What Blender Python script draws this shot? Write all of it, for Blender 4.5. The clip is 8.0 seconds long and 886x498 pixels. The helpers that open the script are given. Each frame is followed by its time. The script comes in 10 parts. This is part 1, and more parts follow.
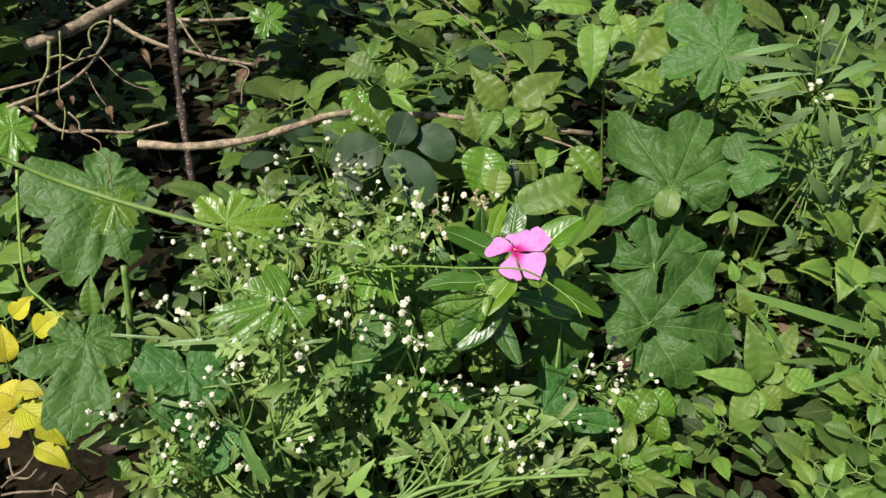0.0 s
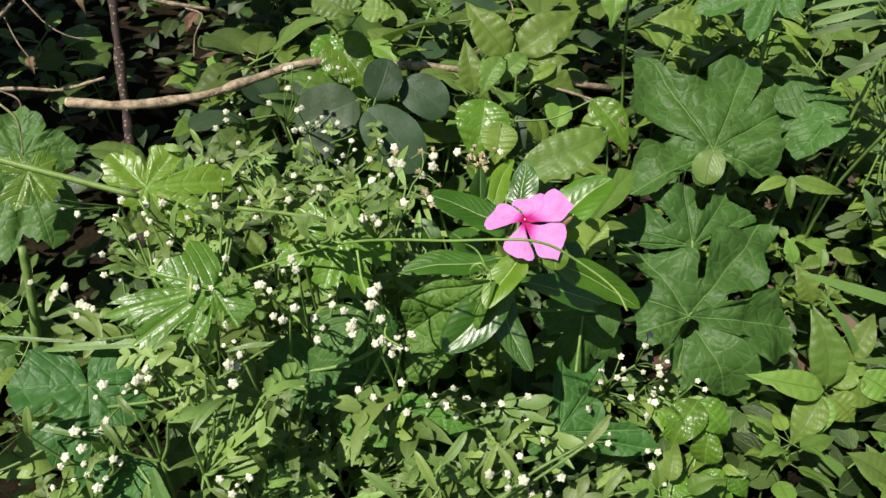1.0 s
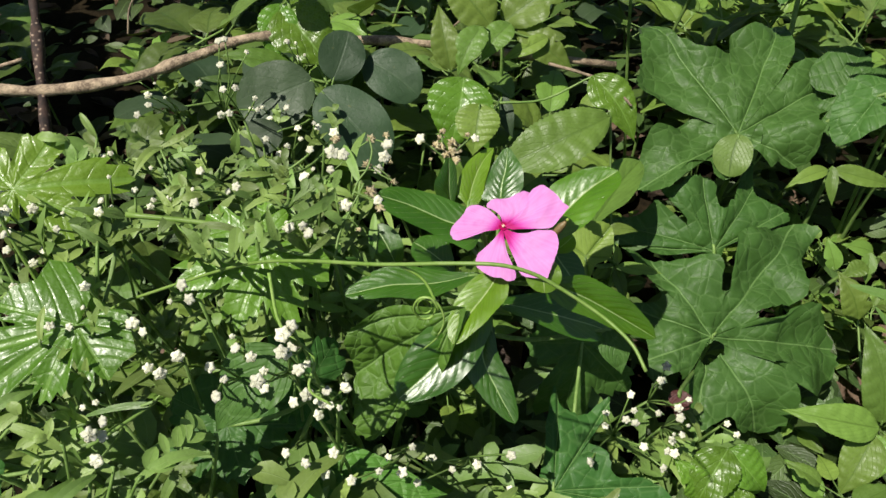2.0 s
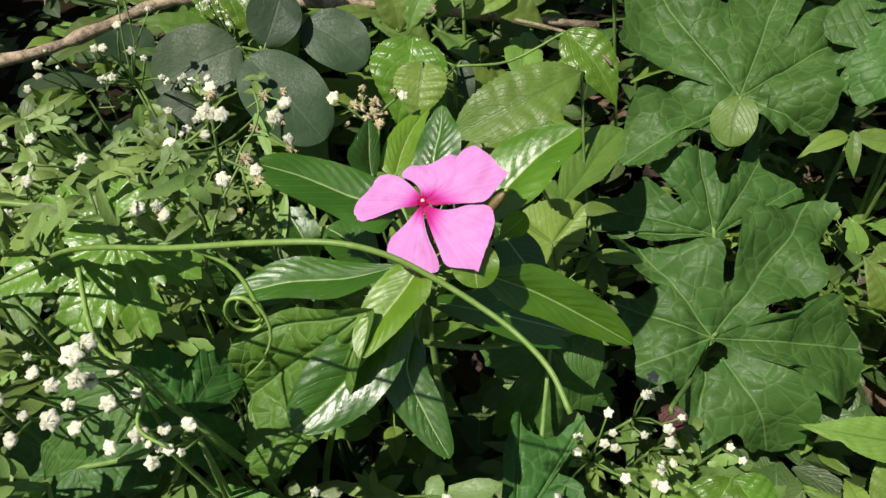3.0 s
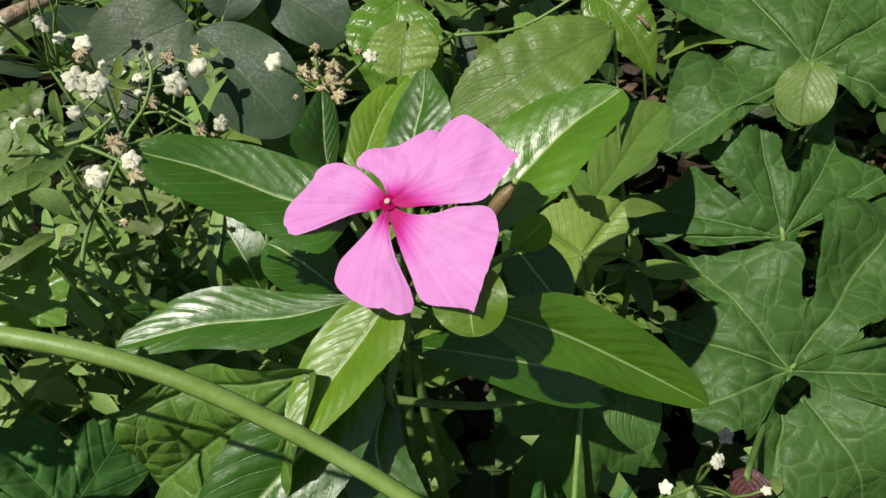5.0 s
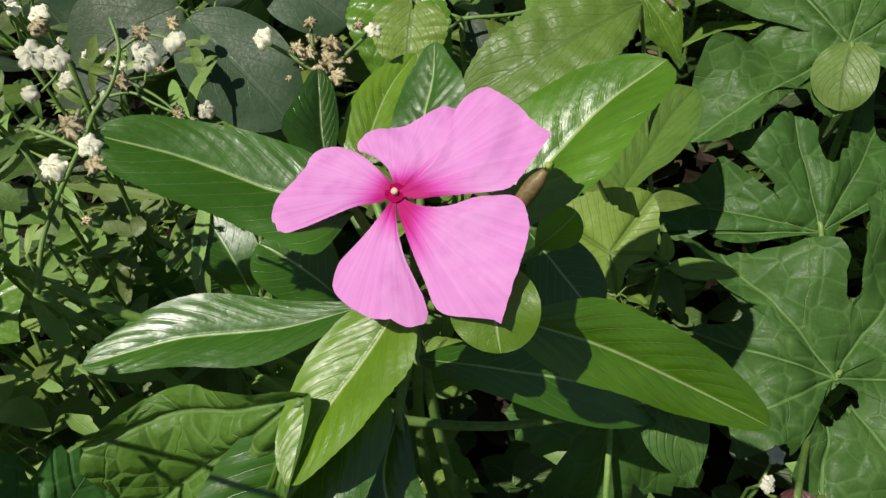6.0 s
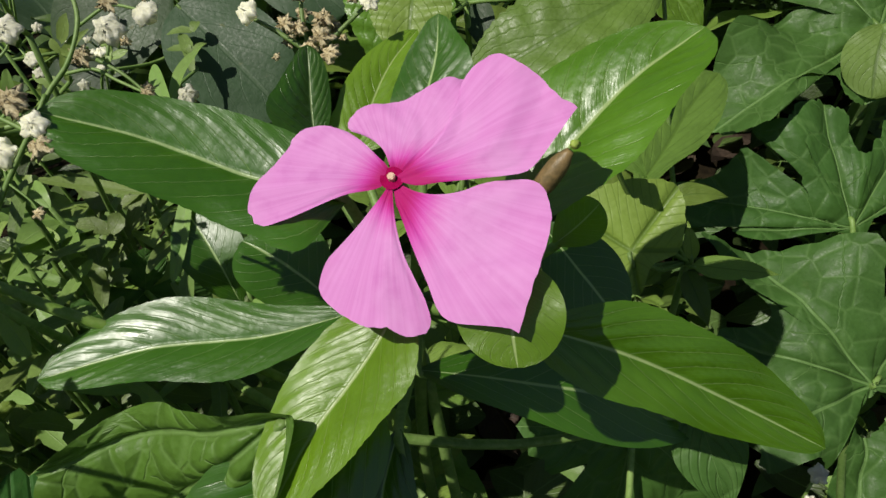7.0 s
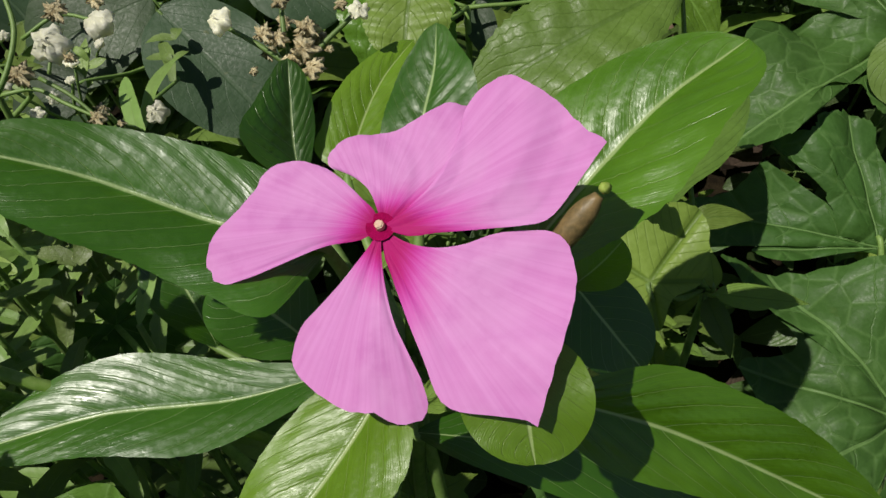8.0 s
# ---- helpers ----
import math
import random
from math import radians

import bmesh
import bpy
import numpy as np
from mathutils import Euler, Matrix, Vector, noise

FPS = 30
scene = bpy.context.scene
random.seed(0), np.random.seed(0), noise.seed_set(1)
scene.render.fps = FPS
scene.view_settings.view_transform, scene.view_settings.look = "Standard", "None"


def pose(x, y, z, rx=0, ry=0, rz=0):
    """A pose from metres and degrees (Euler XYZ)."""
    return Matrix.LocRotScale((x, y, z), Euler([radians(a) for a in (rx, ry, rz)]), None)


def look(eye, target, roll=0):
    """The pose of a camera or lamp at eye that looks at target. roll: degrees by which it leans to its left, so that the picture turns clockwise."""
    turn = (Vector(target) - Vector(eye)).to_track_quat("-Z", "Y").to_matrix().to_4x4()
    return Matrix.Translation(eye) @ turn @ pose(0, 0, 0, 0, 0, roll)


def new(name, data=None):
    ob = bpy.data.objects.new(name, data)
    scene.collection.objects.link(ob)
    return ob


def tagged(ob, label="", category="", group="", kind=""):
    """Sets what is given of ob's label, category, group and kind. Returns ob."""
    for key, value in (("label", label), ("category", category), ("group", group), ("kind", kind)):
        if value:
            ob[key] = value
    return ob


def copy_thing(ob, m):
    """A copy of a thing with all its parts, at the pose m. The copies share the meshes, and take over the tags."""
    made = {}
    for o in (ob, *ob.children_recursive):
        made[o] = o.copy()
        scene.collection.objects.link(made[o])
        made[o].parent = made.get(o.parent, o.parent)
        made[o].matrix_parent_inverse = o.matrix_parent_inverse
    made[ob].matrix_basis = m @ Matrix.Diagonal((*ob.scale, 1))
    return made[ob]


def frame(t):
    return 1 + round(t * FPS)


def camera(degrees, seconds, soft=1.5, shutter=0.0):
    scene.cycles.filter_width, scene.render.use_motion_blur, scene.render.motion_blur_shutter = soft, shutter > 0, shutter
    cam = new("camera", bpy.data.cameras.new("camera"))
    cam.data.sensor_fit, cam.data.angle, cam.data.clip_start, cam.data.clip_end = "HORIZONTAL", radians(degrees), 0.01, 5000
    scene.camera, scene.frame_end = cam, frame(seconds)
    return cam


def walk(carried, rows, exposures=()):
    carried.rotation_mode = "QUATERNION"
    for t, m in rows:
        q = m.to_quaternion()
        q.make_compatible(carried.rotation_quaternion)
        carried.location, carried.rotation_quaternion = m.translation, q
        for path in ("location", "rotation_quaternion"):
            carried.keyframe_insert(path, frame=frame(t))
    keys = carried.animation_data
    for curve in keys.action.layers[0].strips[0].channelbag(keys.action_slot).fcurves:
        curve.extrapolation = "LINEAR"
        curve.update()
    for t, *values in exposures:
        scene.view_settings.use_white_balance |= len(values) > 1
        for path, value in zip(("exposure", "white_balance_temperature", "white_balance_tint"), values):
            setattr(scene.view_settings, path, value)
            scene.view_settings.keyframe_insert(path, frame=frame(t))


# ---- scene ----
cam = camera(65.41, 8.0)
PATH = [
    (0, (0.0028, 0.0066, 0.6029), (0.0117, 1.4899, -0.7387), 0.52),
    (0.5, (0.0136, 0.0571, 0.5542), (0.0237, 1.5309, -0.7977), 0.38),
    (1, (0.0105, 0.0822, 0.5225), (0.0163, 1.5437, -0.8427), 0.03),
    (1.5, (0.0184, 0.1158, 0.4960), (0.0244, 1.5721, -0.8747), -0.32),
    (1.7, (0.0231, 0.1301, 0.4872), (0.0301, 1.5817, -0.8886), -0.29),
    (2.8, (0.0521, 0.1799, 0.4339), (0.0187, 1.6301, -0.9430), -2.76),
    (3, (0.0594, 0.1884, 0.4266), (0.0270, 1.6373, -0.9516), -2.81),
    (3.5, (0.0602, 0.2042, 0.4125), (0.0166, 1.6529, -0.9657), -3.52),
    (4, (0.0714, 0.2191, 0.4022), (0.0161, 1.6684, -0.9749), -4.10),
    (4.5, (0.0690, 0.2286, 0.3923), (-0.0035, 1.6795, -0.9824), -4.84),
    (5, (0.0657, 0.2402, 0.3828), (-0.0158, 1.6942, -0.9882), -5.38),
    (6.5, (0.0625, 0.2598, 0.3631), (-0.0393, 1.7151, -1.0049), -6.64),
    (7, (0.0618, 0.2657, 0.3576), (-0.0455, 1.7228, -1.0082), -6.83),
    (7.5, (0.0587, 0.2719, 0.3543), (-0.0417, 1.7385, -1.0017), -6.43),
    (8, (0.0614, 0.2816, 0.3516), (-0.0436, 1.7424, -1.0104), -6.92),
]
walk(cam, [(t, look(eye, target, roll)) for t, eye, target, roll in PATH], [(0, 0.24), (1.5, 0.18), (3.5, 0.08), (5, -0.04), (6.5, -0.17), (8, -0.37)])

# ---- light ----
SUN_AZ, SUN_EL = 232.0, 60.0
world = bpy.data.worlds.new("sky")
scene.world = world
world.use_nodes = True
wn = world.node_tree
sky = wn.nodes.new("ShaderNodeTexSky")
sky.sky_type, sky.sun_disc = "NISHITA", False
sky.sun_elevation, sky.sun_rotation = radians(SUN_EL), radians(SUN_AZ)
wn.links.new(sky.outputs[0], wn.nodes["Background"].inputs[0])
wn.nodes["Background"].inputs[1].default_value = 0.05
sun = new("sun", bpy.data.lights.new("sun", "SUN"))
sun.data.energy, sun.data.angle, sun.data.color = 5.0, radians(0.53), (1.0, 0.95, 0.85)
to_sun = Vector((math.sin(radians(SUN_AZ)) * math.cos(radians(SUN_EL)), math.cos(radians(SUN_AZ)) * math.cos(radians(SUN_EL)), math.sin(radians(SUN_EL))))
sun.matrix_world = look(to_sun * 6, (0, 0, 0))


# ---- materials ----
def shader(name):
    mat = bpy.data.materials.new(name)
    mat.use_nodes = True
    return mat, mat.node_tree, mat.node_tree.nodes["Principled BSDF"]


def math_node(nt, op, a, b=None, clamp=False):
    n = nt.nodes.new("ShaderNodeMath")
    n.operation, n.use_clamp = op, clamp
    for i, v in enumerate((a, b)):
        if v is None:
            continue
        if isinstance(v, (int, float)):
            n.inputs[i].default_value = v
        else:
            nt.links.new(v, n.inputs[i])
    return n.outputs[0]


def ramp(nt, value, lo, hi, out_lo=0.0, out_hi=1.0):
    n = nt.nodes.new("ShaderNodeMapRange")
    n.interpolation_type = "SMOOTHSTEP"
    nt.links.new(value, n.inputs[0])
    for i, v in enumerate((lo, hi, out_lo, out_hi)):
        n.inputs[i + 1].default_value = v
    return n.outputs[0]


def blend(nt, fac, a, b, mode="MIX"):
    n = nt.nodes.new("ShaderNodeMix")
    n.data_type, n.blend_type = "RGBA", mode
    if isinstance(fac, (int, float)):
        n.inputs[0].default_value = fac
    else:
        nt.links.new(fac, n.inputs[0])
    for i, v in ((6, a), (7, b)):
        if isinstance(v, tuple):
            n.inputs[i].default_value = (*v, 1)
        else:
            nt.links.new(v, n.inputs[i])
    return n.outputs[2]


def grain(nt, scale, detail=4.0, rough=0.6):
    tc = nt.nodes.new("ShaderNodeTexCoord")
    n = nt.nodes.new("ShaderNodeTexNoise")
    n.inputs["Scale"].default_value, n.inputs["Detail"].default_value, n.inputs["Roughness"].default_value = scale, detail, rough
    nt.links.new(tc.outputs["Object"], n.inputs["Vector"])
    return n.outputs["Fac"]


def leaf_material(name, colour, vein, rough=0.45, relief=0.0006, cells=330.0, net_mix=0.12, side_mix=0.5, fine=0.16, veins=9.0, slant=0.45, vein_mix=0.55, quilt=0.35, glow=0.28, spots=0.0, vary=0.22, spec=0.5, rib=0.06, thin_side=0.93, blotch=(0.30, 0.24, 0.08), brown=0.12, islands=False, pillow=0.6, crinkle=0.45, cushion=0.3):
    """Leaf skin: midrib and side veins laid out along the blade, tone varied from leaf to leaf and across each leaf."""
    mat, nt, bsdf = shader(name)
    uv = nt.nodes.new("ShaderNodeTexCoord")
    sep = nt.nodes.new("ShaderNodeSeparateXYZ")
    nt.links.new(uv.outputs["UV"], sep.inputs[0])
    wob = grain(nt, 260, 2.0)
    across = math_node(nt, "ABSOLUTE", sep.outputs[0])
    mid = ramp(nt, across, rib * 0.35, rib, 1.0, 0.0)
    bent = math_node(nt, "POWER", across, 1.25)
    step = math_node(nt, "SUBTRACT", sep.outputs[1], math_node(nt, "MULTIPLY", bent, slant))
    step = math_node(nt, "ADD", step, math_node(nt, "MULTIPLY", wob, 0.025))
    cell = math_node(nt, "FRACT", math_node(nt, "MULTIPLY", step, veins))
    near = math_node(nt, "MULTIPLY", math_node(nt, "ABSOLUTE", math_node(nt, "SUBTRACT", cell, 0.5)), 2.0)
    side = ramp(nt, near, thin_side, 1.0)
    lines = math_node(nt, "MAXIMUM", mid, math_node(nt, "MULTIPLY", side, side_mix))
    net = nt.nodes.new("ShaderNodeTexVoronoi")
    net.feature = "DISTANCE_TO_EDGE"
    net.inputs["Scale"].default_value = cells
    nt.links.new(uv.outputs["Object"], net.inputs["Vector"])
    mesh_lines = ramp(nt, net.outputs["Distance"], 0.0, 0.09, 1.0, 0.0)
    lines = math_node(nt, "MAXIMUM", lines, math_node(nt, "MULTIPLY", mesh_lines, net_mix))
    info = nt.nodes.new("ShaderNodeNewGeometry" if islands else "ShaderNodeObjectInfo")
    any_one = info.outputs["Random Per Island" if islands else "Random"]
    big, small = grain(nt, 70, 3.0), grain(nt, 900, 3.0)
    tone = math_node(nt, "ADD", ramp(nt, any_one, 0, 1, 1 - vary, 1 + vary), math_node(nt, "MULTIPLY", math_node(nt, "SUBTRACT", big, 0.5), 0.55))
    tone = math_node(nt, "ADD", tone, math_node(nt, "MULTIPLY", math_node(nt, "SUBTRACT", small, 0.5), 0.35))
    hue = nt.nodes.new("ShaderNodeHueSaturation")
    hue.inputs["Color"].default_value = (*colour, 1)
    nt.links.new(tone, hue.inputs["Value"])
    nt.links.new(ramp(nt, math_node(nt, "FRACT", math_node(nt, "MULTIPLY", any_one, 7.13)), 0, 1, 0.485, 0.512), hue.inputs["Hue"])
    skin = blend(nt, math_node(nt, "MULTIPLY", lines, vein_mix), hue.outputs[0], vein)
    rust = ramp(nt, grain(nt, 150, 5.0, 0.7), 0.66, 0.74)
    skin = blend(nt, math_node(nt, "MULTIPLY", rust, brown), skin, blotch)
    if spots:
        dots = nt.nodes.new("ShaderNodeTexVoronoi")
        dots.inputs["Scale"].default_value = 420
        nt.links.new(uv.outputs["Object"], dots.inputs["Vector"])
        skin = blend(nt, math_node(nt, "MULTIPLY", ramp(nt, dots.outputs["Distance"], 0.08, 0.16, 1.0, 0.0), spots), skin, (0.5, 0.55, 0.42))
    nt.links.new(skin, bsdf.inputs["Base Color"])
    nt.links.new(ramp(nt, small, 0.3, 0.7, rough - 0.07, rough + 0.13), bsdf.inputs["Roughness"])
    bsdf.inputs["Specular IOR Level"].default_value = spec
    height = math_node(nt, "SUBTRACT", math_node(nt, "MULTIPLY", ramp(nt, near, 0.62, 1.0, 1.0, 0.0), quilt * pillow), math_node(nt, "MULTIPLY", lines, 0.25))
    height = math_node(nt, "ADD", height, math_node(nt, "MULTIPLY", small, fine))
    height = math_node(nt, "ADD", height, math_node(nt, "MULTIPLY", ramp(nt, net.outputs["Distance"], 0.0, 0.28), quilt * cushion))
    height = math_node(nt, "ADD", height, math_node(nt, "MULTIPLY", grain(nt, 320, 3.0), crinkle))
    bump = nt.nodes.new("ShaderNodeBump")
    bump.inputs["Strength"].default_value, bump.inputs["Distance"].default_value = 0.55, relief
    nt.links.new(height, bump.inputs["Height"])
    nt.links.new(bump.outputs[0], bsdf.inputs["Normal"])
    thin = nt.nodes.new("ShaderNodeBsdfTranslucent")
    nt.links.new(blend(nt, 0.55, skin, (0.22, 0.36, 0.03), "MIX"), thin.inputs["Color"])
    nt.links.new(bump.outputs[0], thin.inputs["Normal"])
    mix = nt.nodes.new("ShaderNodeMixShader")
    mix.inputs[0].default_value = glow
    nt.links.new(bsdf.outputs[0], mix.inputs[1])
    nt.links.new(thin.outputs[0], mix.inputs[2])
    nt.links.new(mix.outputs[0], nt.nodes["Material Output"].inputs["Surface"])
    return mat


def glossy_material(name, colour, tip_colour, vein, rough=0.35, glow=0.3, veins=9.0, spec=0.8):
    """Waxy leaf skin: pale midrib, fine pale side veins, and a satin sheen broken by fine striae that run with the side veins."""
    mat, nt, bsdf = shader(name)
    tc = nt.nodes.new("ShaderNodeTexCoord")
    sep = nt.nodes.new("ShaderNodeSeparateXYZ")
    nt.links.new(tc.outputs["UV"], sep.inputs[0])
    across = math_node(nt, "ABSOLUTE", sep.outputs[0])
    along = sep.outputs[1]
    mid = ramp(nt, across, 0.012, 0.05, 1.0, 0.0)
    bent = math_node(nt, "MULTIPLY", math_node(nt, "POWER", across, 1.2), 0.34)
    wob = math_node(nt, "MULTIPLY", grain(nt, 180, 2.0), 0.03)
    step = math_node(nt, "ADD", math_node(nt, "SUBTRACT", along, bent), wob)
    cell = math_node(nt, "FRACT", math_node(nt, "MULTIPLY", step, veins))
    near = math_node(nt, "MULTIPLY", math_node(nt, "ABSOLUTE", math_node(nt, "SUBTRACT", cell, 0.5)), 2.0)
    side = math_node(nt, "MULTIPLY", ramp(nt, near, 0.93, 1.0), ramp(nt, across, 0.75, 1.0, 1.0, 0.0))
    both = nt.nodes.new("ShaderNodeCombineXYZ")
    nt.links.new(math_node(nt, "MULTIPLY", step, 95.0), both.inputs[0])
    nt.links.new(math_node(nt, "MULTIPLY", sep.outputs[0], 5.0), both.inputs[1])
    stria = nt.nodes.new("ShaderNodeTexNoise")
    stria.inputs["Scale"].default_value, stria.inputs["Detail"].default_value = 1.0, 4.0
    nt.links.new(both.outputs[0], stria.inputs["Vector"])
    info = nt.nodes.new("ShaderNodeObjectInfo")
    big, small = grain(nt, 60, 3.0), grain(nt, 1300, 3.0)
    tone = math_node(nt, "ADD", ramp(nt, info.outputs["Random"], 0, 1, 0.88, 1.12), math_node(nt, "MULTIPLY", math_node(nt, "SUBTRACT", big, 0.5), 0.7))
    tone = math_node(nt, "ADD", tone, math_node(nt, "MULTIPLY", math_node(nt, "SUBTRACT", stria.outputs["Fac"], 0.5), 0.5))
    hue = nt.nodes.new("ShaderNodeHueSaturation")
    nt.links.new(blend(nt, ramp(nt, grain(nt, 35, 2.0), 0.35, 0.65), colour, tip_colour), hue.inputs["Color"])
    nt.links.new(tone, hue.inputs["Value"])
    skin = blend(nt, math_node(nt, "MULTIPLY", side, 0.38), hue.outputs[0], vein)
    skin = blend(nt, math_node(nt, "MULTIPLY", mid, 0.85), skin, vein)
    nt.links.new(skin, bsdf.inputs["Base Color"])
    nt.links.new(ramp(nt, math_node(nt, "ADD", math_node(nt, "MULTIPLY", big, 0.6), math_node(nt, "MULTIPLY", small, 0.4)), 0.3, 0.7, rough - 0.06, rough + 0.12), bsdf.inputs["Roughness"])
    bsdf.inputs["Specular IOR Level"].default_value = spec
    height = math_node(nt, "ADD", math_node(nt, "MULTIPLY", stria.outputs["Fac"], 0.4), math_node(nt, "MULTIPLY", small, 0.3))
    height = math_node(nt, "SUBTRACT", height, math_node(nt, "MULTIPLY", math_node(nt, "MAXIMUM", side, mid), 0.5))
    height = math_node(nt, "ADD", height, math_node(nt, "MULTIPLY", grain(nt, 220, 2.0), 1.6))
    bump = nt.nodes.new("ShaderNodeBump")
    bump.inputs["Strength"].default_value, bump.inputs["Distance"].default_value = 0.8, 0.00016
    nt.links.new(height, bump.inputs["Height"])
    nt.links.new(bump.outputs[0], bsdf.inputs["Normal"])
    thin = nt.nodes.new("ShaderNodeBsdfTranslucent")
    nt.links.new(blend(nt, 0.6, skin, (0.22, 0.38, 0.02)), thin.inputs["Color"])
    mix = nt.nodes.new("ShaderNodeMixShader")
    mix.inputs[0].default_value = glow
    nt.links.new(bsdf.outputs[0], mix.inputs[1])
    nt.links.new(thin.outputs[0], mix.inputs[2])
    nt.links.new(mix.outputs[0], nt.nodes["Material Output"].inputs["Surface"])
    return mat


def plain_material(name, dark, light, scale, rough=0.7, stretch=(1, 1, 1), bump=0.6, depth=0.001, glow=0.0, fleck=None):
    """Stem, bark, soil or head: two tones mixed by noise at two sizes, with relief of the same noise."""
    mat, nt, bsdf = shader(name)
    tc = nt.nodes.new("ShaderNodeTexCoord")
    mp = nt.nodes.new("ShaderNodeMapping")
    mp.inputs["Scale"].default_value = stretch
    nt.links.new(tc.outputs["Object"], mp.inputs[0])
    a, b = nt.nodes.new("ShaderNodeTexNoise"), nt.nodes.new("ShaderNodeTexNoise")
    for n, k in ((a, scale), (b, scale * 6)):
        n.inputs["Scale"].default_value, n.inputs["Detail"].default_value, n.inputs["Roughness"].default_value = k, 6.0, 0.65
        nt.links.new(mp.outputs[0], n.inputs["Vector"])
    f = math_node(nt, "ADD", math_node(nt, "MULTIPLY", a.outputs["Fac"], 0.6), math_node(nt, "MULTIPLY", b.outputs["Fac"], 0.4))
    skin = blend(nt, ramp(nt, f, 0.36, 0.64), dark, light)
    info = nt.nodes.new("ShaderNodeObjectInfo")
    hue = nt.nodes.new("ShaderNodeHueSaturation")
    nt.links.new(skin, hue.inputs["Color"])
    nt.links.new(ramp(nt, info.outputs["Random"], 0, 1, 0.82, 1.18), hue.inputs["Value"])
    skin = hue.outputs[0]
    if fleck:
        dots = nt.nodes.new("ShaderNodeTexVoronoi")
        dots.inputs["Scale"].default_value = fleck[0]
        nt.links.new(tc.outputs["Object"], dots.inputs["Vector"])
        skin = blend(nt, ramp(nt, dots.outputs["Distance"], fleck[1] * 0.6, fleck[1], 1.0, 0.0), skin, fleck[2])
    nt.links.new(skin, bsdf.inputs["Base Color"])
    bsdf.inputs["Roughness"].default_value = rough
    bp = nt.nodes.new("ShaderNodeBump")
    bp.inputs["Strength"].default_value, bp.inputs["Distance"].default_value = bump, depth
    nt.links.new(f, bp.inputs["Height"])
    nt.links.new(bp.outputs[0], bsdf.inputs["Normal"])
    if glow:
        thin = nt.nodes.new("ShaderNodeBsdfTranslucent")
        nt.links.new(skin, thin.inputs["Color"])
        mix = nt.nodes.new("ShaderNodeMixShader")
        mix.inputs[0].default_value = glow
        nt.links.new(bsdf.outputs[0], mix.inputs[1])
        nt.links.new(thin.outputs[0], mix.inputs[2])
        nt.links.new(mix.outputs[0], nt.nodes["Material Output"].inputs["Surface"])
    return mat


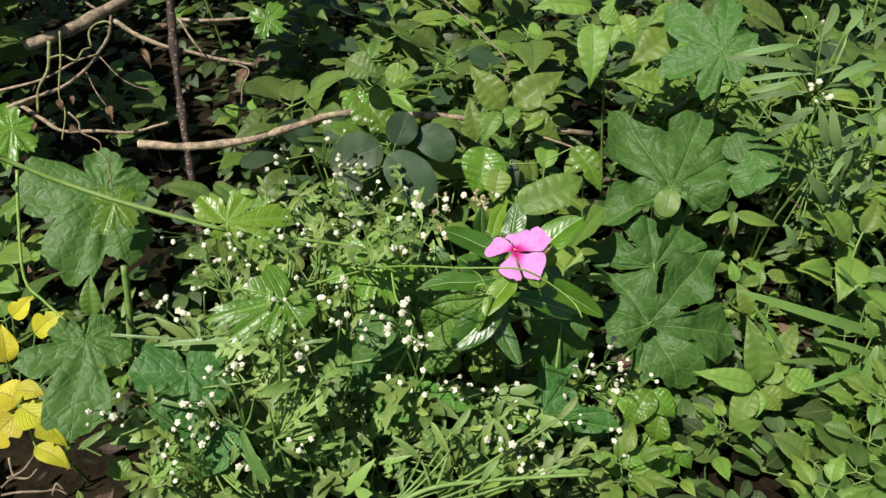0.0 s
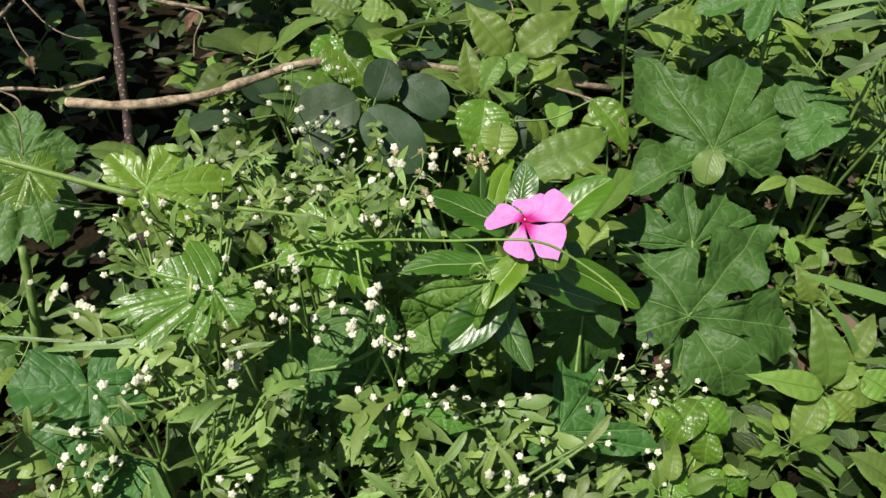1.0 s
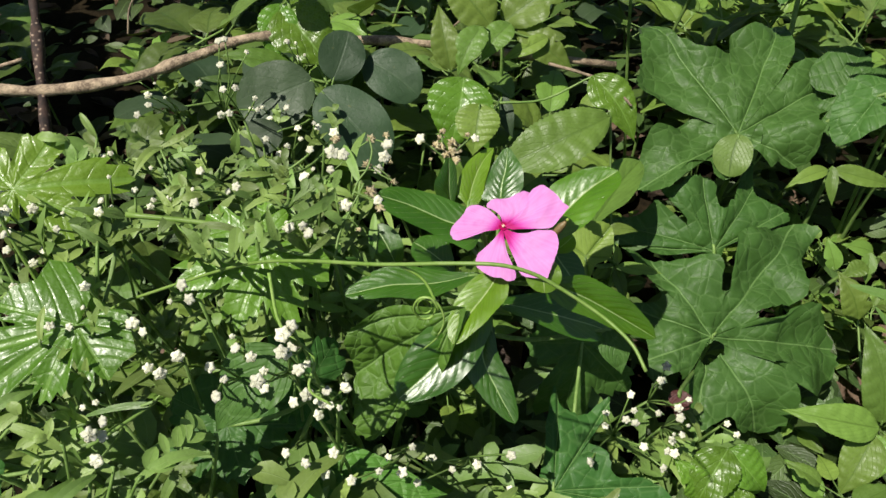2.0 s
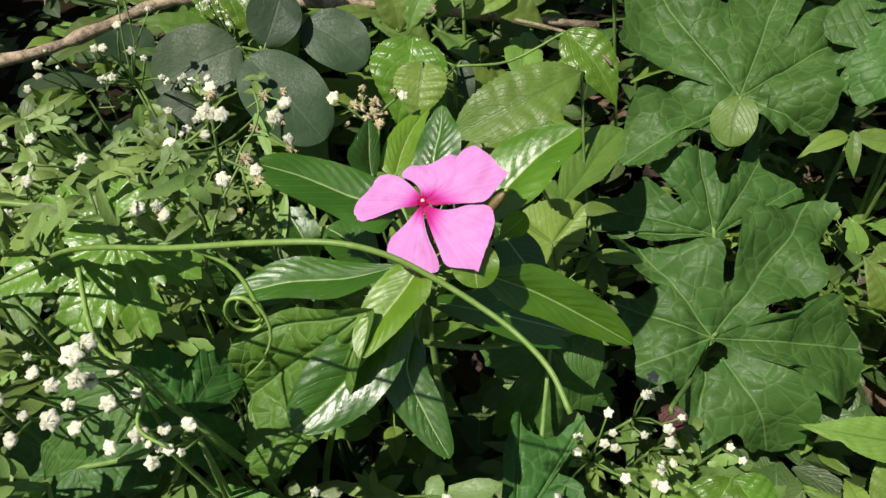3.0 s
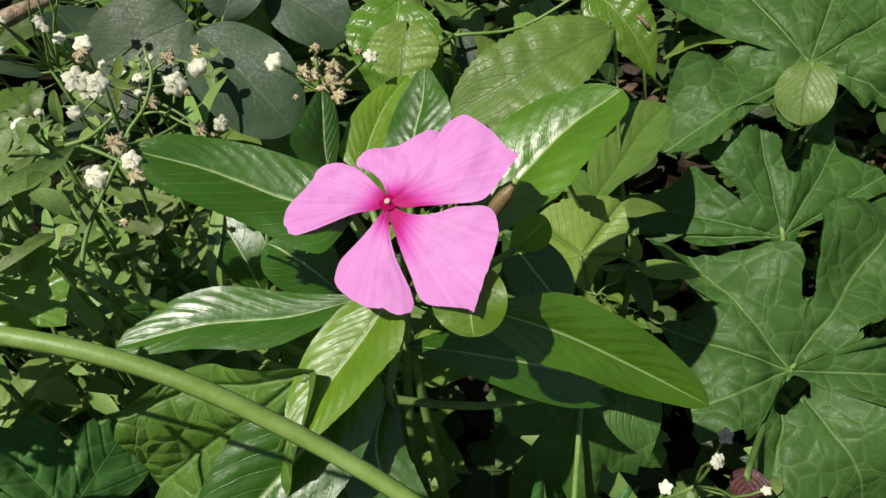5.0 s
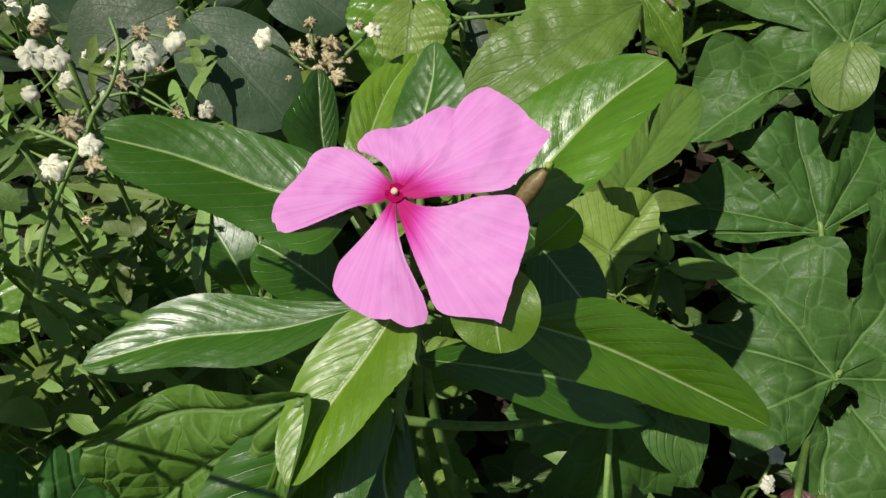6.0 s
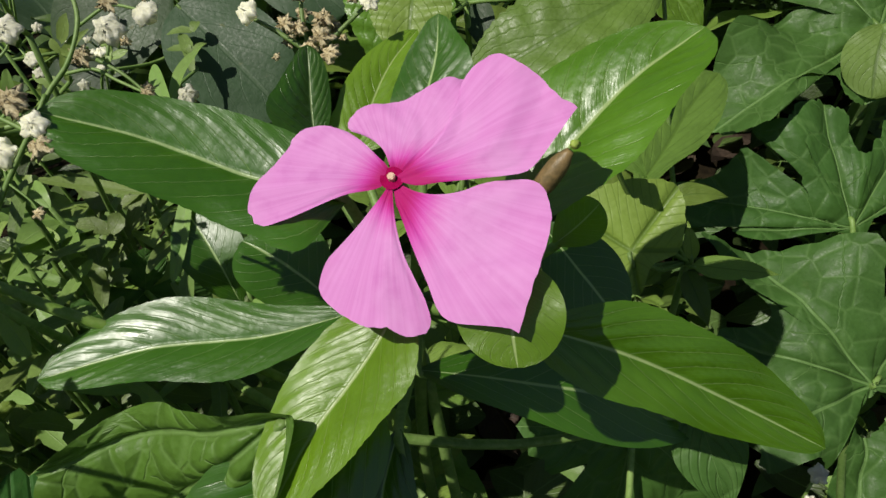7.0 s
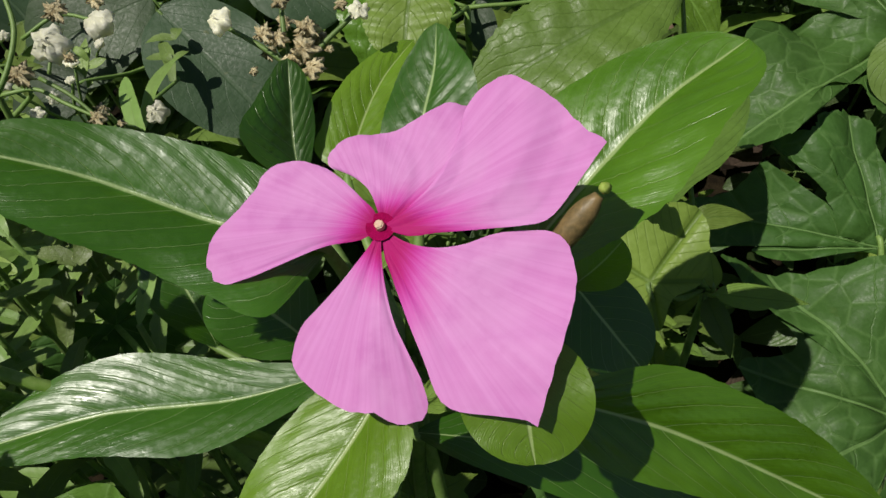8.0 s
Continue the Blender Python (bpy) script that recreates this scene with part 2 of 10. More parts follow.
def petal_material():
    """Pink petal: crimson at the throat, pale streaks that run outwards, a thin sheet that lets light through."""
    mat, nt, bsdf = shader("pink_petal")
    tc = nt.nodes.new("ShaderNodeTexCoord")
    sep = nt.nodes.new("ShaderNodeSeparateXYZ")
    nt.links.new(tc.outputs["UV"], sep.inputs[0])
    mp = nt.nodes.new("ShaderNodeMapping")
    mp.inputs["Scale"].default_value = (13.0, 0.55, 1.0)
    nt.links.new(tc.outputs["UV"], mp.inputs[0])
    streak = nt.nodes.new("ShaderNodeTexNoise")
    streak.inputs["Scale"].default_value, streak.inputs["Detail"].default_value = 1.6, 4.0
    nt.links.new(mp.outputs[0], streak.inputs["Vector"])
    f = streak.outputs["Fac"]
    fine = nt.nodes.new("ShaderNodeMapping")
    fine.inputs["Scale"].default_value = (60.0, 1.3, 1.0)
    nt.links.new(tc.outputs["UV"], fine.inputs[0])
    hair = nt.nodes.new("ShaderNodeTexNoise")
    hair.inputs["Scale"].default_value, hair.inputs["Detail"].default_value = 1.3, 3.0
    nt.links.new(fine.outputs[0], hair.inputs["Vector"])
    pink = blend(nt, ramp(nt, f, 0.25, 0.75), (0.64, 0.215, 0.555), (0.71, 0.285, 0.64))
    pink = blend(nt, math_node(nt, "MULTIPLY", ramp(nt, hair.outputs["Fac"], 0.48, 0.72), 0.12), pink, (0.55, 0.13, 0.47))
    pink = blend(nt, math_node(nt, "MULTIPLY", ramp(nt, grain(nt, 110, 3.0), 0.42, 0.7), 0.35), pink, (0.77, 0.39, 0.71))
    pink = blend(nt, math_node(nt, "MULTIPLY", ramp(nt, grain(nt, 260, 4.0), 0.5, 0.75), 0.35), pink, (0.54, 0.14, 0.46))
    reach = math_node(nt, "ADD", sep.outputs[1], math_node(nt, "MULTIPLY", math_node(nt, "SUBTRACT", f, 0.5), 0.16))
    pink = blend(nt, ramp(nt, reach, 0.24, 0.58, 1.0, 0.0), pink, (0.62, 0.045, 0.41))
    pink = blend(nt, ramp(nt, reach, 0.17, 0.37, 1.0, 0.0), pink, (0.45, 0.002, 0.15))
    nt.links.new(pink, bsdf.inputs["Base Color"])
    bsdf.inputs["Roughness"].default_value = 0.62
    bsdf.inputs["Specular IOR Level"].default_value = 0.25
    bsdf.inputs["Sheen Weight"].default_value = 0.15
    bp = nt.nodes.new("ShaderNodeBump")
    bp.inputs["Strength"].default_value, bp.inputs["Distance"].default_value = 0.3, 0.0003
    nt.links.new(math_node(nt, "ADD", math_node(nt, "ADD", math_node(nt, "MULTIPLY", f, 0.6), math_node(nt, "MULTIPLY", grain(nt, 260, 3.0), 1.2)), math_node(nt, "MULTIPLY", grain(nt, 1600, 3.0), 0.25)), bp.inputs["Height"])
    nt.links.new(bp.outputs[0], bsdf.inputs["Normal"])
    thin = nt.nodes.new("ShaderNodeBsdfTranslucent")
    nt.links.new(pink, thin.inputs["Color"])
    mix = nt.nodes.new("ShaderNodeMixShader")
    mix.inputs[0].default_value = 0.15
    nt.links.new(bsdf.outputs[0], mix.inputs[1])
    nt.links.new(thin.outputs[0], mix.inputs[2])
    nt.links.new(mix.outputs[0], nt.nodes["Material Output"].inputs["Surface"])
    return mat


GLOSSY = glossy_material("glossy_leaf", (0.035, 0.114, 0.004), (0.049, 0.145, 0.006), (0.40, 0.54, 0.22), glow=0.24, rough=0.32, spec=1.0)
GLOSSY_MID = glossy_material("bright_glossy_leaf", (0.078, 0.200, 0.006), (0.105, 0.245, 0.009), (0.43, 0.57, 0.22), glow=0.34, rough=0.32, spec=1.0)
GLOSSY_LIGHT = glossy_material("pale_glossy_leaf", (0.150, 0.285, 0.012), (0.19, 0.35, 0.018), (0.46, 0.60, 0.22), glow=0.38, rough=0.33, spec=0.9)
BIG = leaf_material("lobed_leaf", (0.052, 0.138, 0.027), (0.24, 0.40, 0.13), rough=0.47, relief=0.0026, fine=0.03, cells=105.0, net_mix=0.3, veins=5, slant=0.75, vein_mix=0.38, side_mix=0.5, quilt=0.5, glow=0.16, vary=0.12, spec=0.26, brown=0.04, rib=0.012, thin_side=0.955, pillow=0.22, crinkle=0.14, cushion=0.42)
VEINED = leaf_material("veined_leaf", (0.085, 0.200, 0.028), (0.30, 0.46, 0.17), rough=0.46, relief=0.0026, fine=0.03, cells=150.0, net_mix=0.45, veins=5, slant=0.7, vein_mix=0.3, side_mix=0.7, quilt=0.6, glow=0.18, vary=0.12, spec=0.28, brown=0.03, rib=0.016, thin_side=0.95, pillow=0.35, crinkle=0.14, cushion=0.6)
VINE = leaf_material("crinkled_vine_leaf", (0.140, 0.275, 0.028), (0.26, 0.46, 0.09), rough=0.30, relief=0.0013, cells=110.0, veins=5, slant=0.6, vein_mix=0.5, quilt=0.42, glow=0.38, spec=0.5, brown=0.03, pillow=0.35, fine=0.05, crinkle=0.35)
# FRESH and MID: vein colour is darkened to paint shade in the vein grooves.
FRESH = leaf_material("fresh_leaf", (0.165, 0.272, 0.048), (0.085, 0.155, 0.022), rough=0.42, relief=0.0008, veins=7, slant=0.6, vein_mix=0.6, side_mix=0.65, cells=200.0, quilt=0.35, vary=0.26, glow=0.28, thin_side=0.88, rib=0.07, spec=0.36, pillow=0.2, net_mix=0.03, crinkle=0.3)
MID = leaf_material("soft_green_leaf", (0.100, 0.166, 0.034), (0.046, 0.090, 0.015), rough=0.44, relief=0.0008, veins=7, slant=0.6, vein_mix=0.55, side_mix=0.6, cells=200.0, quilt=0.35, vary=0.34, glow=0.2, thin_side=0.87, rib=0.075, spec=0.38, pillow=0.2, net_mix=0.03, crinkle=0.3)
GREY = leaf_material("grey_green_leaf", (0.034, 0.064, 0.027), (0.10, 0.15, 0.08), rough=0.5, relief=0.0009, veins=5, slant=0.6, vein_mix=0.22, net_mix=0.05, cells=140.0, quilt=0.2, glow=0.1, spots=0.0, brown=0.2, spec=0.35, pillow=0.0)
YELLOW = leaf_material("yellowing_leaf", (0.70, 0.66, 0.035), (0.20, 0.20, 0.015), rough=0.5, relief=0.0008, veins=9, slant=0.5, vein_mix=0.7, quilt=0.5, glow=0.35, brown=0.75, side_mix=0.8, blotch=(0.22, 0.32, 0.04))
BLADE = leaf_material("grass_blade", (0.129, 0.245, 0.055), (0.26, 0.40, 0.14), rough=0.4, veins=1, slant=0.0, vein_mix=0.35, quilt=0.0, glow=0.34)
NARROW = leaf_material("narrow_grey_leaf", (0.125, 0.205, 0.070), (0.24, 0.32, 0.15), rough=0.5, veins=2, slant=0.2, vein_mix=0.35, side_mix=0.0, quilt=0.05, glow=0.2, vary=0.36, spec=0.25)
FEATHER = leaf_material("feathery_leaf", (0.180, 0.280, 0.066), (0.28, 0.38, 0.15), rough=0.48, veins=2, slant=0.2, vein_mix=0.35, side_mix=0.0, quilt=0.05, glow=0.24, vary=0.36)
MAROON = leaf_material("maroon_leaf", (0.085, 0.018, 0.024), (0.14, 0.05, 0.05), rough=0.5, relief=0.001, veins=7, vein_mix=0.4, quilt=0.4, glow=0.2)
CURLED = leaf_material("curled_dead_leaf", (0.17, 0.10, 0.055), (0.26, 0.18, 0.11), rough=0.7, relief=0.0015, veins=7, slant=0.5, vein_mix=0.4, quilt=0.5, glow=0.2, vary=0.4, brown=0.5, blotch=(0.07, 0.04, 0.02))
DRY = leaf_material("dead_leaf", (0.105, 0.070, 0.045), (0.13, 0.09, 0.055), rough=0.75, relief=0.0012, veins=7, slant=0.5, vein_mix=0.4, quilt=0.5, glow=0.1, vary=0.6, islands=True, brown=0.5, blotch=(0.05, 0.03, 0.018))
# Lowest leaves, their colour darkened for the shade under the taller weeds.
LOW = leaf_material("low_leaf", (0.052, 0.094, 0.022), (0.20, 0.34, 0.10), rough=0.46, veins=7, slant=0.5, vein_mix=0.4, quilt=0.6, glow=0.2, vary=0.45, islands=True)
STEM = plain_material("green_stem", (0.13, 0.24, 0.045), (0.23, 0.35, 0.10), 160, 0.5, (1, 1, 1), 0.4, 0.0004, 0.15)
VINE_STEM = plain_material("vine_stem", (0.20, 0.36, 0.05), (0.33, 0.48, 0.13), 140, 0.45, (1, 1, 1), 0.4, 0.0004, 0.2)
WHITE = plain_material("white_florets", (0.84, 0.84, 0.60), (0.93, 0.92, 0.80), 900, 0.7, (1, 1, 1), 0.6, 0.00015, 0.3)
WITHERED = plain_material("withered_florets", (0.26, 0.19, 0.08), (0.74, 0.66, 0.42), 700, 0.85, (1, 1, 1), 0.8, 0.0003)
TWIG = plain_material("dry_twig", (0.10, 0.068, 0.045), (0.45, 0.35, 0.235), 130, 0.8, (1, 1, 1), 1.0, 0.0016)
BARK = plain_material("dark_bark", (0.014, 0.008, 0.007), (0.060, 0.032, 0.022), 120, 0.75, (1, 1, 1), 1.0, 0.0015, 0.0, (260, 0.30, (0.30, 0.22, 0.16)))
MOSS = plain_material("mossy_twig", (0.10, 0.11, 0.03), (0.36, 0.36, 0.16), 180, 0.85, (1, 1, 1), 1.0, 0.0012)
CUT = plain_material("cut_wood", (0.50, 0.38, 0.22), (0.72, 0.60, 0.40), 120, 0.8)
# Brown soil taken near black: the shade between the weeds is in its colour.
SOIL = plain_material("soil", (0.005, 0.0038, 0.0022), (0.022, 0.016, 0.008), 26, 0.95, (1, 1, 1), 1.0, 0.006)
PETAL = petal_material()
THROAT = plain_material("crimson_throat", (0.30, 0.001, 0.06), (0.42, 0.002, 0.10), 800, 0.9)
for dull in (SOIL, THROAT):
    dull.node_tree.nodes["Principled BSDF"].inputs["Specular IOR Level"].default_value = 0.1
EYE_CREAM = plain_material("cream_eye", (0.70, 0.42, 0.30), (0.86, 0.66, 0.50), 1200, 0.6)
BUD = plain_material("brownish_bud", (0.10, 0.075, 0.03), (0.22, 0.15, 0.06), 260, 0.45, (1, 1, 1), 0.5, 0.0004)
LIME = plain_material("lime_bud_tip", (0.30, 0.42, 0.06), (0.42, 0.52, 0.12), 500, 0.5, (1, 1, 1), 0.4, 0.0003, 0.2)


# ---- builders ----
def part(name, mesh, mat, parent, label="", at=None):
    """One mesh object under a thing; at: its pose in the world."""
    ob = new(name, mesh)
    if not mesh.materials:
        mesh.materials.append(mat)
    ob.parent = parent
    if at is not None:
        ob.matrix_basis = Matrix.Translation(-parent.matrix_basis.translation) @ at
    return tagged(ob, label)


def thing(name, x, y, z, label, category, group="", kind=""):
    ob = new(name)
    ob.empty_display_size = 0.01
    ob.matrix_basis = pose(x, y, z)
    return tagged(ob, label, category, group, kind)


PROFILE = {
    "ovate": lambda u: 3.28 * u ** 0.62 * (1 - u) ** 1.25,
    "lance": lambda u: 2.62 * u ** 0.85 * (1 - u) ** 0.58,
    "elliptic": lambda u: 2.6 * u ** 0.7 * (1 - u) ** 0.68,
    "broad": lambda u: 2.52 * u ** 0.62 * (1 - u) ** 0.72,
    "round": lambda u: 2.0 * max(u * (1 - u), 0) ** 0.5,
    "grass": lambda u: 1.45 * u ** 0.18 * (1 - u) ** 0.42,
    "strap": lambda u: 2.2 * u ** 0.6 * (1 - u) ** 0.55,
}


def strip_mesh(name, length, width, shape="ovate", bend=0.08, fold=0.18, wave=0.03, teeth=0.0, rows=14, cols=6, seed=0, puff=0.0):
    """A leaf blade from the origin along +Y, face up +Z: folded along its midrib, arched, with a wavy rim."""
    rng = random.Random(seed)
    ph, k = rng.uniform(0, 6.28), rng.uniform(7, 12)
    side = rng.uniform(-0.05, 0.05)
    bites = [(rng.choice((-1, 1)), rng.uniform(0.3, 0.9), rng.uniform(0.03, 0.07), rng.uniform(0.2, 0.5)) for _ in range(0 if shape in ("lance", "broad", "round", "grass") else rng.choice((0, 0, 1, 2)))]
    verts, uvs, faces = [], [], []
    for i in range(rows + 1):
        u = min(max(i / rows, 0.004), 0.996)
        half = PROFILE[shape](u) * width / 2
        if teeth:
            half *= 1 - teeth * ((i * 0.5) % 1.0) * 2 * 0.5
        elif puff:
            half *= 1 - 0.035 * (i % 3 == 0) * min(1.0, 8 * u * (1 - u))
        for j in range(cols + 1):
            v = 2 * j / cols - 1
            cut = 1.0
            for flank, u0, w0, deep in bites:
                if v * flank > 0:
                    cut -= deep * math.exp(-((u - u0) / w0) ** 2)
            x = half * v * max(cut, 0.3) + side * length * math.sin(math.pi * u)
            z = bend * length * 4 * u * (1 - u) + fold * abs(half * v) - 0.35 * fold * half * v * v
            if puff:
                z += puff * width * abs(math.sin(math.pi * 7 * (u - 0.6 * abs(v) ** 1.25))) ** 0.7 * abs(v) * (1 - v ** 4) * min(1.0, 3 * (1 - u))
            z += wave * width * math.sin(k * u + ph + (1.7 if v > 0 else 0)) * v * v + 0.004 * width * math.sin(23 * u + 5 * v + ph)
            verts.append((x, u * length, z))
            uvs.append((v, u))
    n = cols + 1
    for i in range(rows):
        for j in range(cols):
            faces.append((i * n + j, i * n + j + 1, (i + 1) * n + j + 1, (i + 1) * n + j))
    me = bpy.data.meshes.new(name)
    me.from_pydata(verts, [], faces)
    layer = me.uv_layers.new(name="UVMap")
    for lp in me.loops:
        layer.data[lp.index].uv = uvs[lp.vertex_index]
    for p in me.polygons:
        p.use_smooth = True
    return me


def blade_pose(base, tip, normal):
    y = (Vector(tip) - Vector(base)).normalized()
    n = Vector(normal)
    z = (n - y * n.dot(y)).normalized()
    m = Matrix((y.cross(z), y, z)).transposed().to_4x4()
    m.translation = base
    return m


def smooth_through(us, ws, u):
    """A cubic through a few stations."""
    k = max(0, min(len(us) - 2, int(np.searchsorted(us, u)) - 1))

    def slope(i):
        a, b = max(i - 1, 0), min(i + 1, len(us) - 1)
        return (ws[b] - ws[a]) / (us[b] - us[a])
    h = us[k + 1] - us[k]
    t = min(max((u - us[k]) / h, 0), 1)
    return (2 * t ** 3 - 3 * t * t + 1) * ws[k] + (t ** 3 - 2 * t * t + t) * h * slope(k) + (3 * t * t - 2 * t ** 3) * ws[k + 1] + (t ** 3 - t * t) * h * slope(k + 1)


def blade(parent, mat, spine, left, right, normal, fold, veins=9, quilt=0.075, roll=0.04, ripple=0.05, label=""):
    """A leathery leaf along its midrib: the half-widths, in millimetres, of its two sides, folded along the midrib, puffed between the side veins, with a rolled rim."""
    SEED[0] += 1
    rng = random.Random(SEED[0])
    base, tip = Vector(spine[0]), Vector(spine[-1])
    place = blade_pose(base, tip, normal)
    back = place.inverted()
    line = [back @ q for q in spline(spine, 12)]
    acc = np.cumsum([0.0] + [(b - a).length for a, b in zip(line, line[1:])])
    length = acc[-1]
    us = [0.0, 0.08, 0.25, 0.45, 0.65, 0.85, 0.96, 1.0]
    flanks = [[0.5] + list(w) + [w[-1] * 0.5, 0.0] for w in (left, right)]
    rows, half = 56, 11
    ph = rng.uniform(0, 6.28)
    verts, uvs, faces = [], [], []
    for i in range(rows + 1):
        u = i / rows
        c = Vector([float(np.interp(u * length, acc, [q[k] for q in line])) for k in range(3)])
        for j in range(-half, half + 1):
            v = j / half
            w = max(smooth_through(us, flanks[0 if v < 0 else 1], u), 0.05) / 1000
            s = abs(v) * w
            phase = (u - 0.34 * abs(v) ** 1.2 + 0.012 * math.sin(9 * u + ph + (1 if v > 0 else 0))) * veins
            puff = abs(math.sin(math.pi * phase)) ** 0.7 * math.sin(math.pi * min(abs(v) * 1.05, 1)) * quilt * w
            z = fold * s - roll * (0.6 + fold) * w * abs(v) ** 3 + puff - 0.02 * w * math.exp(-(v / 0.07) ** 2)
            z += ripple * w * v * v * math.sin(11 * u + ph + (2 if v > 0 else 0)) + 0.02 * w * noise.noise((u * 7, v * 4, SEED[0] * 2.3))
            verts.append(c + Vector((v * w * (1 + 0.012 * rng.uniform(-1, 1) * (abs(j) == half)), 0, z)))
            uvs.append((v, u))
    n = 2 * half + 1
    for i in range(rows):
        for j in range(n - 1):
            faces.append((i * n + j, i * n + j + 1, (i + 1) * n + j + 1, (i + 1) * n + j))
    me = bpy.data.meshes.new("leaf")
    me.from_pydata(verts, [], faces)
    layer = me.uv_layers.new(name="UVMap")
    for lp in me.loops:
        layer.data[lp.index].uv = uvs[lp.vertex_index]
    for q in me.polygons:
        q.use_smooth = True
    return part("leaf", me, mat, parent, label, place)


SEED = [0]


def leaf(parent, mat, base, tip, width, normal, shape="ovate", bend=0.08, fold=0.18, wave=0.03, teeth=0.0, name="leaf", label=""):
    SEED[0] += 1
    length = (Vector(tip) - Vector(base)).length
    full = mat in (FRESH, MID, VINE) and shape in ("ovate", "elliptic", "broad") and width > 0.011
    me = strip_mesh(name, length, width, shape, bend, fold, wave, teeth, 42 if full else 28, 10 if full else 8, SEED[0], 0.075 if full else 0.0)
    return part(name, me, mat, parent, label, blade_pose(base, tip, normal))


def lobed_mesh(name, lobes, seed=0, sinus=0.52, power=0.7, notch=0.45, droop=0.12, teeth=0.05, rough=0.02):
    """A palmate blade round the origin: lobes are (degrees from +Y towards -X, length)."""
    rng = random.Random(seed)
    lobes = sorted((a % 360, r) for a, r in lobes)
    n = len(lobes)
    rays, step = [], 14
    for i in range(n):
        a0, l0 = lobes[i]
        a1, l1 = lobes[(i + 1) % n]
        gap = (a1 - a0) % 360 or 360
        low = min(l0, l1) * (1 - (1 - sinus) * min(1.0, gap / 55)) * (1 if gap < 80 else max(0.12, 1 - (gap - 80) / 50))
        for k in range(step):
            x = k / step
            top = l0 if x < 0.5 else l1
            s = abs(1 - 2 * x)
            r = low + (top * 0.88 - low) * min(1.0, s / notch) ** power + 0.12 * top * max(0.0, 1 - (1 - s) / 0.3)
            if 0 < k < step:
                r *= 1 + teeth * ((k % 3) - 1) + rng.uniform(-0.03, 0.03)
            ang = a0 + gap * x
            near_i = i if x < 0.5 else (i + 1) % n
            rays.append((ang, r, near_i, lobes[near_i][0]))
    reach = max(l for _, l in lobes)
    m, rings = len(rays), 8
    verts = [(0, 0, 0)]
    ph = rng.uniform(0, 6.28)
    for q in range(1, rings + 1):
        f = q / rings
        for ang, r, near_i, axis in rays:
            a, rr = radians(ang), r * f
            off = abs((ang - axis + 180) % 360 - 180)
            x, y = -rr * math.sin(a), rr * math.cos(a)
            z = -droop * rr * rr / reach + 0.05 * rr * math.sin(radians(min(off * 3.2, 180)))
            z += rough * reach * f * (math.sin(9 * a + ph + 6 * f) + 0.6 * math.sin(17 * a - ph))
            z += 0.07 * reach * noise.noise((x * 42, y * 42, seed * 3.7)) * f
            verts.append((x, y, z))
    faces, info = [], []
    for k in range(m):
        k2 = (k + 1) % m
        own = rays[k][2] if rays[k][2] == rays[k2][2] else rays[k2][2] if (k % step) >= step // 2 else rays[k][2]
        faces.append((0, 1 + k, 1 + k2))
        info.append(own)
        for q in range(rings - 1):
            b = 1 + q * m
            faces.append((b + k, b + m + k, b + m + k2, b + k2))
            info.append(own)
    me = bpy.data.meshes.new(name)
    me.from_pydata(verts, [], faces)
    layer = me.uv_layers.new(name="UVMap")
    for p in me.polygons:
        p.use_smooth = True
        a, length = lobes[info[p.index]]
        ca, sa = math.cos(radians(a)), math.sin(radians(a))
        for li in p.loop_indices:
            x, y, _ = verts[me.loops[li].vertex_index]
            layer.data[li].uv = ((x * ca + y * sa) / (0.62 * length), (-x * sa + y * ca) / length)
    return me


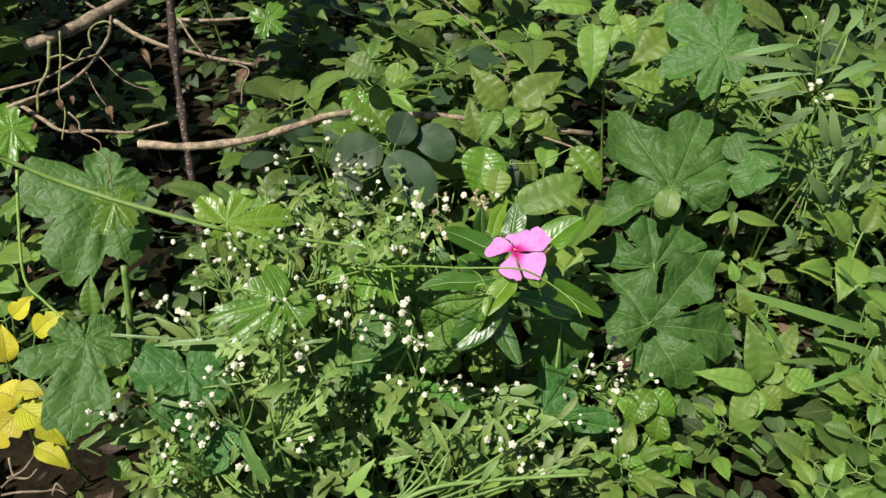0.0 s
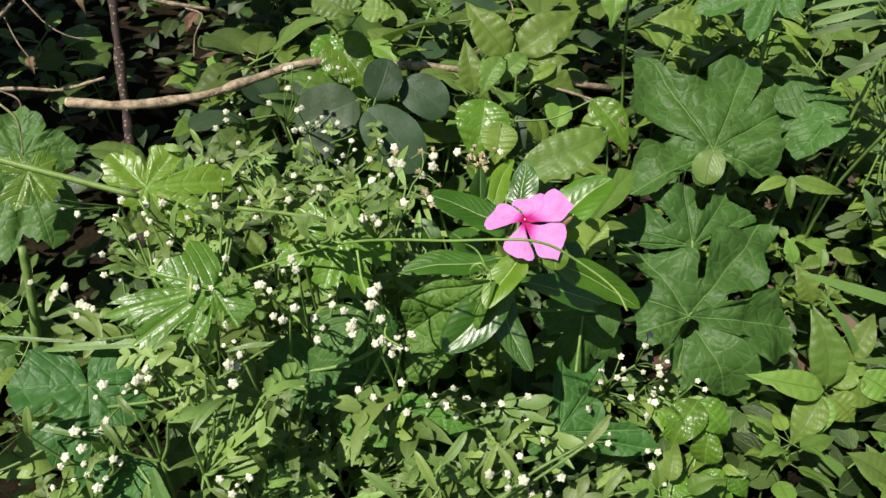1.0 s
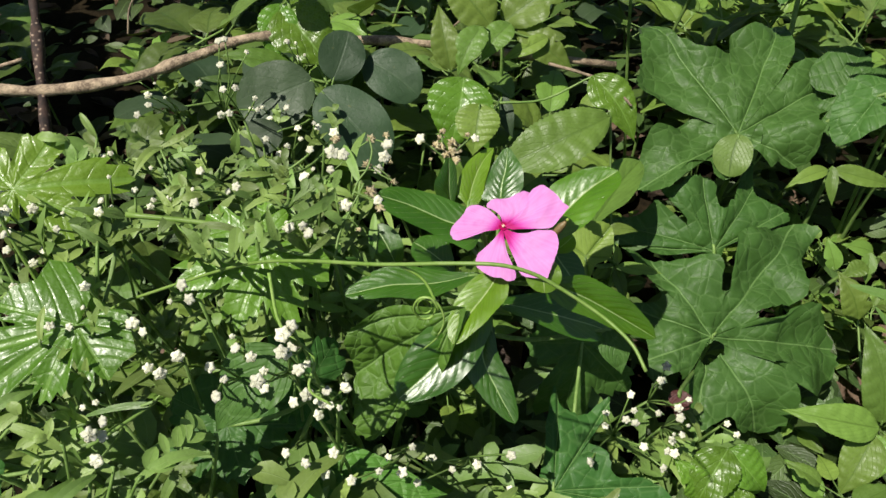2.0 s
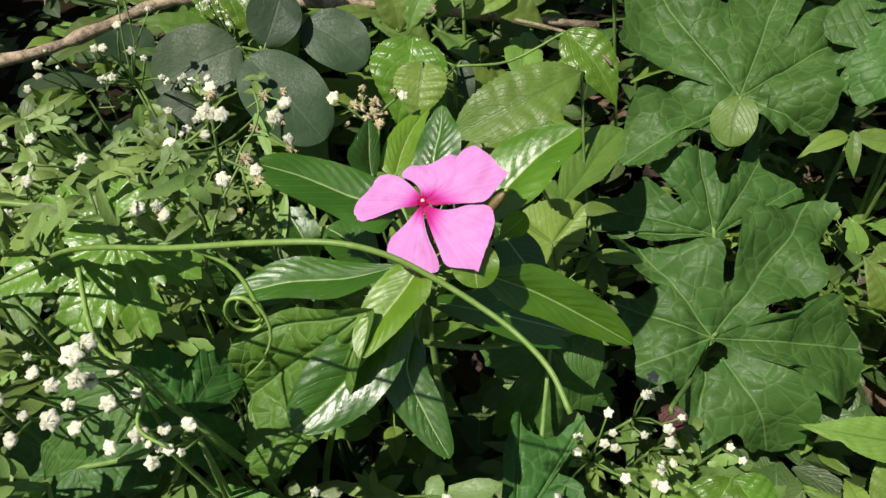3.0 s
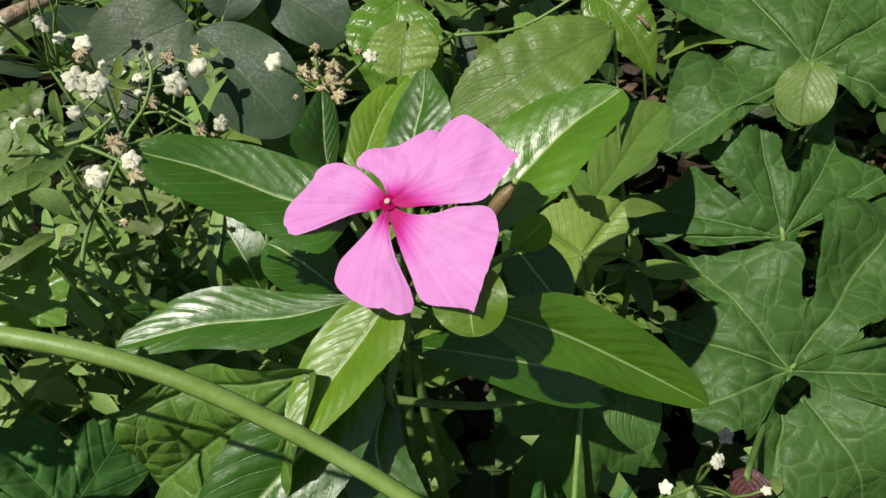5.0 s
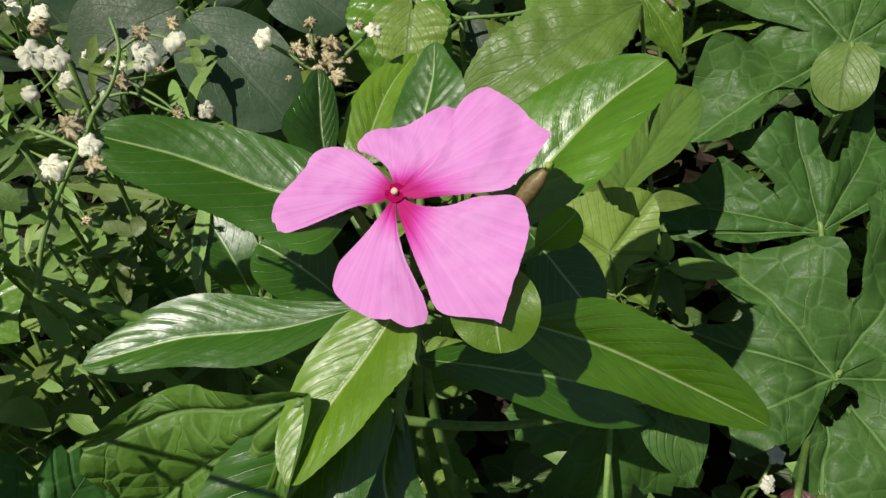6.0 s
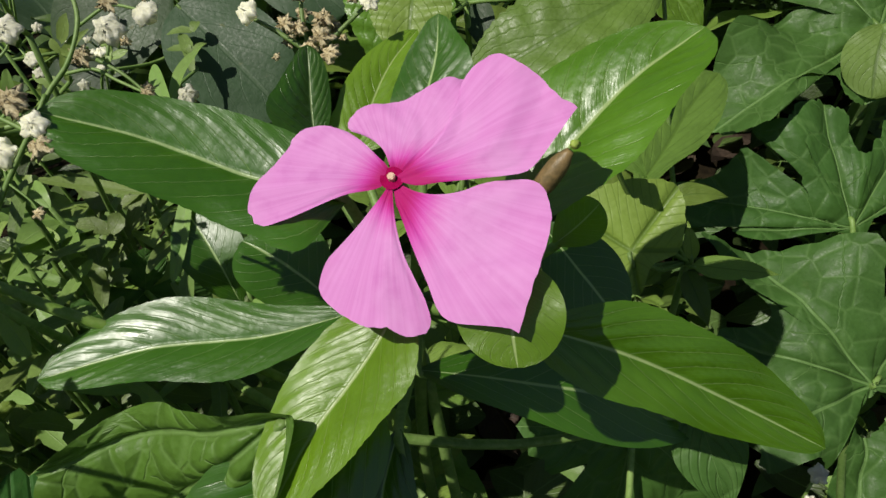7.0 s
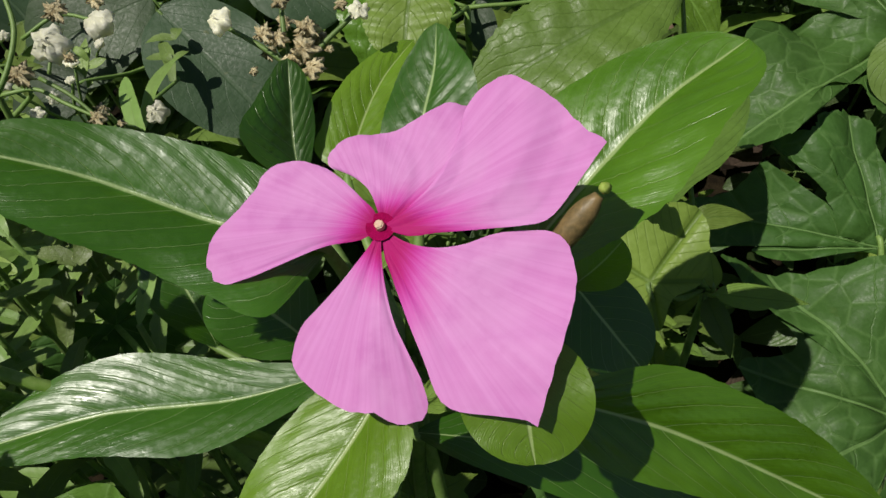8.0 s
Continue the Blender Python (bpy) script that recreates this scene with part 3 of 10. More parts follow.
def cut_mesh(name, rim, axes, seed=0, droop=0.10, rough=0.028, gaps_at=()):
    """A blade with deep sinuses round the origin: rim is (degrees from +Y towards -X, radius) from tip to notch to tip, axes the degrees of the main veins, gaps_at (x, y, x, y, radius) the open slits between lobes that meet again."""
    rng = random.Random(seed)
    pts = [Vector((-r * math.sin(radians(a)), r * math.cos(radians(a)), 0)) for a, r in rim]
    pts = spline(pts + [pts[0]], 7)[:-1]
    m, rings = len(pts), 26 if gaps_at else 12
    reach = max(r for _, r in rim)
    pts = [p * (1 + 0.018 * rng.uniform(-1, 1) + 0.02 * noise.noise((p.x * 160, p.y * 160, seed))) for p in pts]
    degs = [math.degrees(math.atan2(-p.x, p.y)) % 360 for p in pts]
    gaps = [[abs((d - a + 180) % 360 - 180) for a in axes] for d in degs]
    own = [g.index(min(g)) for g in gaps]
    verts = [(0, 0, 0)]
    for q in range(1, rings + 1):
        f = q / rings
        for k, p in enumerate(pts):
            x, y = p.x * f, p.y * f
            rr = p.length * f
            z = -droop * rr * rr / reach + 0.07 * rr * math.sin(radians(min(min(gaps[k]), 30) * 3))
            z += 0.20 * reach * noise.noise((x * 34, y * 34, seed * 3.7)) * f + rough * reach * noise.noise((x * 130, y * 130, seed * 1.3))
            z -= 0.0011 * math.exp(-(min(gaps[k]) * rr / 0.05) ** 2) * min(1.0, rr / 0.01)
            verts.append((x, y, z))
    faces, info = [], []
    for k in range(m):
        k2 = (k + 1) % m
        faces.append((0, 1 + k, 1 + k2))
        info.append(own[k])
        for q in range(rings - 1):
            b = 1 + q * m
            faces.append((b + k, b + m + k, b + m + k2, b + k2))
            info.append(own[k])
    if gaps_at:
        def pull(p):
            """How far a place lies outside the nearest slit, and the way out of it."""
            found = []
            for x0, y0, x1, y1, g in gaps_at:
                a, d = Vector((x0, y0, 0)), Vector((x1 - x0, y1 - y0, 0))
                q = Vector((p[0], p[1], 0))
                near = a + d * max(0.0, min(1.0, (q - a).dot(d) / d.length_squared))
                found.append(((q - near).length - g, q - near))
            return min(found, key=lambda f: f[0])
        kept = []
        for face, lobe in zip(faces, info):
            x, y = sum(verts[q][0] for q in face) / len(face), sum(verts[q][1] for q in face) / len(face)
            if pull((x, y))[0] > 0:
                kept.append((face, lobe))
        faces, info = [q[0] for q in kept], [q[1] for q in kept]
        for k in {q for face in faces for q in face}:
            out, way = pull(verts[k])
            if out < 0 and way.length > 1e-6:
                step = way.normalized() * -out
                verts[k] = (verts[k][0] + step.x, verts[k][1] + step.y, verts[k][2])
    me = bpy.data.meshes.new(name)
    me.from_pydata(verts, [], faces)
    layer = me.uv_layers.new(name="UVMap")
    for p in me.polygons:
        p.use_smooth = True
        a = radians(axes[info[p.index]])
        for li in p.loop_indices:
            x, y, _ = verts[me.loops[li].vertex_index]
            layer.data[li].uv = ((x * math.cos(a) + y * math.sin(a)) / (0.62 * reach), (-x * math.sin(a) + y * math.cos(a)) / reach)
    return me


def cut_leaf(parent, mat, centre, ahead, normal, rim, axes, droop=0.10, rough=0.028, gaps_at=(), name="leaf", label=""):
    SEED[0] += 1
    me = cut_mesh(name, rim, axes, SEED[0], droop, rough, gaps_at)
    return part(name, me, mat, parent, label, blade_pose(centre, Vector(centre) + Vector(ahead), normal))


def lobed_leaf(parent, mat, centre, ahead, normal, lobes, sinus=0.52, power=0.7, droop=0.12, teeth=0.05, rough=0.02, notch=0.45, name="leaf", label=""):
    SEED[0] += 1
    me = lobed_mesh(name, lobes, SEED[0], sinus, power, notch, droop, teeth, rough)
    far = Vector(centre) + Vector(ahead)
    return part(name, me, mat, parent, label, blade_pose(centre, far, normal))


def spline(points, steps):
    pts = [Vector(p) for p in points]
    pts = [pts[0] * 2 - pts[1]] + pts + [pts[-1] * 2 - pts[-2]]
    out = []
    for i in range(1, len(pts) - 2):
        p0, p1, p2, p3 = pts[i - 1:i + 3]
        for k in range(steps):
            t = k / steps
            out.append(0.5 * (2 * p1 + (p2 - p0) * t + (2 * p0 - 5 * p1 + 4 * p2 - p3) * t * t + (3 * p1 - p0 - 3 * p2 + p3) * t ** 3))
    out.append(pts[-2])
    return out


def tube_data(points, r0, r1, sides=7, steps=5, knots=0.0, seed=0):
    rng = random.Random(seed)
    line = spline(points, steps)
    verts, faces = [], []
    up = Vector((0.31, 0.22, 0.92))
    for i, p in enumerate(line):
        d = (line[min(i + 1, len(line) - 1)] - line[max(i - 1, 0)]).normalized()
        x = d.cross(up).normalized() if abs(d.dot(up)) < 0.98 else d.cross(Vector((1, 0, 0))).normalized()
        y = d.cross(x)
        r = (r0 + (r1 - r0) * i / (len(line) - 1)) * (1 + knots * rng.uniform(-1, 1))
        for k in range(sides):
            a = 2 * math.pi * k / sides
            verts.append(p + (x * math.cos(a) + y * math.sin(a)) * r * (1 + knots * 0.5 * rng.uniform(-1, 1)))
    for i in range(len(line) - 1):
        for k in range(sides):
            k2 = (k + 1) % sides
            faces.append((i * sides + k, i * sides + k2, (i + 1) * sides + k2, (i + 1) * sides + k))
    n = len(verts)
    faces.append(tuple(range(sides))[::-1])
    faces.append(tuple(range(n - sides, n)))
    return verts, faces


def tubes(name, parent, mat, runs, label="", sides=7, steps=5, knots=0.0):
    """One stem mesh of several joined runs, each (points, thick radius, thin radius), in the world's metres."""
    verts, faces = [], []
    o = parent.matrix_basis.translation
    for i, (points, r0, r1) in enumerate(runs):
        v, f = tube_data([Vector(p) - o for p in points], r0, r1, sides, steps, knots, i)
        faces += [tuple(k + len(verts) for k in q) for q in f]
        verts += v
    me = bpy.data.meshes.new(name)
    me.from_pydata(verts, [], faces)
    for p in me.polygons:
        p.use_smooth = True
    return part(name, me, mat, parent, label)


def ball_mesh(name, r, squash=0.75, lumps=0.22, seed=0, rings=6, sides=10):
    rng = random.Random(seed)
    bm = bmesh.new()
    bmesh.ops.create_uvsphere(bm, u_segments=sides, v_segments=rings, radius=r)
    for v in bm.verts:
        a = math.atan2(v.co.y, v.co.x)
        k = 1 + lumps * (0.5 * math.cos(5 * a) + rng.uniform(-0.5, 0.5))
        v.co = Vector((v.co.x * k, v.co.y * k, v.co.z * squash * (1 + lumps * rng.uniform(-0.5, 0.5))))
    me = bpy.data.meshes.new(name)
    bm.to_mesh(me)
    bm.free()
    for p in me.polygons:
        p.use_smooth = True
    return me


def head_mesh(name, r, seed, ragged=0.0):
    """A flat flower head: five notched rays round a crown of tiny florets, on a small cup."""
    rng = random.Random(seed)
    rings, sides = 9, 30
    verts, faces = [(0, 0, -0.9 * r)], []
    for q in range(1, rings + 1):
        f = q / rings
        for k in range(sides):
            a = 2 * math.pi * k / sides
            rim = 0.80 + 0.34 * abs(math.cos(2.5 * a)) ** 1.5 + rng.uniform(-0.10, 0.10) * (1 + 5 * ragged)
            ang = math.pi * f * 0.97
            rad = r * rim * math.sin(ang) ** 0.8 * (0.62 if f < 0.4 else 1.0)
            z = -0.55 * r * math.cos(ang) * (1.4 if f < 0.5 else 1.0) + (rng.uniform(-0.26, 0.22) * r if f > 0.5 else 0)
            verts.append((rad * math.cos(a) * (1 + ragged * rng.uniform(-0.5, 0.5)), rad * math.sin(a) * (1 + ragged * rng.uniform(-0.5, 0.5)), z))
    for k in range(sides):
        k2 = (k + 1) % sides
        faces.append((0, 1 + k2, 1 + k))
        for q in range(rings - 1):
            b = 1 + q * sides
            faces.append((b + k, b + k2, b + sides + k2, b + sides + k))
    faces.append(tuple(1 + (rings - 1) * sides + k for k in range(sides)))
    me = bpy.data.meshes.new(name)
    me.from_pydata(verts, [], faces)
    for p in me.polygons:
        p.use_smooth = True
    return me


HEADS = [head_mesh("flower_head", 0.0018, s) for s in range(5)]
BROWN_HEADS = [head_mesh("withered_head", 0.0017, 20 + s, 0.6) for s in range(3)]


def heads(parent, at, count, spread, seed, size=1.0, withered=False, normal=(0.0, -0.6, 0.8), depth=0.5):
    """A loose spray of flower heads with thin stalks that meet below."""
    rng = random.Random(seed)
    c = Vector(at)
    n = Vector(normal).normalized()
    fork = c - n * (0.016 + spread * 0.7)
    runs, placed = [], []
    for i in range(count):
        for _ in range(12):
            off = Vector((rng.gauss(0, 1), rng.gauss(0, 1), rng.gauss(0, 1)))
            off = off.normalized() * spread * 1.35 * rng.random() ** 0.6
            off -= n * off.dot(n) * (1 - depth)
            p = c + off
            if all((p - q).length > 0.0034 for q in placed):
                break
        placed.append(p)
        s = size * rng.choice((0.5, 0.75, 0.85, 0.95, 1.05, 1.15))
        turn = (n + Vector((rng.uniform(-0.6, 0.6), rng.uniform(-0.6, 0.6), rng.uniform(-0.4, 0.4)))).to_track_quat("Z", "Y")
        pool = BROWN_HEADS if withered else HEADS
        part("withered_head" if withered else "flower_head", pool[rng.randrange(len(pool))], WITHERED if withered else WHITE, parent, "", Matrix.LocRotScale(p, turn, (s, s, s)))
        runs.append(([fork, fork.lerp(p, 0.5) + Vector((rng.uniform(-1, 1), rng.uniform(-1, 1), 0)) * 0.003, p - n * 0.001], 0.0005, 0.0004))
    return fork, runs


def feather_mesh(name, length, width, seed):
    """A cut leaf: a thin rib with a few uneven strap-shaped side lobes."""
    rng = random.Random(seed)
    verts, uvs, faces = [], [], []

    def lobe(a, d, ln, w, lift):
        b = len(verts)
        turn = rng.uniform(-0.5, 0.5)
        for s, k in ((0, 0.45), (0.25, 0.8), (0.5, 1.0), (0.78, 0.75), (1.0, 0.08)):
            e = Vector((d.x * math.cos(turn * s) - d.y * math.sin(turn * s), d.x * math.sin(turn * s) + d.y * math.cos(turn * s), 0))
            side = Vector((-e.y, e.x, 0)) * w * k
            for q in (-1, 0, 1):
                p = a + e * ln * s + side * q
                verts.append((p.x, p.y, a.z + lift * ln * math.sin(2.6 * s) + abs(q) * 0.3 * w * k))
                uvs.append((q, s))
        for i in range(4):
            for j in range(2):
                c = b + 3 * i + j
                faces.append((c, c + 1, c + 4, c + 3))

    lobe(Vector((0, 0, 0)), Vector((0, 1, 0)), length, width * rng.uniform(0.12, 0.19), 0.15)
    for i in range(rng.randint(2, 4)):
        s = 0.25 + 0.2 * i + rng.uniform(-0.06, 0.06)
        for q in (-1, 1):
            if rng.random() < 0.2:
                continue
            tilt = radians(rng.uniform(25, 60))
            d = Vector((q * math.cos(tilt), math.sin(tilt), 0))
            lobe(Vector((0, s * length, 0.15 * length * math.sin(2.6 * s))), d, width * rng.uniform(0.3, 0.7), width * rng.uniform(0.10, 0.17), rng.uniform(-0.1, 0.35))
    me = bpy.data.meshes.new(name)
    me.from_pydata(verts, [], faces)
    layer = me.uv_layers.new(name="UVMap")
    for lp in me.loops:
        layer.data[lp.index].uv = uvs[lp.vertex_index]
    for p in me.polygons:
        p.use_smooth = True
    return me


# ---- ground ----
def ground_height(x, y):
    return 0.075 + 0.022 * noise.noise((x * 4, y * 4, 0.3)) + 0.007 * noise.noise((x * 19, y * 19, 4.0))


def ground_mesh():
    marks = [-60, -20, -8, -4, -2.4, -1.6] + [-1.2 + 0.04 * i for i in range(61)] + [1.6, 2.4, 4, 8, 20, 60]
    n = len(marks)
    verts = [(x, y + 0.6, ground_height(x, y + 0.6)) for y in marks for x in marks]
    faces = [(j * n + i, j * n + i + 1, (j + 1) * n + i + 1, (j + 1) * n + i) for j in range(n - 1) for i in range(n - 1)]
    me = bpy.data.meshes.new("ground")
    me.from_pydata(verts, [], faces)
    for p in me.polygons:
        p.use_smooth = True
    return me


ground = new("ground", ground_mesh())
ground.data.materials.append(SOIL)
tagged(ground, "brown soil, its colour darkened for the shade under the weeds", "ground", kind="structure")


def litter():
    """Dead leaves and bits of stalk that lie on the soil."""
    rng = random.Random(5)
    verts, uvs, faces = [], [], []
    for _ in range(900):
        x, y = rng.uniform(-0.75, 0.75), rng.uniform(0.0, 1.5)
        ln, w, a, t = rng.uniform(0.012, 0.05), rng.uniform(0.25, 0.6), rng.uniform(0, 6.28), rng.uniform(-0.5, 0.5)
        base = len(verts)
        ca, sa, z0 = math.cos(a), math.sin(a), ground_height(x, y) + rng.uniform(0.003, 0.016)
        for i in range(5):
            u = 0.03 + 0.94 * i / 4
            for v in (-1, 0, 1):
                px, py = v * w * ln * 0.5 * math.sin(math.pi * u), u * ln
                verts.append((x + px * ca - py * sa, y + px * sa + py * ca, z0 + abs(v) * 0.12 * ln + t * ln * u * u * 0.4 + px * t * 0.5))
                uvs.append((v, u))
        for i in range(4):
            for j in range(2):
                faces.append((base + i * 3 + j, base + i * 3 + j + 1, base + i * 3 + j + 4, base + i * 3 + j + 3))
    me = bpy.data.meshes.new("leaf_litter")
    me.from_pydata(verts, [], faces)
    layer = me.uv_layers.new(name="UVMap")
    for lp in me.loops:
        layer.data[lp.index].uv = uvs[lp.vertex_index]
    me.materials.append(DRY)
    return me


tagged(new("leaf_litter", litter()), "curled brown dead leaves lying on the soil", "litter", kind="stuff")


# ---- things ----
def stems(parent, mat, nodes, thick=0.0014, thin=0.0007):
    """Joins the soil, the nodes and each leaf of a plant by stalks."""
    root = parent.matrix_basis.translation
    rng = random.Random(len(parent.children) * 7 + 1)
    for n in nodes:
        n = Vector(n)
        mid = root.lerp(n, 0.55) + Vector((rng.uniform(-1, 1), rng.uniform(-1, 1), 0)) * 0.008
        tubes("stem", parent, mat, [([root - Vector((0, 0, 0.01)), mid, n], thick, thick * 0.8)], sides=7, steps=4)
    for ob in list(parent.children):
        if not ob.name.startswith("leaf"):
            continue
        b = root + ob.matrix_basis.translation
        n = min((Vector(q) for q in nodes), key=lambda q: (q - b).length)
        if (b - n).length < 0.002:
            continue
        y = ob.matrix_basis.to_3x3().col[1]
        reach = (b - n).length
        tubes("petiole", parent, mat, [([n, n.lerp(b, 0.5) - Vector((0, 0, 0.12 * reach)), b - Vector((0, 0, 0.0006)), b + y * 0.004 - Vector((0, 0, 0.0004))], thin * 1.15, thin * 0.7)], sides=6, steps=4)


def head(parent, at, size, withered=False):
    """One flower head or withered head at its place, tilted a little its own way."""
    rng = random.Random(round(at[0] * 1e4) * 31 + round(at[2] * 1e4))
    n = Vector((-0.1 + rng.uniform(-0.4, 0.4), -0.6 + rng.uniform(-0.3, 0.3), 0.8)).to_track_quat("Z", "Y")
    pool = BROWN_HEADS if withered else HEADS
    part("withered_head" if withered else "flower_head", pool[rng.randrange(len(pool))], WITHERED if withered else WHITE, parent, "", Matrix.LocRotScale(Vector(at), n, (size, size, size * rng.uniform(0.8, 1.3))))


def spray(parent, at, count, spread, seed, size=1.0, withered=False):
    """Flower heads on fine stalks; the place where the stalks meet is kept for the weed's stem."""
    fork, runs = heads(parent, at, count, spread, seed, size, withered)
    for run in runs:
        tubes("stalk", parent, STEM, [run], sides=4, steps=2)
    parent["forks"] = list(parent.get("forks", [])) + list(fork)


FEATHERS = [feather_mesh("leaf", 0.040, 0.026, s) for s in range(9)]


def feather_leaf(parent, base, tip, normal, kind):
    """A cut leaf of the white-flowered weed, from its base to its tip."""
    long = (Vector(tip) - Vector(base)).length
    part("leaf", FEATHERS[kind], FEATHER, parent, "", blade_pose(base, tip, normal) @ Matrix.Scale(long / 0.040, 4))


def weed_stems(parent, seed, leaves=8):
    """Stems from the soil to each spray, with cut leaves set along them."""
    rng = random.Random(seed)
    root = parent.matrix_basis.translation.copy()
    f = parent["forks"]
    for i in range(0, len(f), 3):
        top = Vector(f[i:i + 3])
        foot = root.lerp(Vector((top.x, top.y + 0.02, root.z)), 0.6)
        foot.z = ground_height(foot.x, foot.y) - 0.01
        mid = foot.lerp(top, 0.6) + Vector((rng.uniform(-1, 1), rng.uniform(-0.2, 1), 0)) * 0.018
        line = spline([foot, mid, top], 6)
        tubes("stem", parent, STEM, [([foot, mid, top], 0.0009, 0.0006)], sides=6, steps=4)
        for _ in range(leaves):
            p = line[rng.randrange(2, 9)]
            a = rng.uniform(0, 6.28)
            out = Vector((math.cos(a), math.sin(a), rng.uniform(-0.1, 0.5)))
            s = rng.uniform(0.55, 1.15)
            m = blade_pose(p, p + out, (rng.uniform(-0.3, 0.3), rng.uniform(-0.6, 0.1), 1)) @ Matrix.Scale(s, 4)
            part("leaf", FEATHERS[rng.randrange(9)], FEATHER, parent, "", m)
    del parent["forks"]


def petal(flower, seat, left, rim, right, lift, tilt, drop):
    """One petal: a patch between its two sides and its rim, each a smooth line through a few places in millimetres."""
    cols, rows = 32, 26
    rng = random.Random(len(flower.children) + 3)

    def along(points):
        line = spline([(x / 1000, y / 1000, 0) for x, y in points], 12)
        acc = [0.0]
        for a, b in zip(line, line[1:]):
            acc.append(acc[-1] + (b - a).length)
        return line, np.array(acc) / acc[-1]

    def at(curve, s):
        line, acc = curve
        return Vector((float(np.interp(s, acc, [p.x for p in line])), float(np.interp(s, acc, [p.y for p in line])), 0))

    sides = along([(0, 0)] + list(left)), along(rim), along([(0, 0)] + list(right))
    c0, c1 = at(sides[1], 0), at(sides[1], 1)
    axis = (at(sides[1], 0.5)).normalized()
    verts, uvs, faces = [], [], []
    for i in range(rows + 1):
        u = 0.05 + 0.95 * i / rows
        for j in range(cols + 1):
            v = j / cols
            p = at(sides[0], u) * (1 - v) + at(sides[2], u) * v + (at(sides[1], v) - (c0 * (1 - v) + c1 * v)) * u ** 3
            q = 2 * v - 1
            p.z = lift + 0.0010 * math.sin(u * 2.6) - drop * u * u - tilt * q * u + 0.0004 * math.sin(5 * q + 4 * u + lift * 9000) * u - 0.0005 * q * q * u * u
            rimward = max(0.0, u - 0.8) / 0.2
            p.z += 0.00035 * rimward * noise.noise((p.x * 420, p.y * 420, lift * 5000))
            p.z += (0.00026 * noise.noise((v * 7, u * 1.1, lift * 7000)) + 0.00010 * noise.noise((v * 24, u * 2.0, lift * 3000))) * min(1.0, u * 1.6)
            p.z += 0.0007 * noise.noise((p.x * 120, p.y * 120, lift * 8000)) * u
            if i == rows:
                wob = noise.noise((p.x * 900, p.y * 900, 3.1)) * 0.00016 + rng.uniform(-1, 1) * 0.00007
                p *= 1 + wob / max(p.length, 0.001)
            verts.append(p)
            turn = math.atan2(p.x * axis.y - p.y * axis.x, p.x * axis.x + p.y * axis.y)
            uvs.append((turn * 1.1, u))
    n = cols + 1
    for i in range(rows):
        for j in range(cols):
            faces.append((i * n + j, i * n + j + 1, (i + 1) * n + j + 1, (i + 1) * n + j))
    me = bpy.data.meshes.new("petal")
    me.from_pydata(verts, [], faces)
    layer = me.uv_layers.new(name="UVMap")
    for lp in me.loops:
        layer.data[lp.index].uv = uvs[lp.vertex_index]
    for p_ in me.polygons:
        p_.use_smooth = True
    under(flower, "petal", me, PETAL, seat)


def under(part_ob, name, me, mat, m, label=""):
    """A sub-part, at a pose in the world."""
    ob = new(name, me)
    me.materials.append(mat)
    ob.parent = part_ob
    base = part_ob.parent.matrix_basis @ part_ob.matrix_basis
    ob.matrix_basis = base.inverted() @ m
    return tagged(ob, label)


def flower_eye(flower, centre, normal):
    m = blade_pose(centre, Vector(centre) + Vector((0.01, 0.004, 0.003)), normal)
    bm = bmesh.new()
    bmesh.ops.create_cone(bm, cap_ends=True, segments=40, radius1=0.0006, radius2=0.0016, depth=0.0007)
    me = bpy.data.meshes.new("throat")
    bm.to_mesh(me)
    bm.free()
    under(flower, "throat", me, THROAT, m @ pose(0, 0, 0.0004), "deep crimson throat")
    bm = bmesh.new()
    bmesh.ops.create_cone(bm, cap_ends=True, segments=5, radius1=0.00066, radius2=0.00058, depth=0.0012)
    bmesh.ops.bevel(bm, geom=bm.edges[:], offset=0.00012, segments=2, affect="EDGES")
    me = bpy.data.meshes.new("eye")
    bm.to_mesh(me)
    bm.free()
    under(flower, "eye", me, EYE_CREAM, m @ pose(0, 0, 0.0010), "tiny cream eye")


def bud_mesh(parent, foot, top, tip):
    """A closed slender bud with a lime tip."""
    a, b, c = Vector(foot), Vector(top), Vector(tip)
    bud = tubes("bud", parent, BUD, [([a, a.lerp(b, 0.35), a.lerp(b, 0.75), b], 0.0012, 0.0008)], "brownish closed bud", sides=10)
    for k, v in enumerate(bud.data.vertices):
        s = (k // 10) / (len(bud.data.vertices) // 10 - 1)
        o = a.lerp(b, s) - parent.matrix_basis.translation
        v.co = o + (v.co - o) * (0.65 + 0.75 * math.sin(math.pi * min(s * 0.9 + 0.08, 1)))
    me = ball_mesh("bud_tip", 0.0006, 1.6, 0.3, 4)
    part("bud_tip", me, LIME, parent, "", blade_pose(b.lerp(c, 0.4), c, (0, -0.5, 0.8)))
    return bud


def tendril(parent, start, centre):
    """A tendril that winds itself up."""
    s, c = Vector(start), Vector(centre)
    pts = [s, s.lerp(c, 0.5) + Vector((0.003, 0, 0.001))]
    for i in range(15):
        a, r = 1.0 * i, 0.0034 - 0.00014 * i
        pts.append(c + Vector((r * math.cos(a), 0.0004 * i - 0.003, r * 1.5 * math.sin(a) - 0.0003 * i)))
    tubes("tendril", parent, VINE_STEM, [(pts, 0.0004, 0.00025)], "coiled green tendril", sides=6, steps=4)


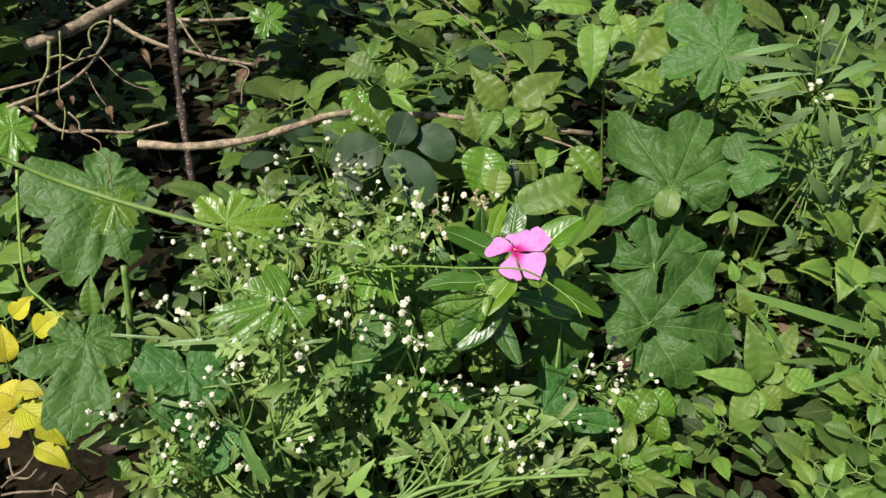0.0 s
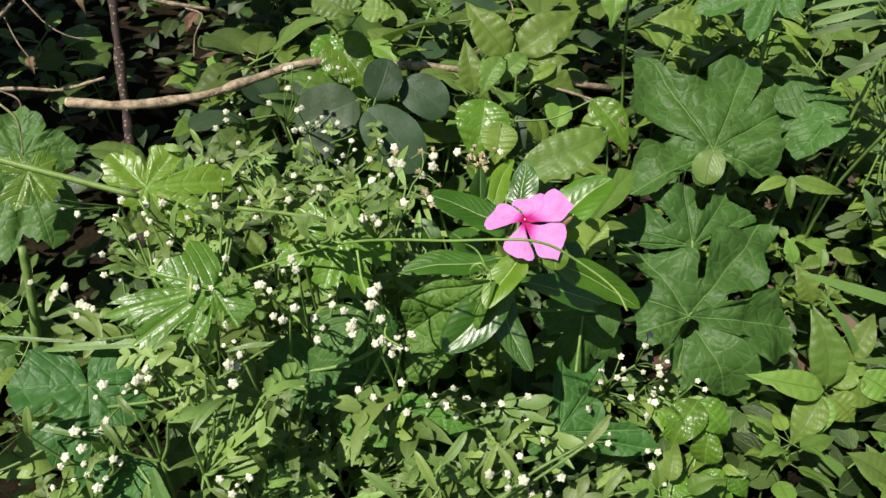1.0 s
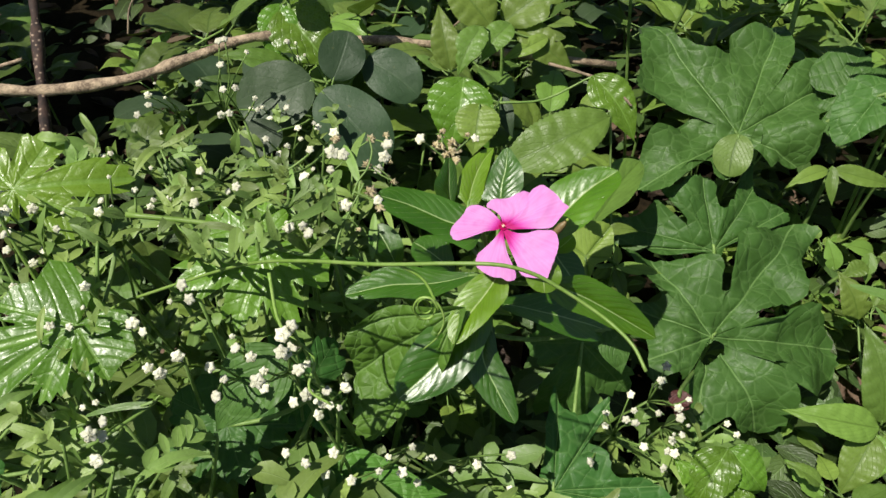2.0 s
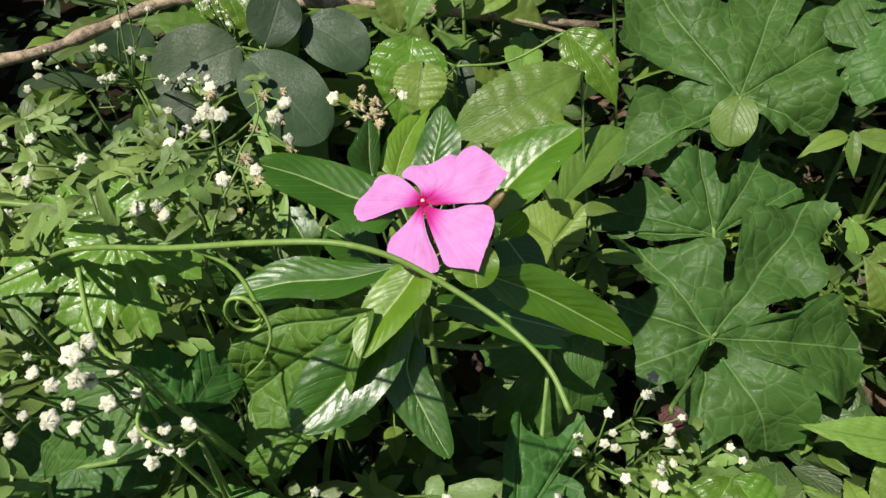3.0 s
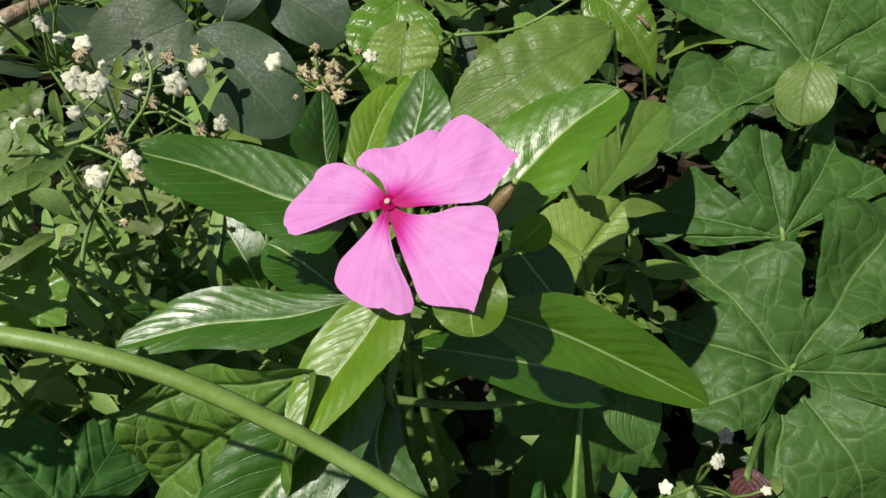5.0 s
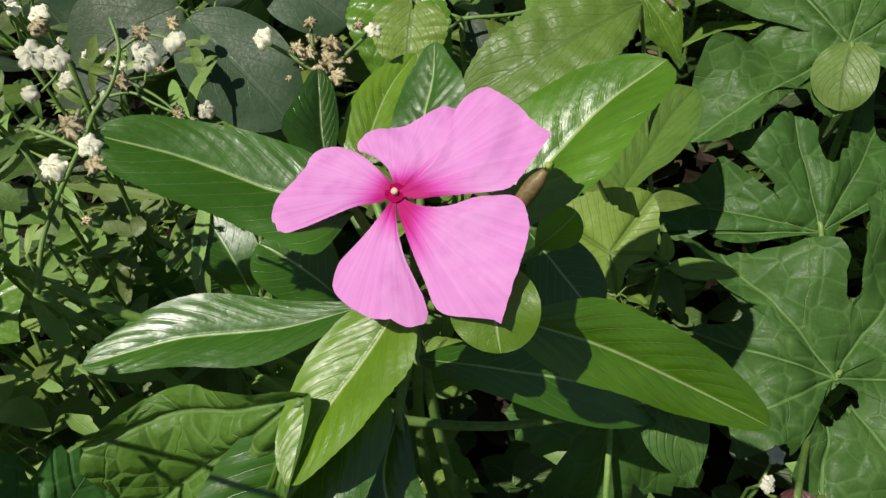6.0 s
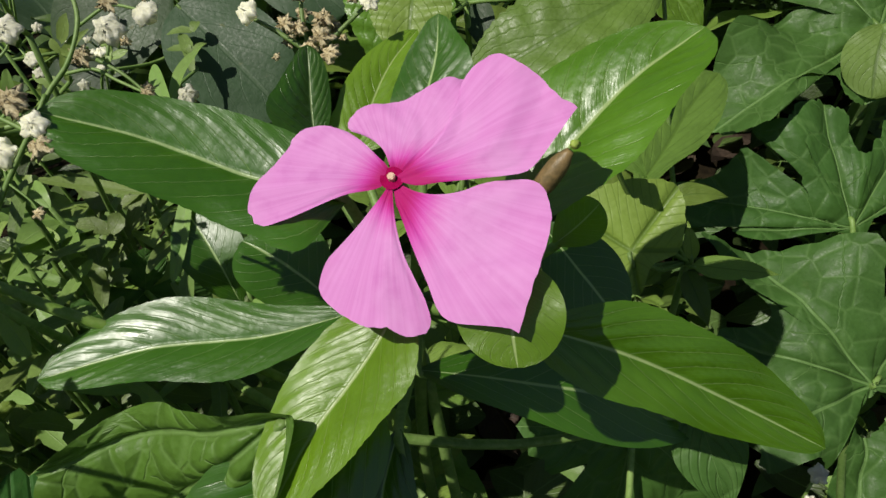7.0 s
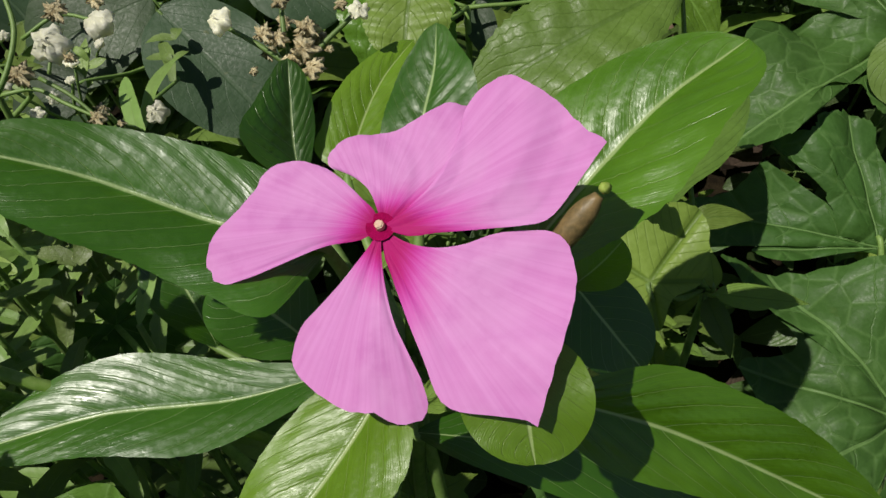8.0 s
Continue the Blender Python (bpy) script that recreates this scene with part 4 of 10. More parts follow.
def crown(parent, top, count, seed):
    """The leafy head of a shrub above its bare stem, out of view, added for shade."""
    rng = random.Random(seed)
    t = Vector(top)
    tips = [t + Vector(d) for d in ((0.03, 0.02, 0.13), (-0.05, 0.02, 0.11), (0.06, 0.07, 0.10), (0.0, 0.09, 0.12))]
    for tip in tips:
        tubes("branch", parent, BARK, [([t - Vector((0, 0, 0.01)), t.lerp(tip, 0.5) + Vector((0, 0, 0.01)), tip], 0.0030, 0.0012)], sides=6)
    for i in range(count):
        c = t.lerp(tips[i % 4], 0.35 + 0.65 * rng.random())
        a = 2.4 * i
        d = Vector((math.cos(a), math.sin(a), rng.uniform(-0.05, 0.3)))
        b = c + d * rng.uniform(0.008, 0.03)
        tubes("petiole", parent, STEM, [([c, c.lerp(b, 0.5), b + d * 0.004], 0.0009, 0.0007)], sides=5, steps=2)
        leaf(parent, MID, b, b + d * rng.uniform(0.045, 0.07), rng.uniform(0.026, 0.038), (rng.uniform(-0.5, 0.3), rng.uniform(-0.4, 0.3), 1))


def cut_end(parent, at, nxt, r):
    d = (Vector(at) - Vector(nxt)).normalized()
    bm = bmesh.new()
    bmesh.ops.create_cone(bm, cap_ends=True, segments=14, radius1=r * 1.03, radius2=r * 0.94, depth=0.0016)
    me = bpy.data.meshes.new("cut_face")
    bm.to_mesh(me)
    bm.free()
    m = d.to_track_quat("Z", "Y").to_matrix().to_4x4()
    m.translation = Vector(at) + d * 0.0009
    part("cut_face", me, CUT, parent, "pale freshly cut wood", m)


p = thing("periwinkle_plant", 0.056, 0.352, ground_height(0.056, 0.352), "periwinkle with glossy dark leaves and one pink flower", "flowering plant")
EYE, FACING = Vector((0.0512, 0.3369, 0.3036)), Vector((-0.1671, -0.5073, 0.8454))
FLOWER = blade_pose(EYE, EYE + Vector((0.1265, 0.8394, 0.5286)), FACING)
flower = part("flower", ball_mesh("flower", 0.0011, 2.6, 0.1, 3), STEM, p, "five-petalled pink flower with a crimson throat", FLOWER @ pose(0, 0, -0.0032))
petal(flower, FLOWER, [(-0.8, 1.8), (-2.1, 3.0), (-4.6, 5.2), (-7.1, 6.9)], [(-7.1, 6.9), (-10.3, 7.7), (-12.6, 7.3), (-14.2, 6.0), (-15.0, 3.6), (-16.8, 0.8), (-18.4, -1.6), (-19.1, -3.8), (-18.5, -5.9), (-16.6, -6.9), (-13.3, -6.1)], [(-1.9, -1.5), (-5.4, -2.4), (-9.1, -4.1), (-13.3, -6.1)], 0.0004, -0.0010, -0.0012)
petal(flower, FLOWER, [(-0.4, 1.7), (-1.7, 4.2), (-4.6, 6.5)], [(-4.6, 6.5), (-6.6, 7.0), (-6.8, 8.2), (-5.3, 9.8), (-3.1, 10.6), (0.7, 11.1), (3.3, 12.6), (6.3, 14.3), (8.4, 14.1)], [(4.0, 2.2), (6.8, 4.4), (8.5, 6.8), (9.4, 10.4), (8.4, 14.1)], 0.0, 0.0003, 0.0)
petal(flower, FLOWER, [(2.6, 1.6), (4.9, 3.6), (6.5, 5.8), (7.8, 9.5)], [(7.8, 9.5), (8.4, 12.9), (9.7, 14.9), (12.0, 16.3), (13.6, 16.5), (16.3, 14.9), (18.7, 13.2), (20.6, 10.8), (23.3, 8.9)], [(3.3, -1.0), (6.3, -0.7), (11.2, -0.4), (15.4, 0.0), (18.1, 1.0), (21.2, 5.5), (23.3, 8.9)], 0.0005, 0.0, -0.0003)
petal(flower, FLOWER, [(3.3, -1.7), (6.4, -2.2), (9.3, -1.8), (12.1, -0.7), (15.4, -0.1)], [(15.4, -0.1), (18.2, -0.5), (19.8, -1.9), (20.5, -5.0), (20.5, -7.7), (19.6, -11.3), (18.5, -15.3), (18.1, -17.2), (17.4, -19.3)], [(0.8, -3.2), (1.6, -4.8), (4.2, -10.1), (6.1, -13.7), (7.8, -17.2), (9.7, -18.4), (13.2, -18.6), (16.3, -18.8), (17.4, -19.3)], 0.0002, -0.0006, -0.0006)
petal(flower, FLOWER, [(-0.8, -1.7), (-2.1, -3.8), (-4.0, -6.3), (-6.9, -8.9)], [(-6.9, -8.9), (-8.5, -10.7), (-9.1, -13.2), (-8.7, -15.1), (-6.2, -17.2), (-3.0, -18.7), (-0.8, -19.2), (1.1, -19.1), (3.4, -20.1), (5.6, -19.5), (6.3, -17.9), (5.5, -15.4)], [(0.8, -4.3), (1.6, -7.3), (2.7, -10.3), (4.3, -13.2), (5.5, -15.4)], 0.0004, -0.0004, 0.0012)
flower_eye(flower, EYE, FACING)
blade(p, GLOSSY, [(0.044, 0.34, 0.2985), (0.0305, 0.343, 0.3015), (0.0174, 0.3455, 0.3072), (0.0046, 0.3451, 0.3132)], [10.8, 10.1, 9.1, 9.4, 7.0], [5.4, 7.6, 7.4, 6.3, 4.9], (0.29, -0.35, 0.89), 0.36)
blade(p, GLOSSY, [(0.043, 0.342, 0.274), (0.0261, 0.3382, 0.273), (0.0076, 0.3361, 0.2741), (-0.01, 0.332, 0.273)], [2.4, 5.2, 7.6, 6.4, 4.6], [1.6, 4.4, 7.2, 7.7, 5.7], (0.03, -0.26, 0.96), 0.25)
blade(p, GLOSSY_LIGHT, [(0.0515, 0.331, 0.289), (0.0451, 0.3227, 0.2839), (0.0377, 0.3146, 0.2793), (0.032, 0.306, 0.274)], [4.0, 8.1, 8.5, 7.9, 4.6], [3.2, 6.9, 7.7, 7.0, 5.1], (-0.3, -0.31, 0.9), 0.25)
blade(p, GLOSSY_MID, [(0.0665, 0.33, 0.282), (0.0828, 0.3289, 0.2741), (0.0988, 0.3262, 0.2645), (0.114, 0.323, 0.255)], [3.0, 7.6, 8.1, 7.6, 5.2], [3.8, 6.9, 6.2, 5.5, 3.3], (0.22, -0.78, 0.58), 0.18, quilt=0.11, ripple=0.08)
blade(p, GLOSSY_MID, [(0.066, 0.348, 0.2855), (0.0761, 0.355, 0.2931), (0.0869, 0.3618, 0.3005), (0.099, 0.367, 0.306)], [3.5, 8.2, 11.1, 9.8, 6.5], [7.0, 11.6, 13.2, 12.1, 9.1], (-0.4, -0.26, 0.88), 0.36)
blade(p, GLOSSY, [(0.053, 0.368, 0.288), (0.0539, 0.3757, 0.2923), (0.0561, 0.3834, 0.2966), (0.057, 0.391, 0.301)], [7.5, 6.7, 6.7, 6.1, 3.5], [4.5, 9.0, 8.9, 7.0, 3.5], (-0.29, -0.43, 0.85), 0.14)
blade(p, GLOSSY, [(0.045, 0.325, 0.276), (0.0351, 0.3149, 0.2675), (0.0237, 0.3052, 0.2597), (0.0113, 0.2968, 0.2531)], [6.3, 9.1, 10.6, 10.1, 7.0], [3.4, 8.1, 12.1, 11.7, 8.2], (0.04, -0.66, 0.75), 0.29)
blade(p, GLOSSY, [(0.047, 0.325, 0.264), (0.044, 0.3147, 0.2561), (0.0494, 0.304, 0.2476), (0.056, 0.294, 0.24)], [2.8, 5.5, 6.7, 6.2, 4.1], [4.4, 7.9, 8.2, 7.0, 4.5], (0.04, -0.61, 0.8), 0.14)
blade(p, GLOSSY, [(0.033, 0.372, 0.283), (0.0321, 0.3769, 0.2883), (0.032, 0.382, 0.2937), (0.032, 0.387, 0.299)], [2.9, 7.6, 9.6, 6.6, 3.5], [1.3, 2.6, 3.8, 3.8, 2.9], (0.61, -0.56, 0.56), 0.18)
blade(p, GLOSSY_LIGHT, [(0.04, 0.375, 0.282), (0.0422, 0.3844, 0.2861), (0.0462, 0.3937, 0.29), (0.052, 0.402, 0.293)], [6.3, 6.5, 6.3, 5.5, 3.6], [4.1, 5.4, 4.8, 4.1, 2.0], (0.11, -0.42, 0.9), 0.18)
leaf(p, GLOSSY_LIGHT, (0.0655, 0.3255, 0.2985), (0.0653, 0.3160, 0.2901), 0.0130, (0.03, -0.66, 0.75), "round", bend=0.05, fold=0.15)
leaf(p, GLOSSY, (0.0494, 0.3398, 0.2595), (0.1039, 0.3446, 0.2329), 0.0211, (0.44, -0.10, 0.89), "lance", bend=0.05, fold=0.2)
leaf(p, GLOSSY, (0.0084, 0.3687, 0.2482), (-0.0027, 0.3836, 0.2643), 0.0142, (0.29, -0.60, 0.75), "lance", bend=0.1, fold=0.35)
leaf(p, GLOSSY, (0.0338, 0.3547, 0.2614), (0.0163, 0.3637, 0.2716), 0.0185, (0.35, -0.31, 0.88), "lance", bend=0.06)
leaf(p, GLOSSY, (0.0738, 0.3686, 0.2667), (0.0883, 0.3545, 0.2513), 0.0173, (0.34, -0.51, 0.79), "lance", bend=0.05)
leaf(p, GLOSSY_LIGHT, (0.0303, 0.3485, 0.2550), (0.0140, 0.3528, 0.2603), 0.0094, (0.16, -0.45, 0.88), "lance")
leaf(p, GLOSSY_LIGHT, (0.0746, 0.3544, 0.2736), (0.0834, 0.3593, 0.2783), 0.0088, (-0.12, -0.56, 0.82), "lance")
stems(p, STEM, [(0.0499, 0.3477, 0.2677), (0.0487, 0.3516, 0.2502)], 0.0016, 0.0010)
bud = bud_mesh(p, (0.0690, 0.3335, 0.3020), (0.0735, 0.3347, 0.3078), (0.0750, 0.3351, 0.3097))
tubes("bud_stalk", p, STEM, [([(0.0503, 0.3476, 0.2719), (0.0660, 0.3350, 0.2985), (0.0700, 0.3338, 0.3032)], 0.0009, 0.0008)])
tubes("flower_tube", p, STEM, [([(0.0502, 0.3466, 0.2709), (0.0525, 0.3440, 0.2920), EYE - FACING * 0.004], 0.0009, 0.0008)])

p = thing("lobed_climber", 0.230, 0.518, ground_height(0.230, 0.518), "climber with large dark green lobed leaves", "climber")
cut_leaf(p, BIG, (0.1748, 0.386, 0.1775), (0.0074, 0.006, 0.0032), (0.1, -0.56, 0.82), [(25, 0.0659), (30, 0.0576), (26, 0.0252), (41, 0.0444), (77, 0.0504), (90, 0.0665), (86, 0.0569), (96, 0.033), (115, 0.046), (140, 0.0348), (168, 0.0432), (177, 0.0296), (189, 0.0286), (186, 0.0067), (241, 0.0026), (269, 0.0083), (252, 0.0132), (196, 0.021), (195, 0.0315), (201, 0.0404), (216, 0.0494), (237, 0.0434), (243, 0.0521), (262, 0.0603), (277, 0.0556), (289, 0.04), (289, 0.0292), (296, 0.044), (286, 0.0622), (301, 0.0777), (312, 0.0786), (328, 0.0681), (336, 0.0602), (332, 0.0403), (338, 0.0294), (340, 0.058), (353, 0.0715), (355, 0.0878), (0, 0.0985), (21, 0.069)], [4, 313, 255, 214, 156, 115, 79], rough=0.02, gaps_at=((0.0056, -0.0098, 0.0065, -0.0026, 0.0042), (0.0098, 0.0281, 0.0167, 0.0395, 0.0027), (-0.0258, 0.0390, -0.0141, 0.0260, 0.0028)))
cut_leaf(p, BIG, (0.1895, 0.4415, 0.1895), (-0.0008, 0.0083, 0.0055), (0.0, -0.55, 0.83), [(217, 0.0059), (285, 0.0081), (296, 0.0163), (290, 0.0348), (291, 0.0418), (286, 0.0518), (291, 0.0544), (314, 0.0481), (327, 0.0624), (330, 0.0541), (324, 0.0481), (323, 0.0433), (326, 0.037), (333, 0.0333), (336, 0.0274), (345, 0.027), (350, 0.0344), (350, 0.039), (358, 0.043), (5, 0.0457), (14, 0.0465), (20, 0.0436), (32, 0.0482), (34, 0.0415), (23, 0.0345), (27, 0.0249), (39, 0.0235), (44, 0.0186), (60, 0.0175), (62, 0.0252), (42, 0.0405), (41, 0.0462), (53, 0.047), (68, 0.0705), (79, 0.0573), (73, 0.035), (83, 0.039), (90, 0.0296), (89, 0.0069)], [1, 65, 318, 293, 81], rough=0.02)
cut_leaf(p, BIG, (0.208, 0.496, 0.2345), (-0.0044, 0.0076, 0.0047), (0.0, -0.52, 0.85), [(296, 0.0698), (302, 0.0893), (307, 0.0931), (329, 0.0692), (333, 0.0557), (355, 0.0668), (360, 0.0914), (9, 0.0901), (19, 0.075), (37, 0.0671), (36, 0.0605), (34, 0.0416), (23, 0.03), (28, 0.0199), (40, 0.029), (57, 0.0381), (62, 0.0546), (91, 0.0699), (101, 0.0586), (95, 0.0446), (98, 0.0312), (109, 0.0248), (119, 0.0318), (133, 0.031), (146, 0.0269), (171, 0.0194), (238, 0.0075), (261, 0.0129), (204, 0.0167), (194, 0.0271), (209, 0.0295), (212, 0.038), (225, 0.0468), (242, 0.0472), (253, 0.0464), (259, 0.0596), (269, 0.0746), (275, 0.0884), (283, 0.0813), (292, 0.0649), (293, 0.048)], [1, 307, 273, 217, 134, 92], rough=0.03)
cut_leaf(p, BIG, (0.2812, 0.4944, 0.2613), (0.0073, -0.0067, -0.0011), (-0.35, -0.51, 0.78), [(0, 0.0155), (72, 0.0129), (159, 0.0160), (204, 0.0188), (235, 0.0272), (267, 0.0352), (316, 0.0186)], [0, 267])
leaf(p, MAROON, (0.1444, 0.3436, 0.1896), (0.1418, 0.3342, 0.1799), 0.0114, (-0.30, -0.65, 0.70), "ovate", label="dark maroon dying leaf")
leaf(p, MID, (0.2050, 0.4884, 0.2394), (0.1985, 0.4714, 0.2212), 0.0221, (-0.31, -0.64, 0.70), "round")
lobed_leaf(p, BIG, (0.2523, 0.5787, 0.3245), (0.0018, 0.0074, 0.0064), (-0.26, -0.60, 0.76), [(50, 0.0685), (116, 0.0581), (167, 0.0463), (208, 0.0334), (304, 0.0339), (360, 0.0553)], sinus=0.45, notch=0.55, teeth=0.01)
lobed_leaf(p, BIG, (0.2713, 0.5115, 0.2499), (0.0084, -0.0053, -0.0006), (-0.27, -0.52, 0.81), [(47, 0.0392), (91, 0.0360), (300, 0.0310), (360, 0.0409)], sinus=0.6)
stems(p, STEM, [(0.1904, 0.4099, 0.1574), (0.2237, 0.5117, 0.2187), (0.2652, 0.5961, 0.3062)], 0.002, 0.0012)

p = thing("lobed_climber", -0.009, 0.317, ground_height(-0.009, 0.317), "low climber with broad shaded lobed leaves below the periwinkle", "climber")
cut_leaf(p, BIG, (0.078, 0.2988, 0.1767), (0.0001, 0.0085, 0.0052), (-0.05, -0.52, 0.85), [(6, 0.0285), (20, 0.013), (102, 0.0106), (116, 0.0214), (174, 0.0201), (229, 0.0164), (250, 0.0382), (261, 0.0571), (276, 0.0443), (282, 0.0298), (304, 0.0298), (326, 0.0281), (321, 0.0424), (326, 0.0514), (334, 0.0379), (351, 0.0376), (356, 0.0478)], [354, 324, 272, 260, 174, 120], droop=0.06, rough=0.02)
lobed_leaf(p, BIG, (0.0958, 0.3580, 0.2090), (-0.0015, -0.0042, -0.0089), (0.15, -0.90, 0.40), [(0, 0.0501), (49, 0.0430), (95, 0.0216), (166, 0.0232), (275, 0.0282)], sinus=0.6)
leaf(p, BIG, (0.1013, 0.3408, 0.2400), (0.1060, 0.3271, 0.2256), 0.0143, (-0.04, -0.73, 0.68), "ovate")
cut_leaf(p, VEINED, (0.0341, 0.3174, 0.2803), (-0.005, -0.0028, -0.0082), (-0.2, -0.88, 0.42), [(182, 0.0029), (264, 0.0039), (296, 0.0109), (304, 0.0204), (309, 0.0324), (314, 0.0412), (320, 0.048), (336, 0.0537), (346, 0.0616), (356, 0.0695), (1, 0.0653), (4, 0.0554), (8, 0.0469), (14, 0.033), (21, 0.0212), (32, 0.0107), (60, 0.0048), (150, 0.0041)], [1, 339, 317, 10], droop=0.05, rough=0.02, label="broad veined matt leaf")
lobed_leaf(p, BIG, (-0.0258, 0.3113, 0.2423), (-0.0048, 0.0032, 0.0082), (0.67, -0.46, 0.58), [(0, 0.0265), (43, 0.0198), (116, 0.0191), (174, 0.0238), (284, 0.0230)], sinus=0.6)
lobed_leaf(p, BIG, (-0.0250, 0.3888, 0.2346), (-0.0062, -0.0074, -0.0025), (0.61, -0.66, 0.45), [(0, 0.0199), (108, 0.0193), (225, 0.0113)], sinus=0.6)
leaf(p, VEINED, (-0.0450, 0.2853, 0.2135), (0.0298, 0.2810, 0.2091), 0.0310, (0.03, -0.40, 0.92), "ovate", bend=0.05)
leaf(p, BIG, (-0.0275, 0.3000, 0.2793), (-0.0524, 0.2810, 0.2578), 0.0253, (-0.15, -0.65, 0.75), "ovate")
lobed_leaf(p, BIG, (-0.1543, 0.2749, 0.2563), (-0.0097, -0.0014, 0.0017), (0.22, -0.37, 0.90), [(73, 0.0380), (99, 0.0506), (149, 0.0310), (220, 0.0259), (360, 0.0354)], sinus=0.65, notch=0.45, teeth=0.02)
lobed_leaf(p, BIG, (-0.0550, 0.2941, 0.2417), (-0.0090, 0.0036, 0.0024), (0.08, -0.40, 0.91), [(68, 0.0282), (136, 0.0239), (207, 0.0261), (360, 0.0255)], sinus=0.6)
leaf(p, BIG, (-0.1203, 0.2462, 0.2348), (-0.1514, 0.2254, 0.2113), 0.0302, (-0.15, -0.64, 0.76), "ovate")
leaf(p, BIG, (-0.0815, 0.2784, 0.1868), (-0.0460, 0.2549, 0.1607), 0.0308, (0.28, -0.49, 0.82), "ovate")
stems(p, STEM, [(0.0869, 0.3094, 0.1718), (0.0297, 0.3325, 0.2542), (-0.1551, 0.2814, 0.2452), (-0.0147, 0.2949, 0.2631)], 0.0016, 0.001)

p = thing("tendril_vine", -0.330, 0.420, ground_height(-0.330, 0.420), "tendril vine with shiny crinkled bright green lobed leaves", "vine")
lobed_leaf(p, VINE, (-0.1403, 0.3621, 0.3044), (-0.0073, 0.0050, 0.0046), (0.20, -0.49, 0.85), [(0, 0.0270), (117, 0.0157), (202, 0.0323), (234, 0.0444), (285, 0.0280)], sinus=0.42, power=0.9, teeth=0.09, rough=0.014)
lobed_leaf(p, VINE, (-0.0909, 0.2939, 0.3014), (-0.0094, -0.0033, -0.0001), (0.14, -0.44, 0.89), [(22, 0.0408), (56, 0.0265), (109, 0.0220), (328, 0.0265), (360, 0.0470)], sinus=0.5, power=0.9, teeth=0.09, rough=0.014)
lobed_leaf(p, VINE, (-0.0385, 0.3356, 0.2946), (-0.0091, -0.0040, -0.0009), (0.12, -0.48, 0.87), [(51, 0.0315), (90, 0.0310), (133, 0.0269), (250, 0.0198), (304, 0.0270), (360, 0.0349)], sinus=0.5, power=0.9, teeth=0.09, rough=0.014)
lobed_leaf(p, BIG, (-0.2995, 0.5049, 0.2241), (-0.0095, -0.0020, 0.0022), (0.30, -0.49, 0.82), [(78, 0.0941), (109, 0.0746), (192, 0.0382), (278, 0.0405), (360, 0.0760)], sinus=0.62, notch=0.45, teeth=0.02)
lobed_leaf(p, VINE, (-0.2767, 0.4712, 0.2343), (-0.0016, -0.0088, -0.0046), (0.29, -0.48, 0.83), [(51, 0.0281), (137, 0.0206), (263, 0.0193), (360, 0.0291)], sinus=0.4, teeth=0.1)
lobed_leaf(p, VINE, (-0.4044, 0.5688, 0.2457), (0.0069, -0.0042, -0.0059), (0.36, -0.50, 0.78), [(0, 0.0292), (77, 0.0209), (150, 0.0293), (249, 0.0381), (314, 0.0401)], sinus=0.6)
lobed_leaf(p, BIG, (-0.2216, 0.2925, 0.2650), (-0.0085, -0.0053, 0.0006), (0.30, -0.38, 0.88), [(0, 0.0432), (65, 0.0624), (138, 0.0298), (204, 0.0214), (325, 0.0236)], sinus=0.62, notch=0.42, teeth=0.02)
lobed_leaf(p, VINE, (-0.1739, 0.6777, 0.3055), (-0.0090, 0.0021, 0.0038), (0.17, -0.64, 0.75), [(100, 0.0191), (172, 0.0202), (255, 0.0254), (360, 0.0185)], sinus=0.5, teeth=0.1)
tubes("stem", p, VINE_STEM, [([(-0.330, 0.420, 0.080), (-0.36, 0.36, 0.22), (-0.2766, 0.3419, 0.3805), (-0.2600, 0.3484, 0.3653), (-0.2316, 0.3475, 0.3495), (-0.1993, 0.3437, 0.3378), (-0.1661, 0.3410, 0.3276), (-0.1332, 0.3387, 0.3177)], 0.0018, 0.0015)])
tubes("runner", p, VINE_STEM, [([(-0.1332, 0.3387, 0.3177), (-0.1156, 0.3222, 0.2725), (-0.0871, 0.3200, 0.2850), (-0.0519, 0.3158, 0.3026), (-0.0290, 0.3000, 0.3230), (-0.0080, 0.2830, 0.3400), (0.0130, 0.2700, 0.3512), (0.0300, 0.2640, 0.3572), (0.0420, 0.2615, 0.3590), (0.0500, 0.2603, 0.3571), (0.0565, 0.2586, 0.3538), (0.0625, 0.2560, 0.3508), (0.0680, 0.2520, 0.3487), (0.0722, 0.2463, 0.3475), (0.0745, 0.2408, 0.3450)], 0.00062, 0.00042)])
tendril(p, (0.0180, 0.2680, 0.3530), (0.0243, 0.2658, 0.3418))
tubes("tendril", p, VINE_STEM, [([(0.0243, 0.2640, 0.3450), (0.0275, 0.2630, 0.3440), (0.0290, 0.2610, 0.3400), (0.0270, 0.2595, 0.3350), (0.0235, 0.2590, 0.3310)], 0.00035, 0.0002)])
tubes("side_stem", p, VINE_STEM, [([(-0.2651, 0.3640, 0.3452), (-0.2643, 0.3449, 0.3238), (-0.2605, 0.3186, 0.2943), (-0.2485, 0.3091, 0.2837), (-0.2341, 0.3007, 0.2744)], 0.0010, 0.0008)])
tubes("tendril", p, VINE_STEM, [([(-0.0257, 0.2993, 0.3192), (-0.0223, 0.2882, 0.3068), (-0.0122, 0.2815, 0.2993), (-0.0138, 0.2749, 0.2918), (-0.0071, 0.2715, 0.2881)], 0.0006, 0.0004)])
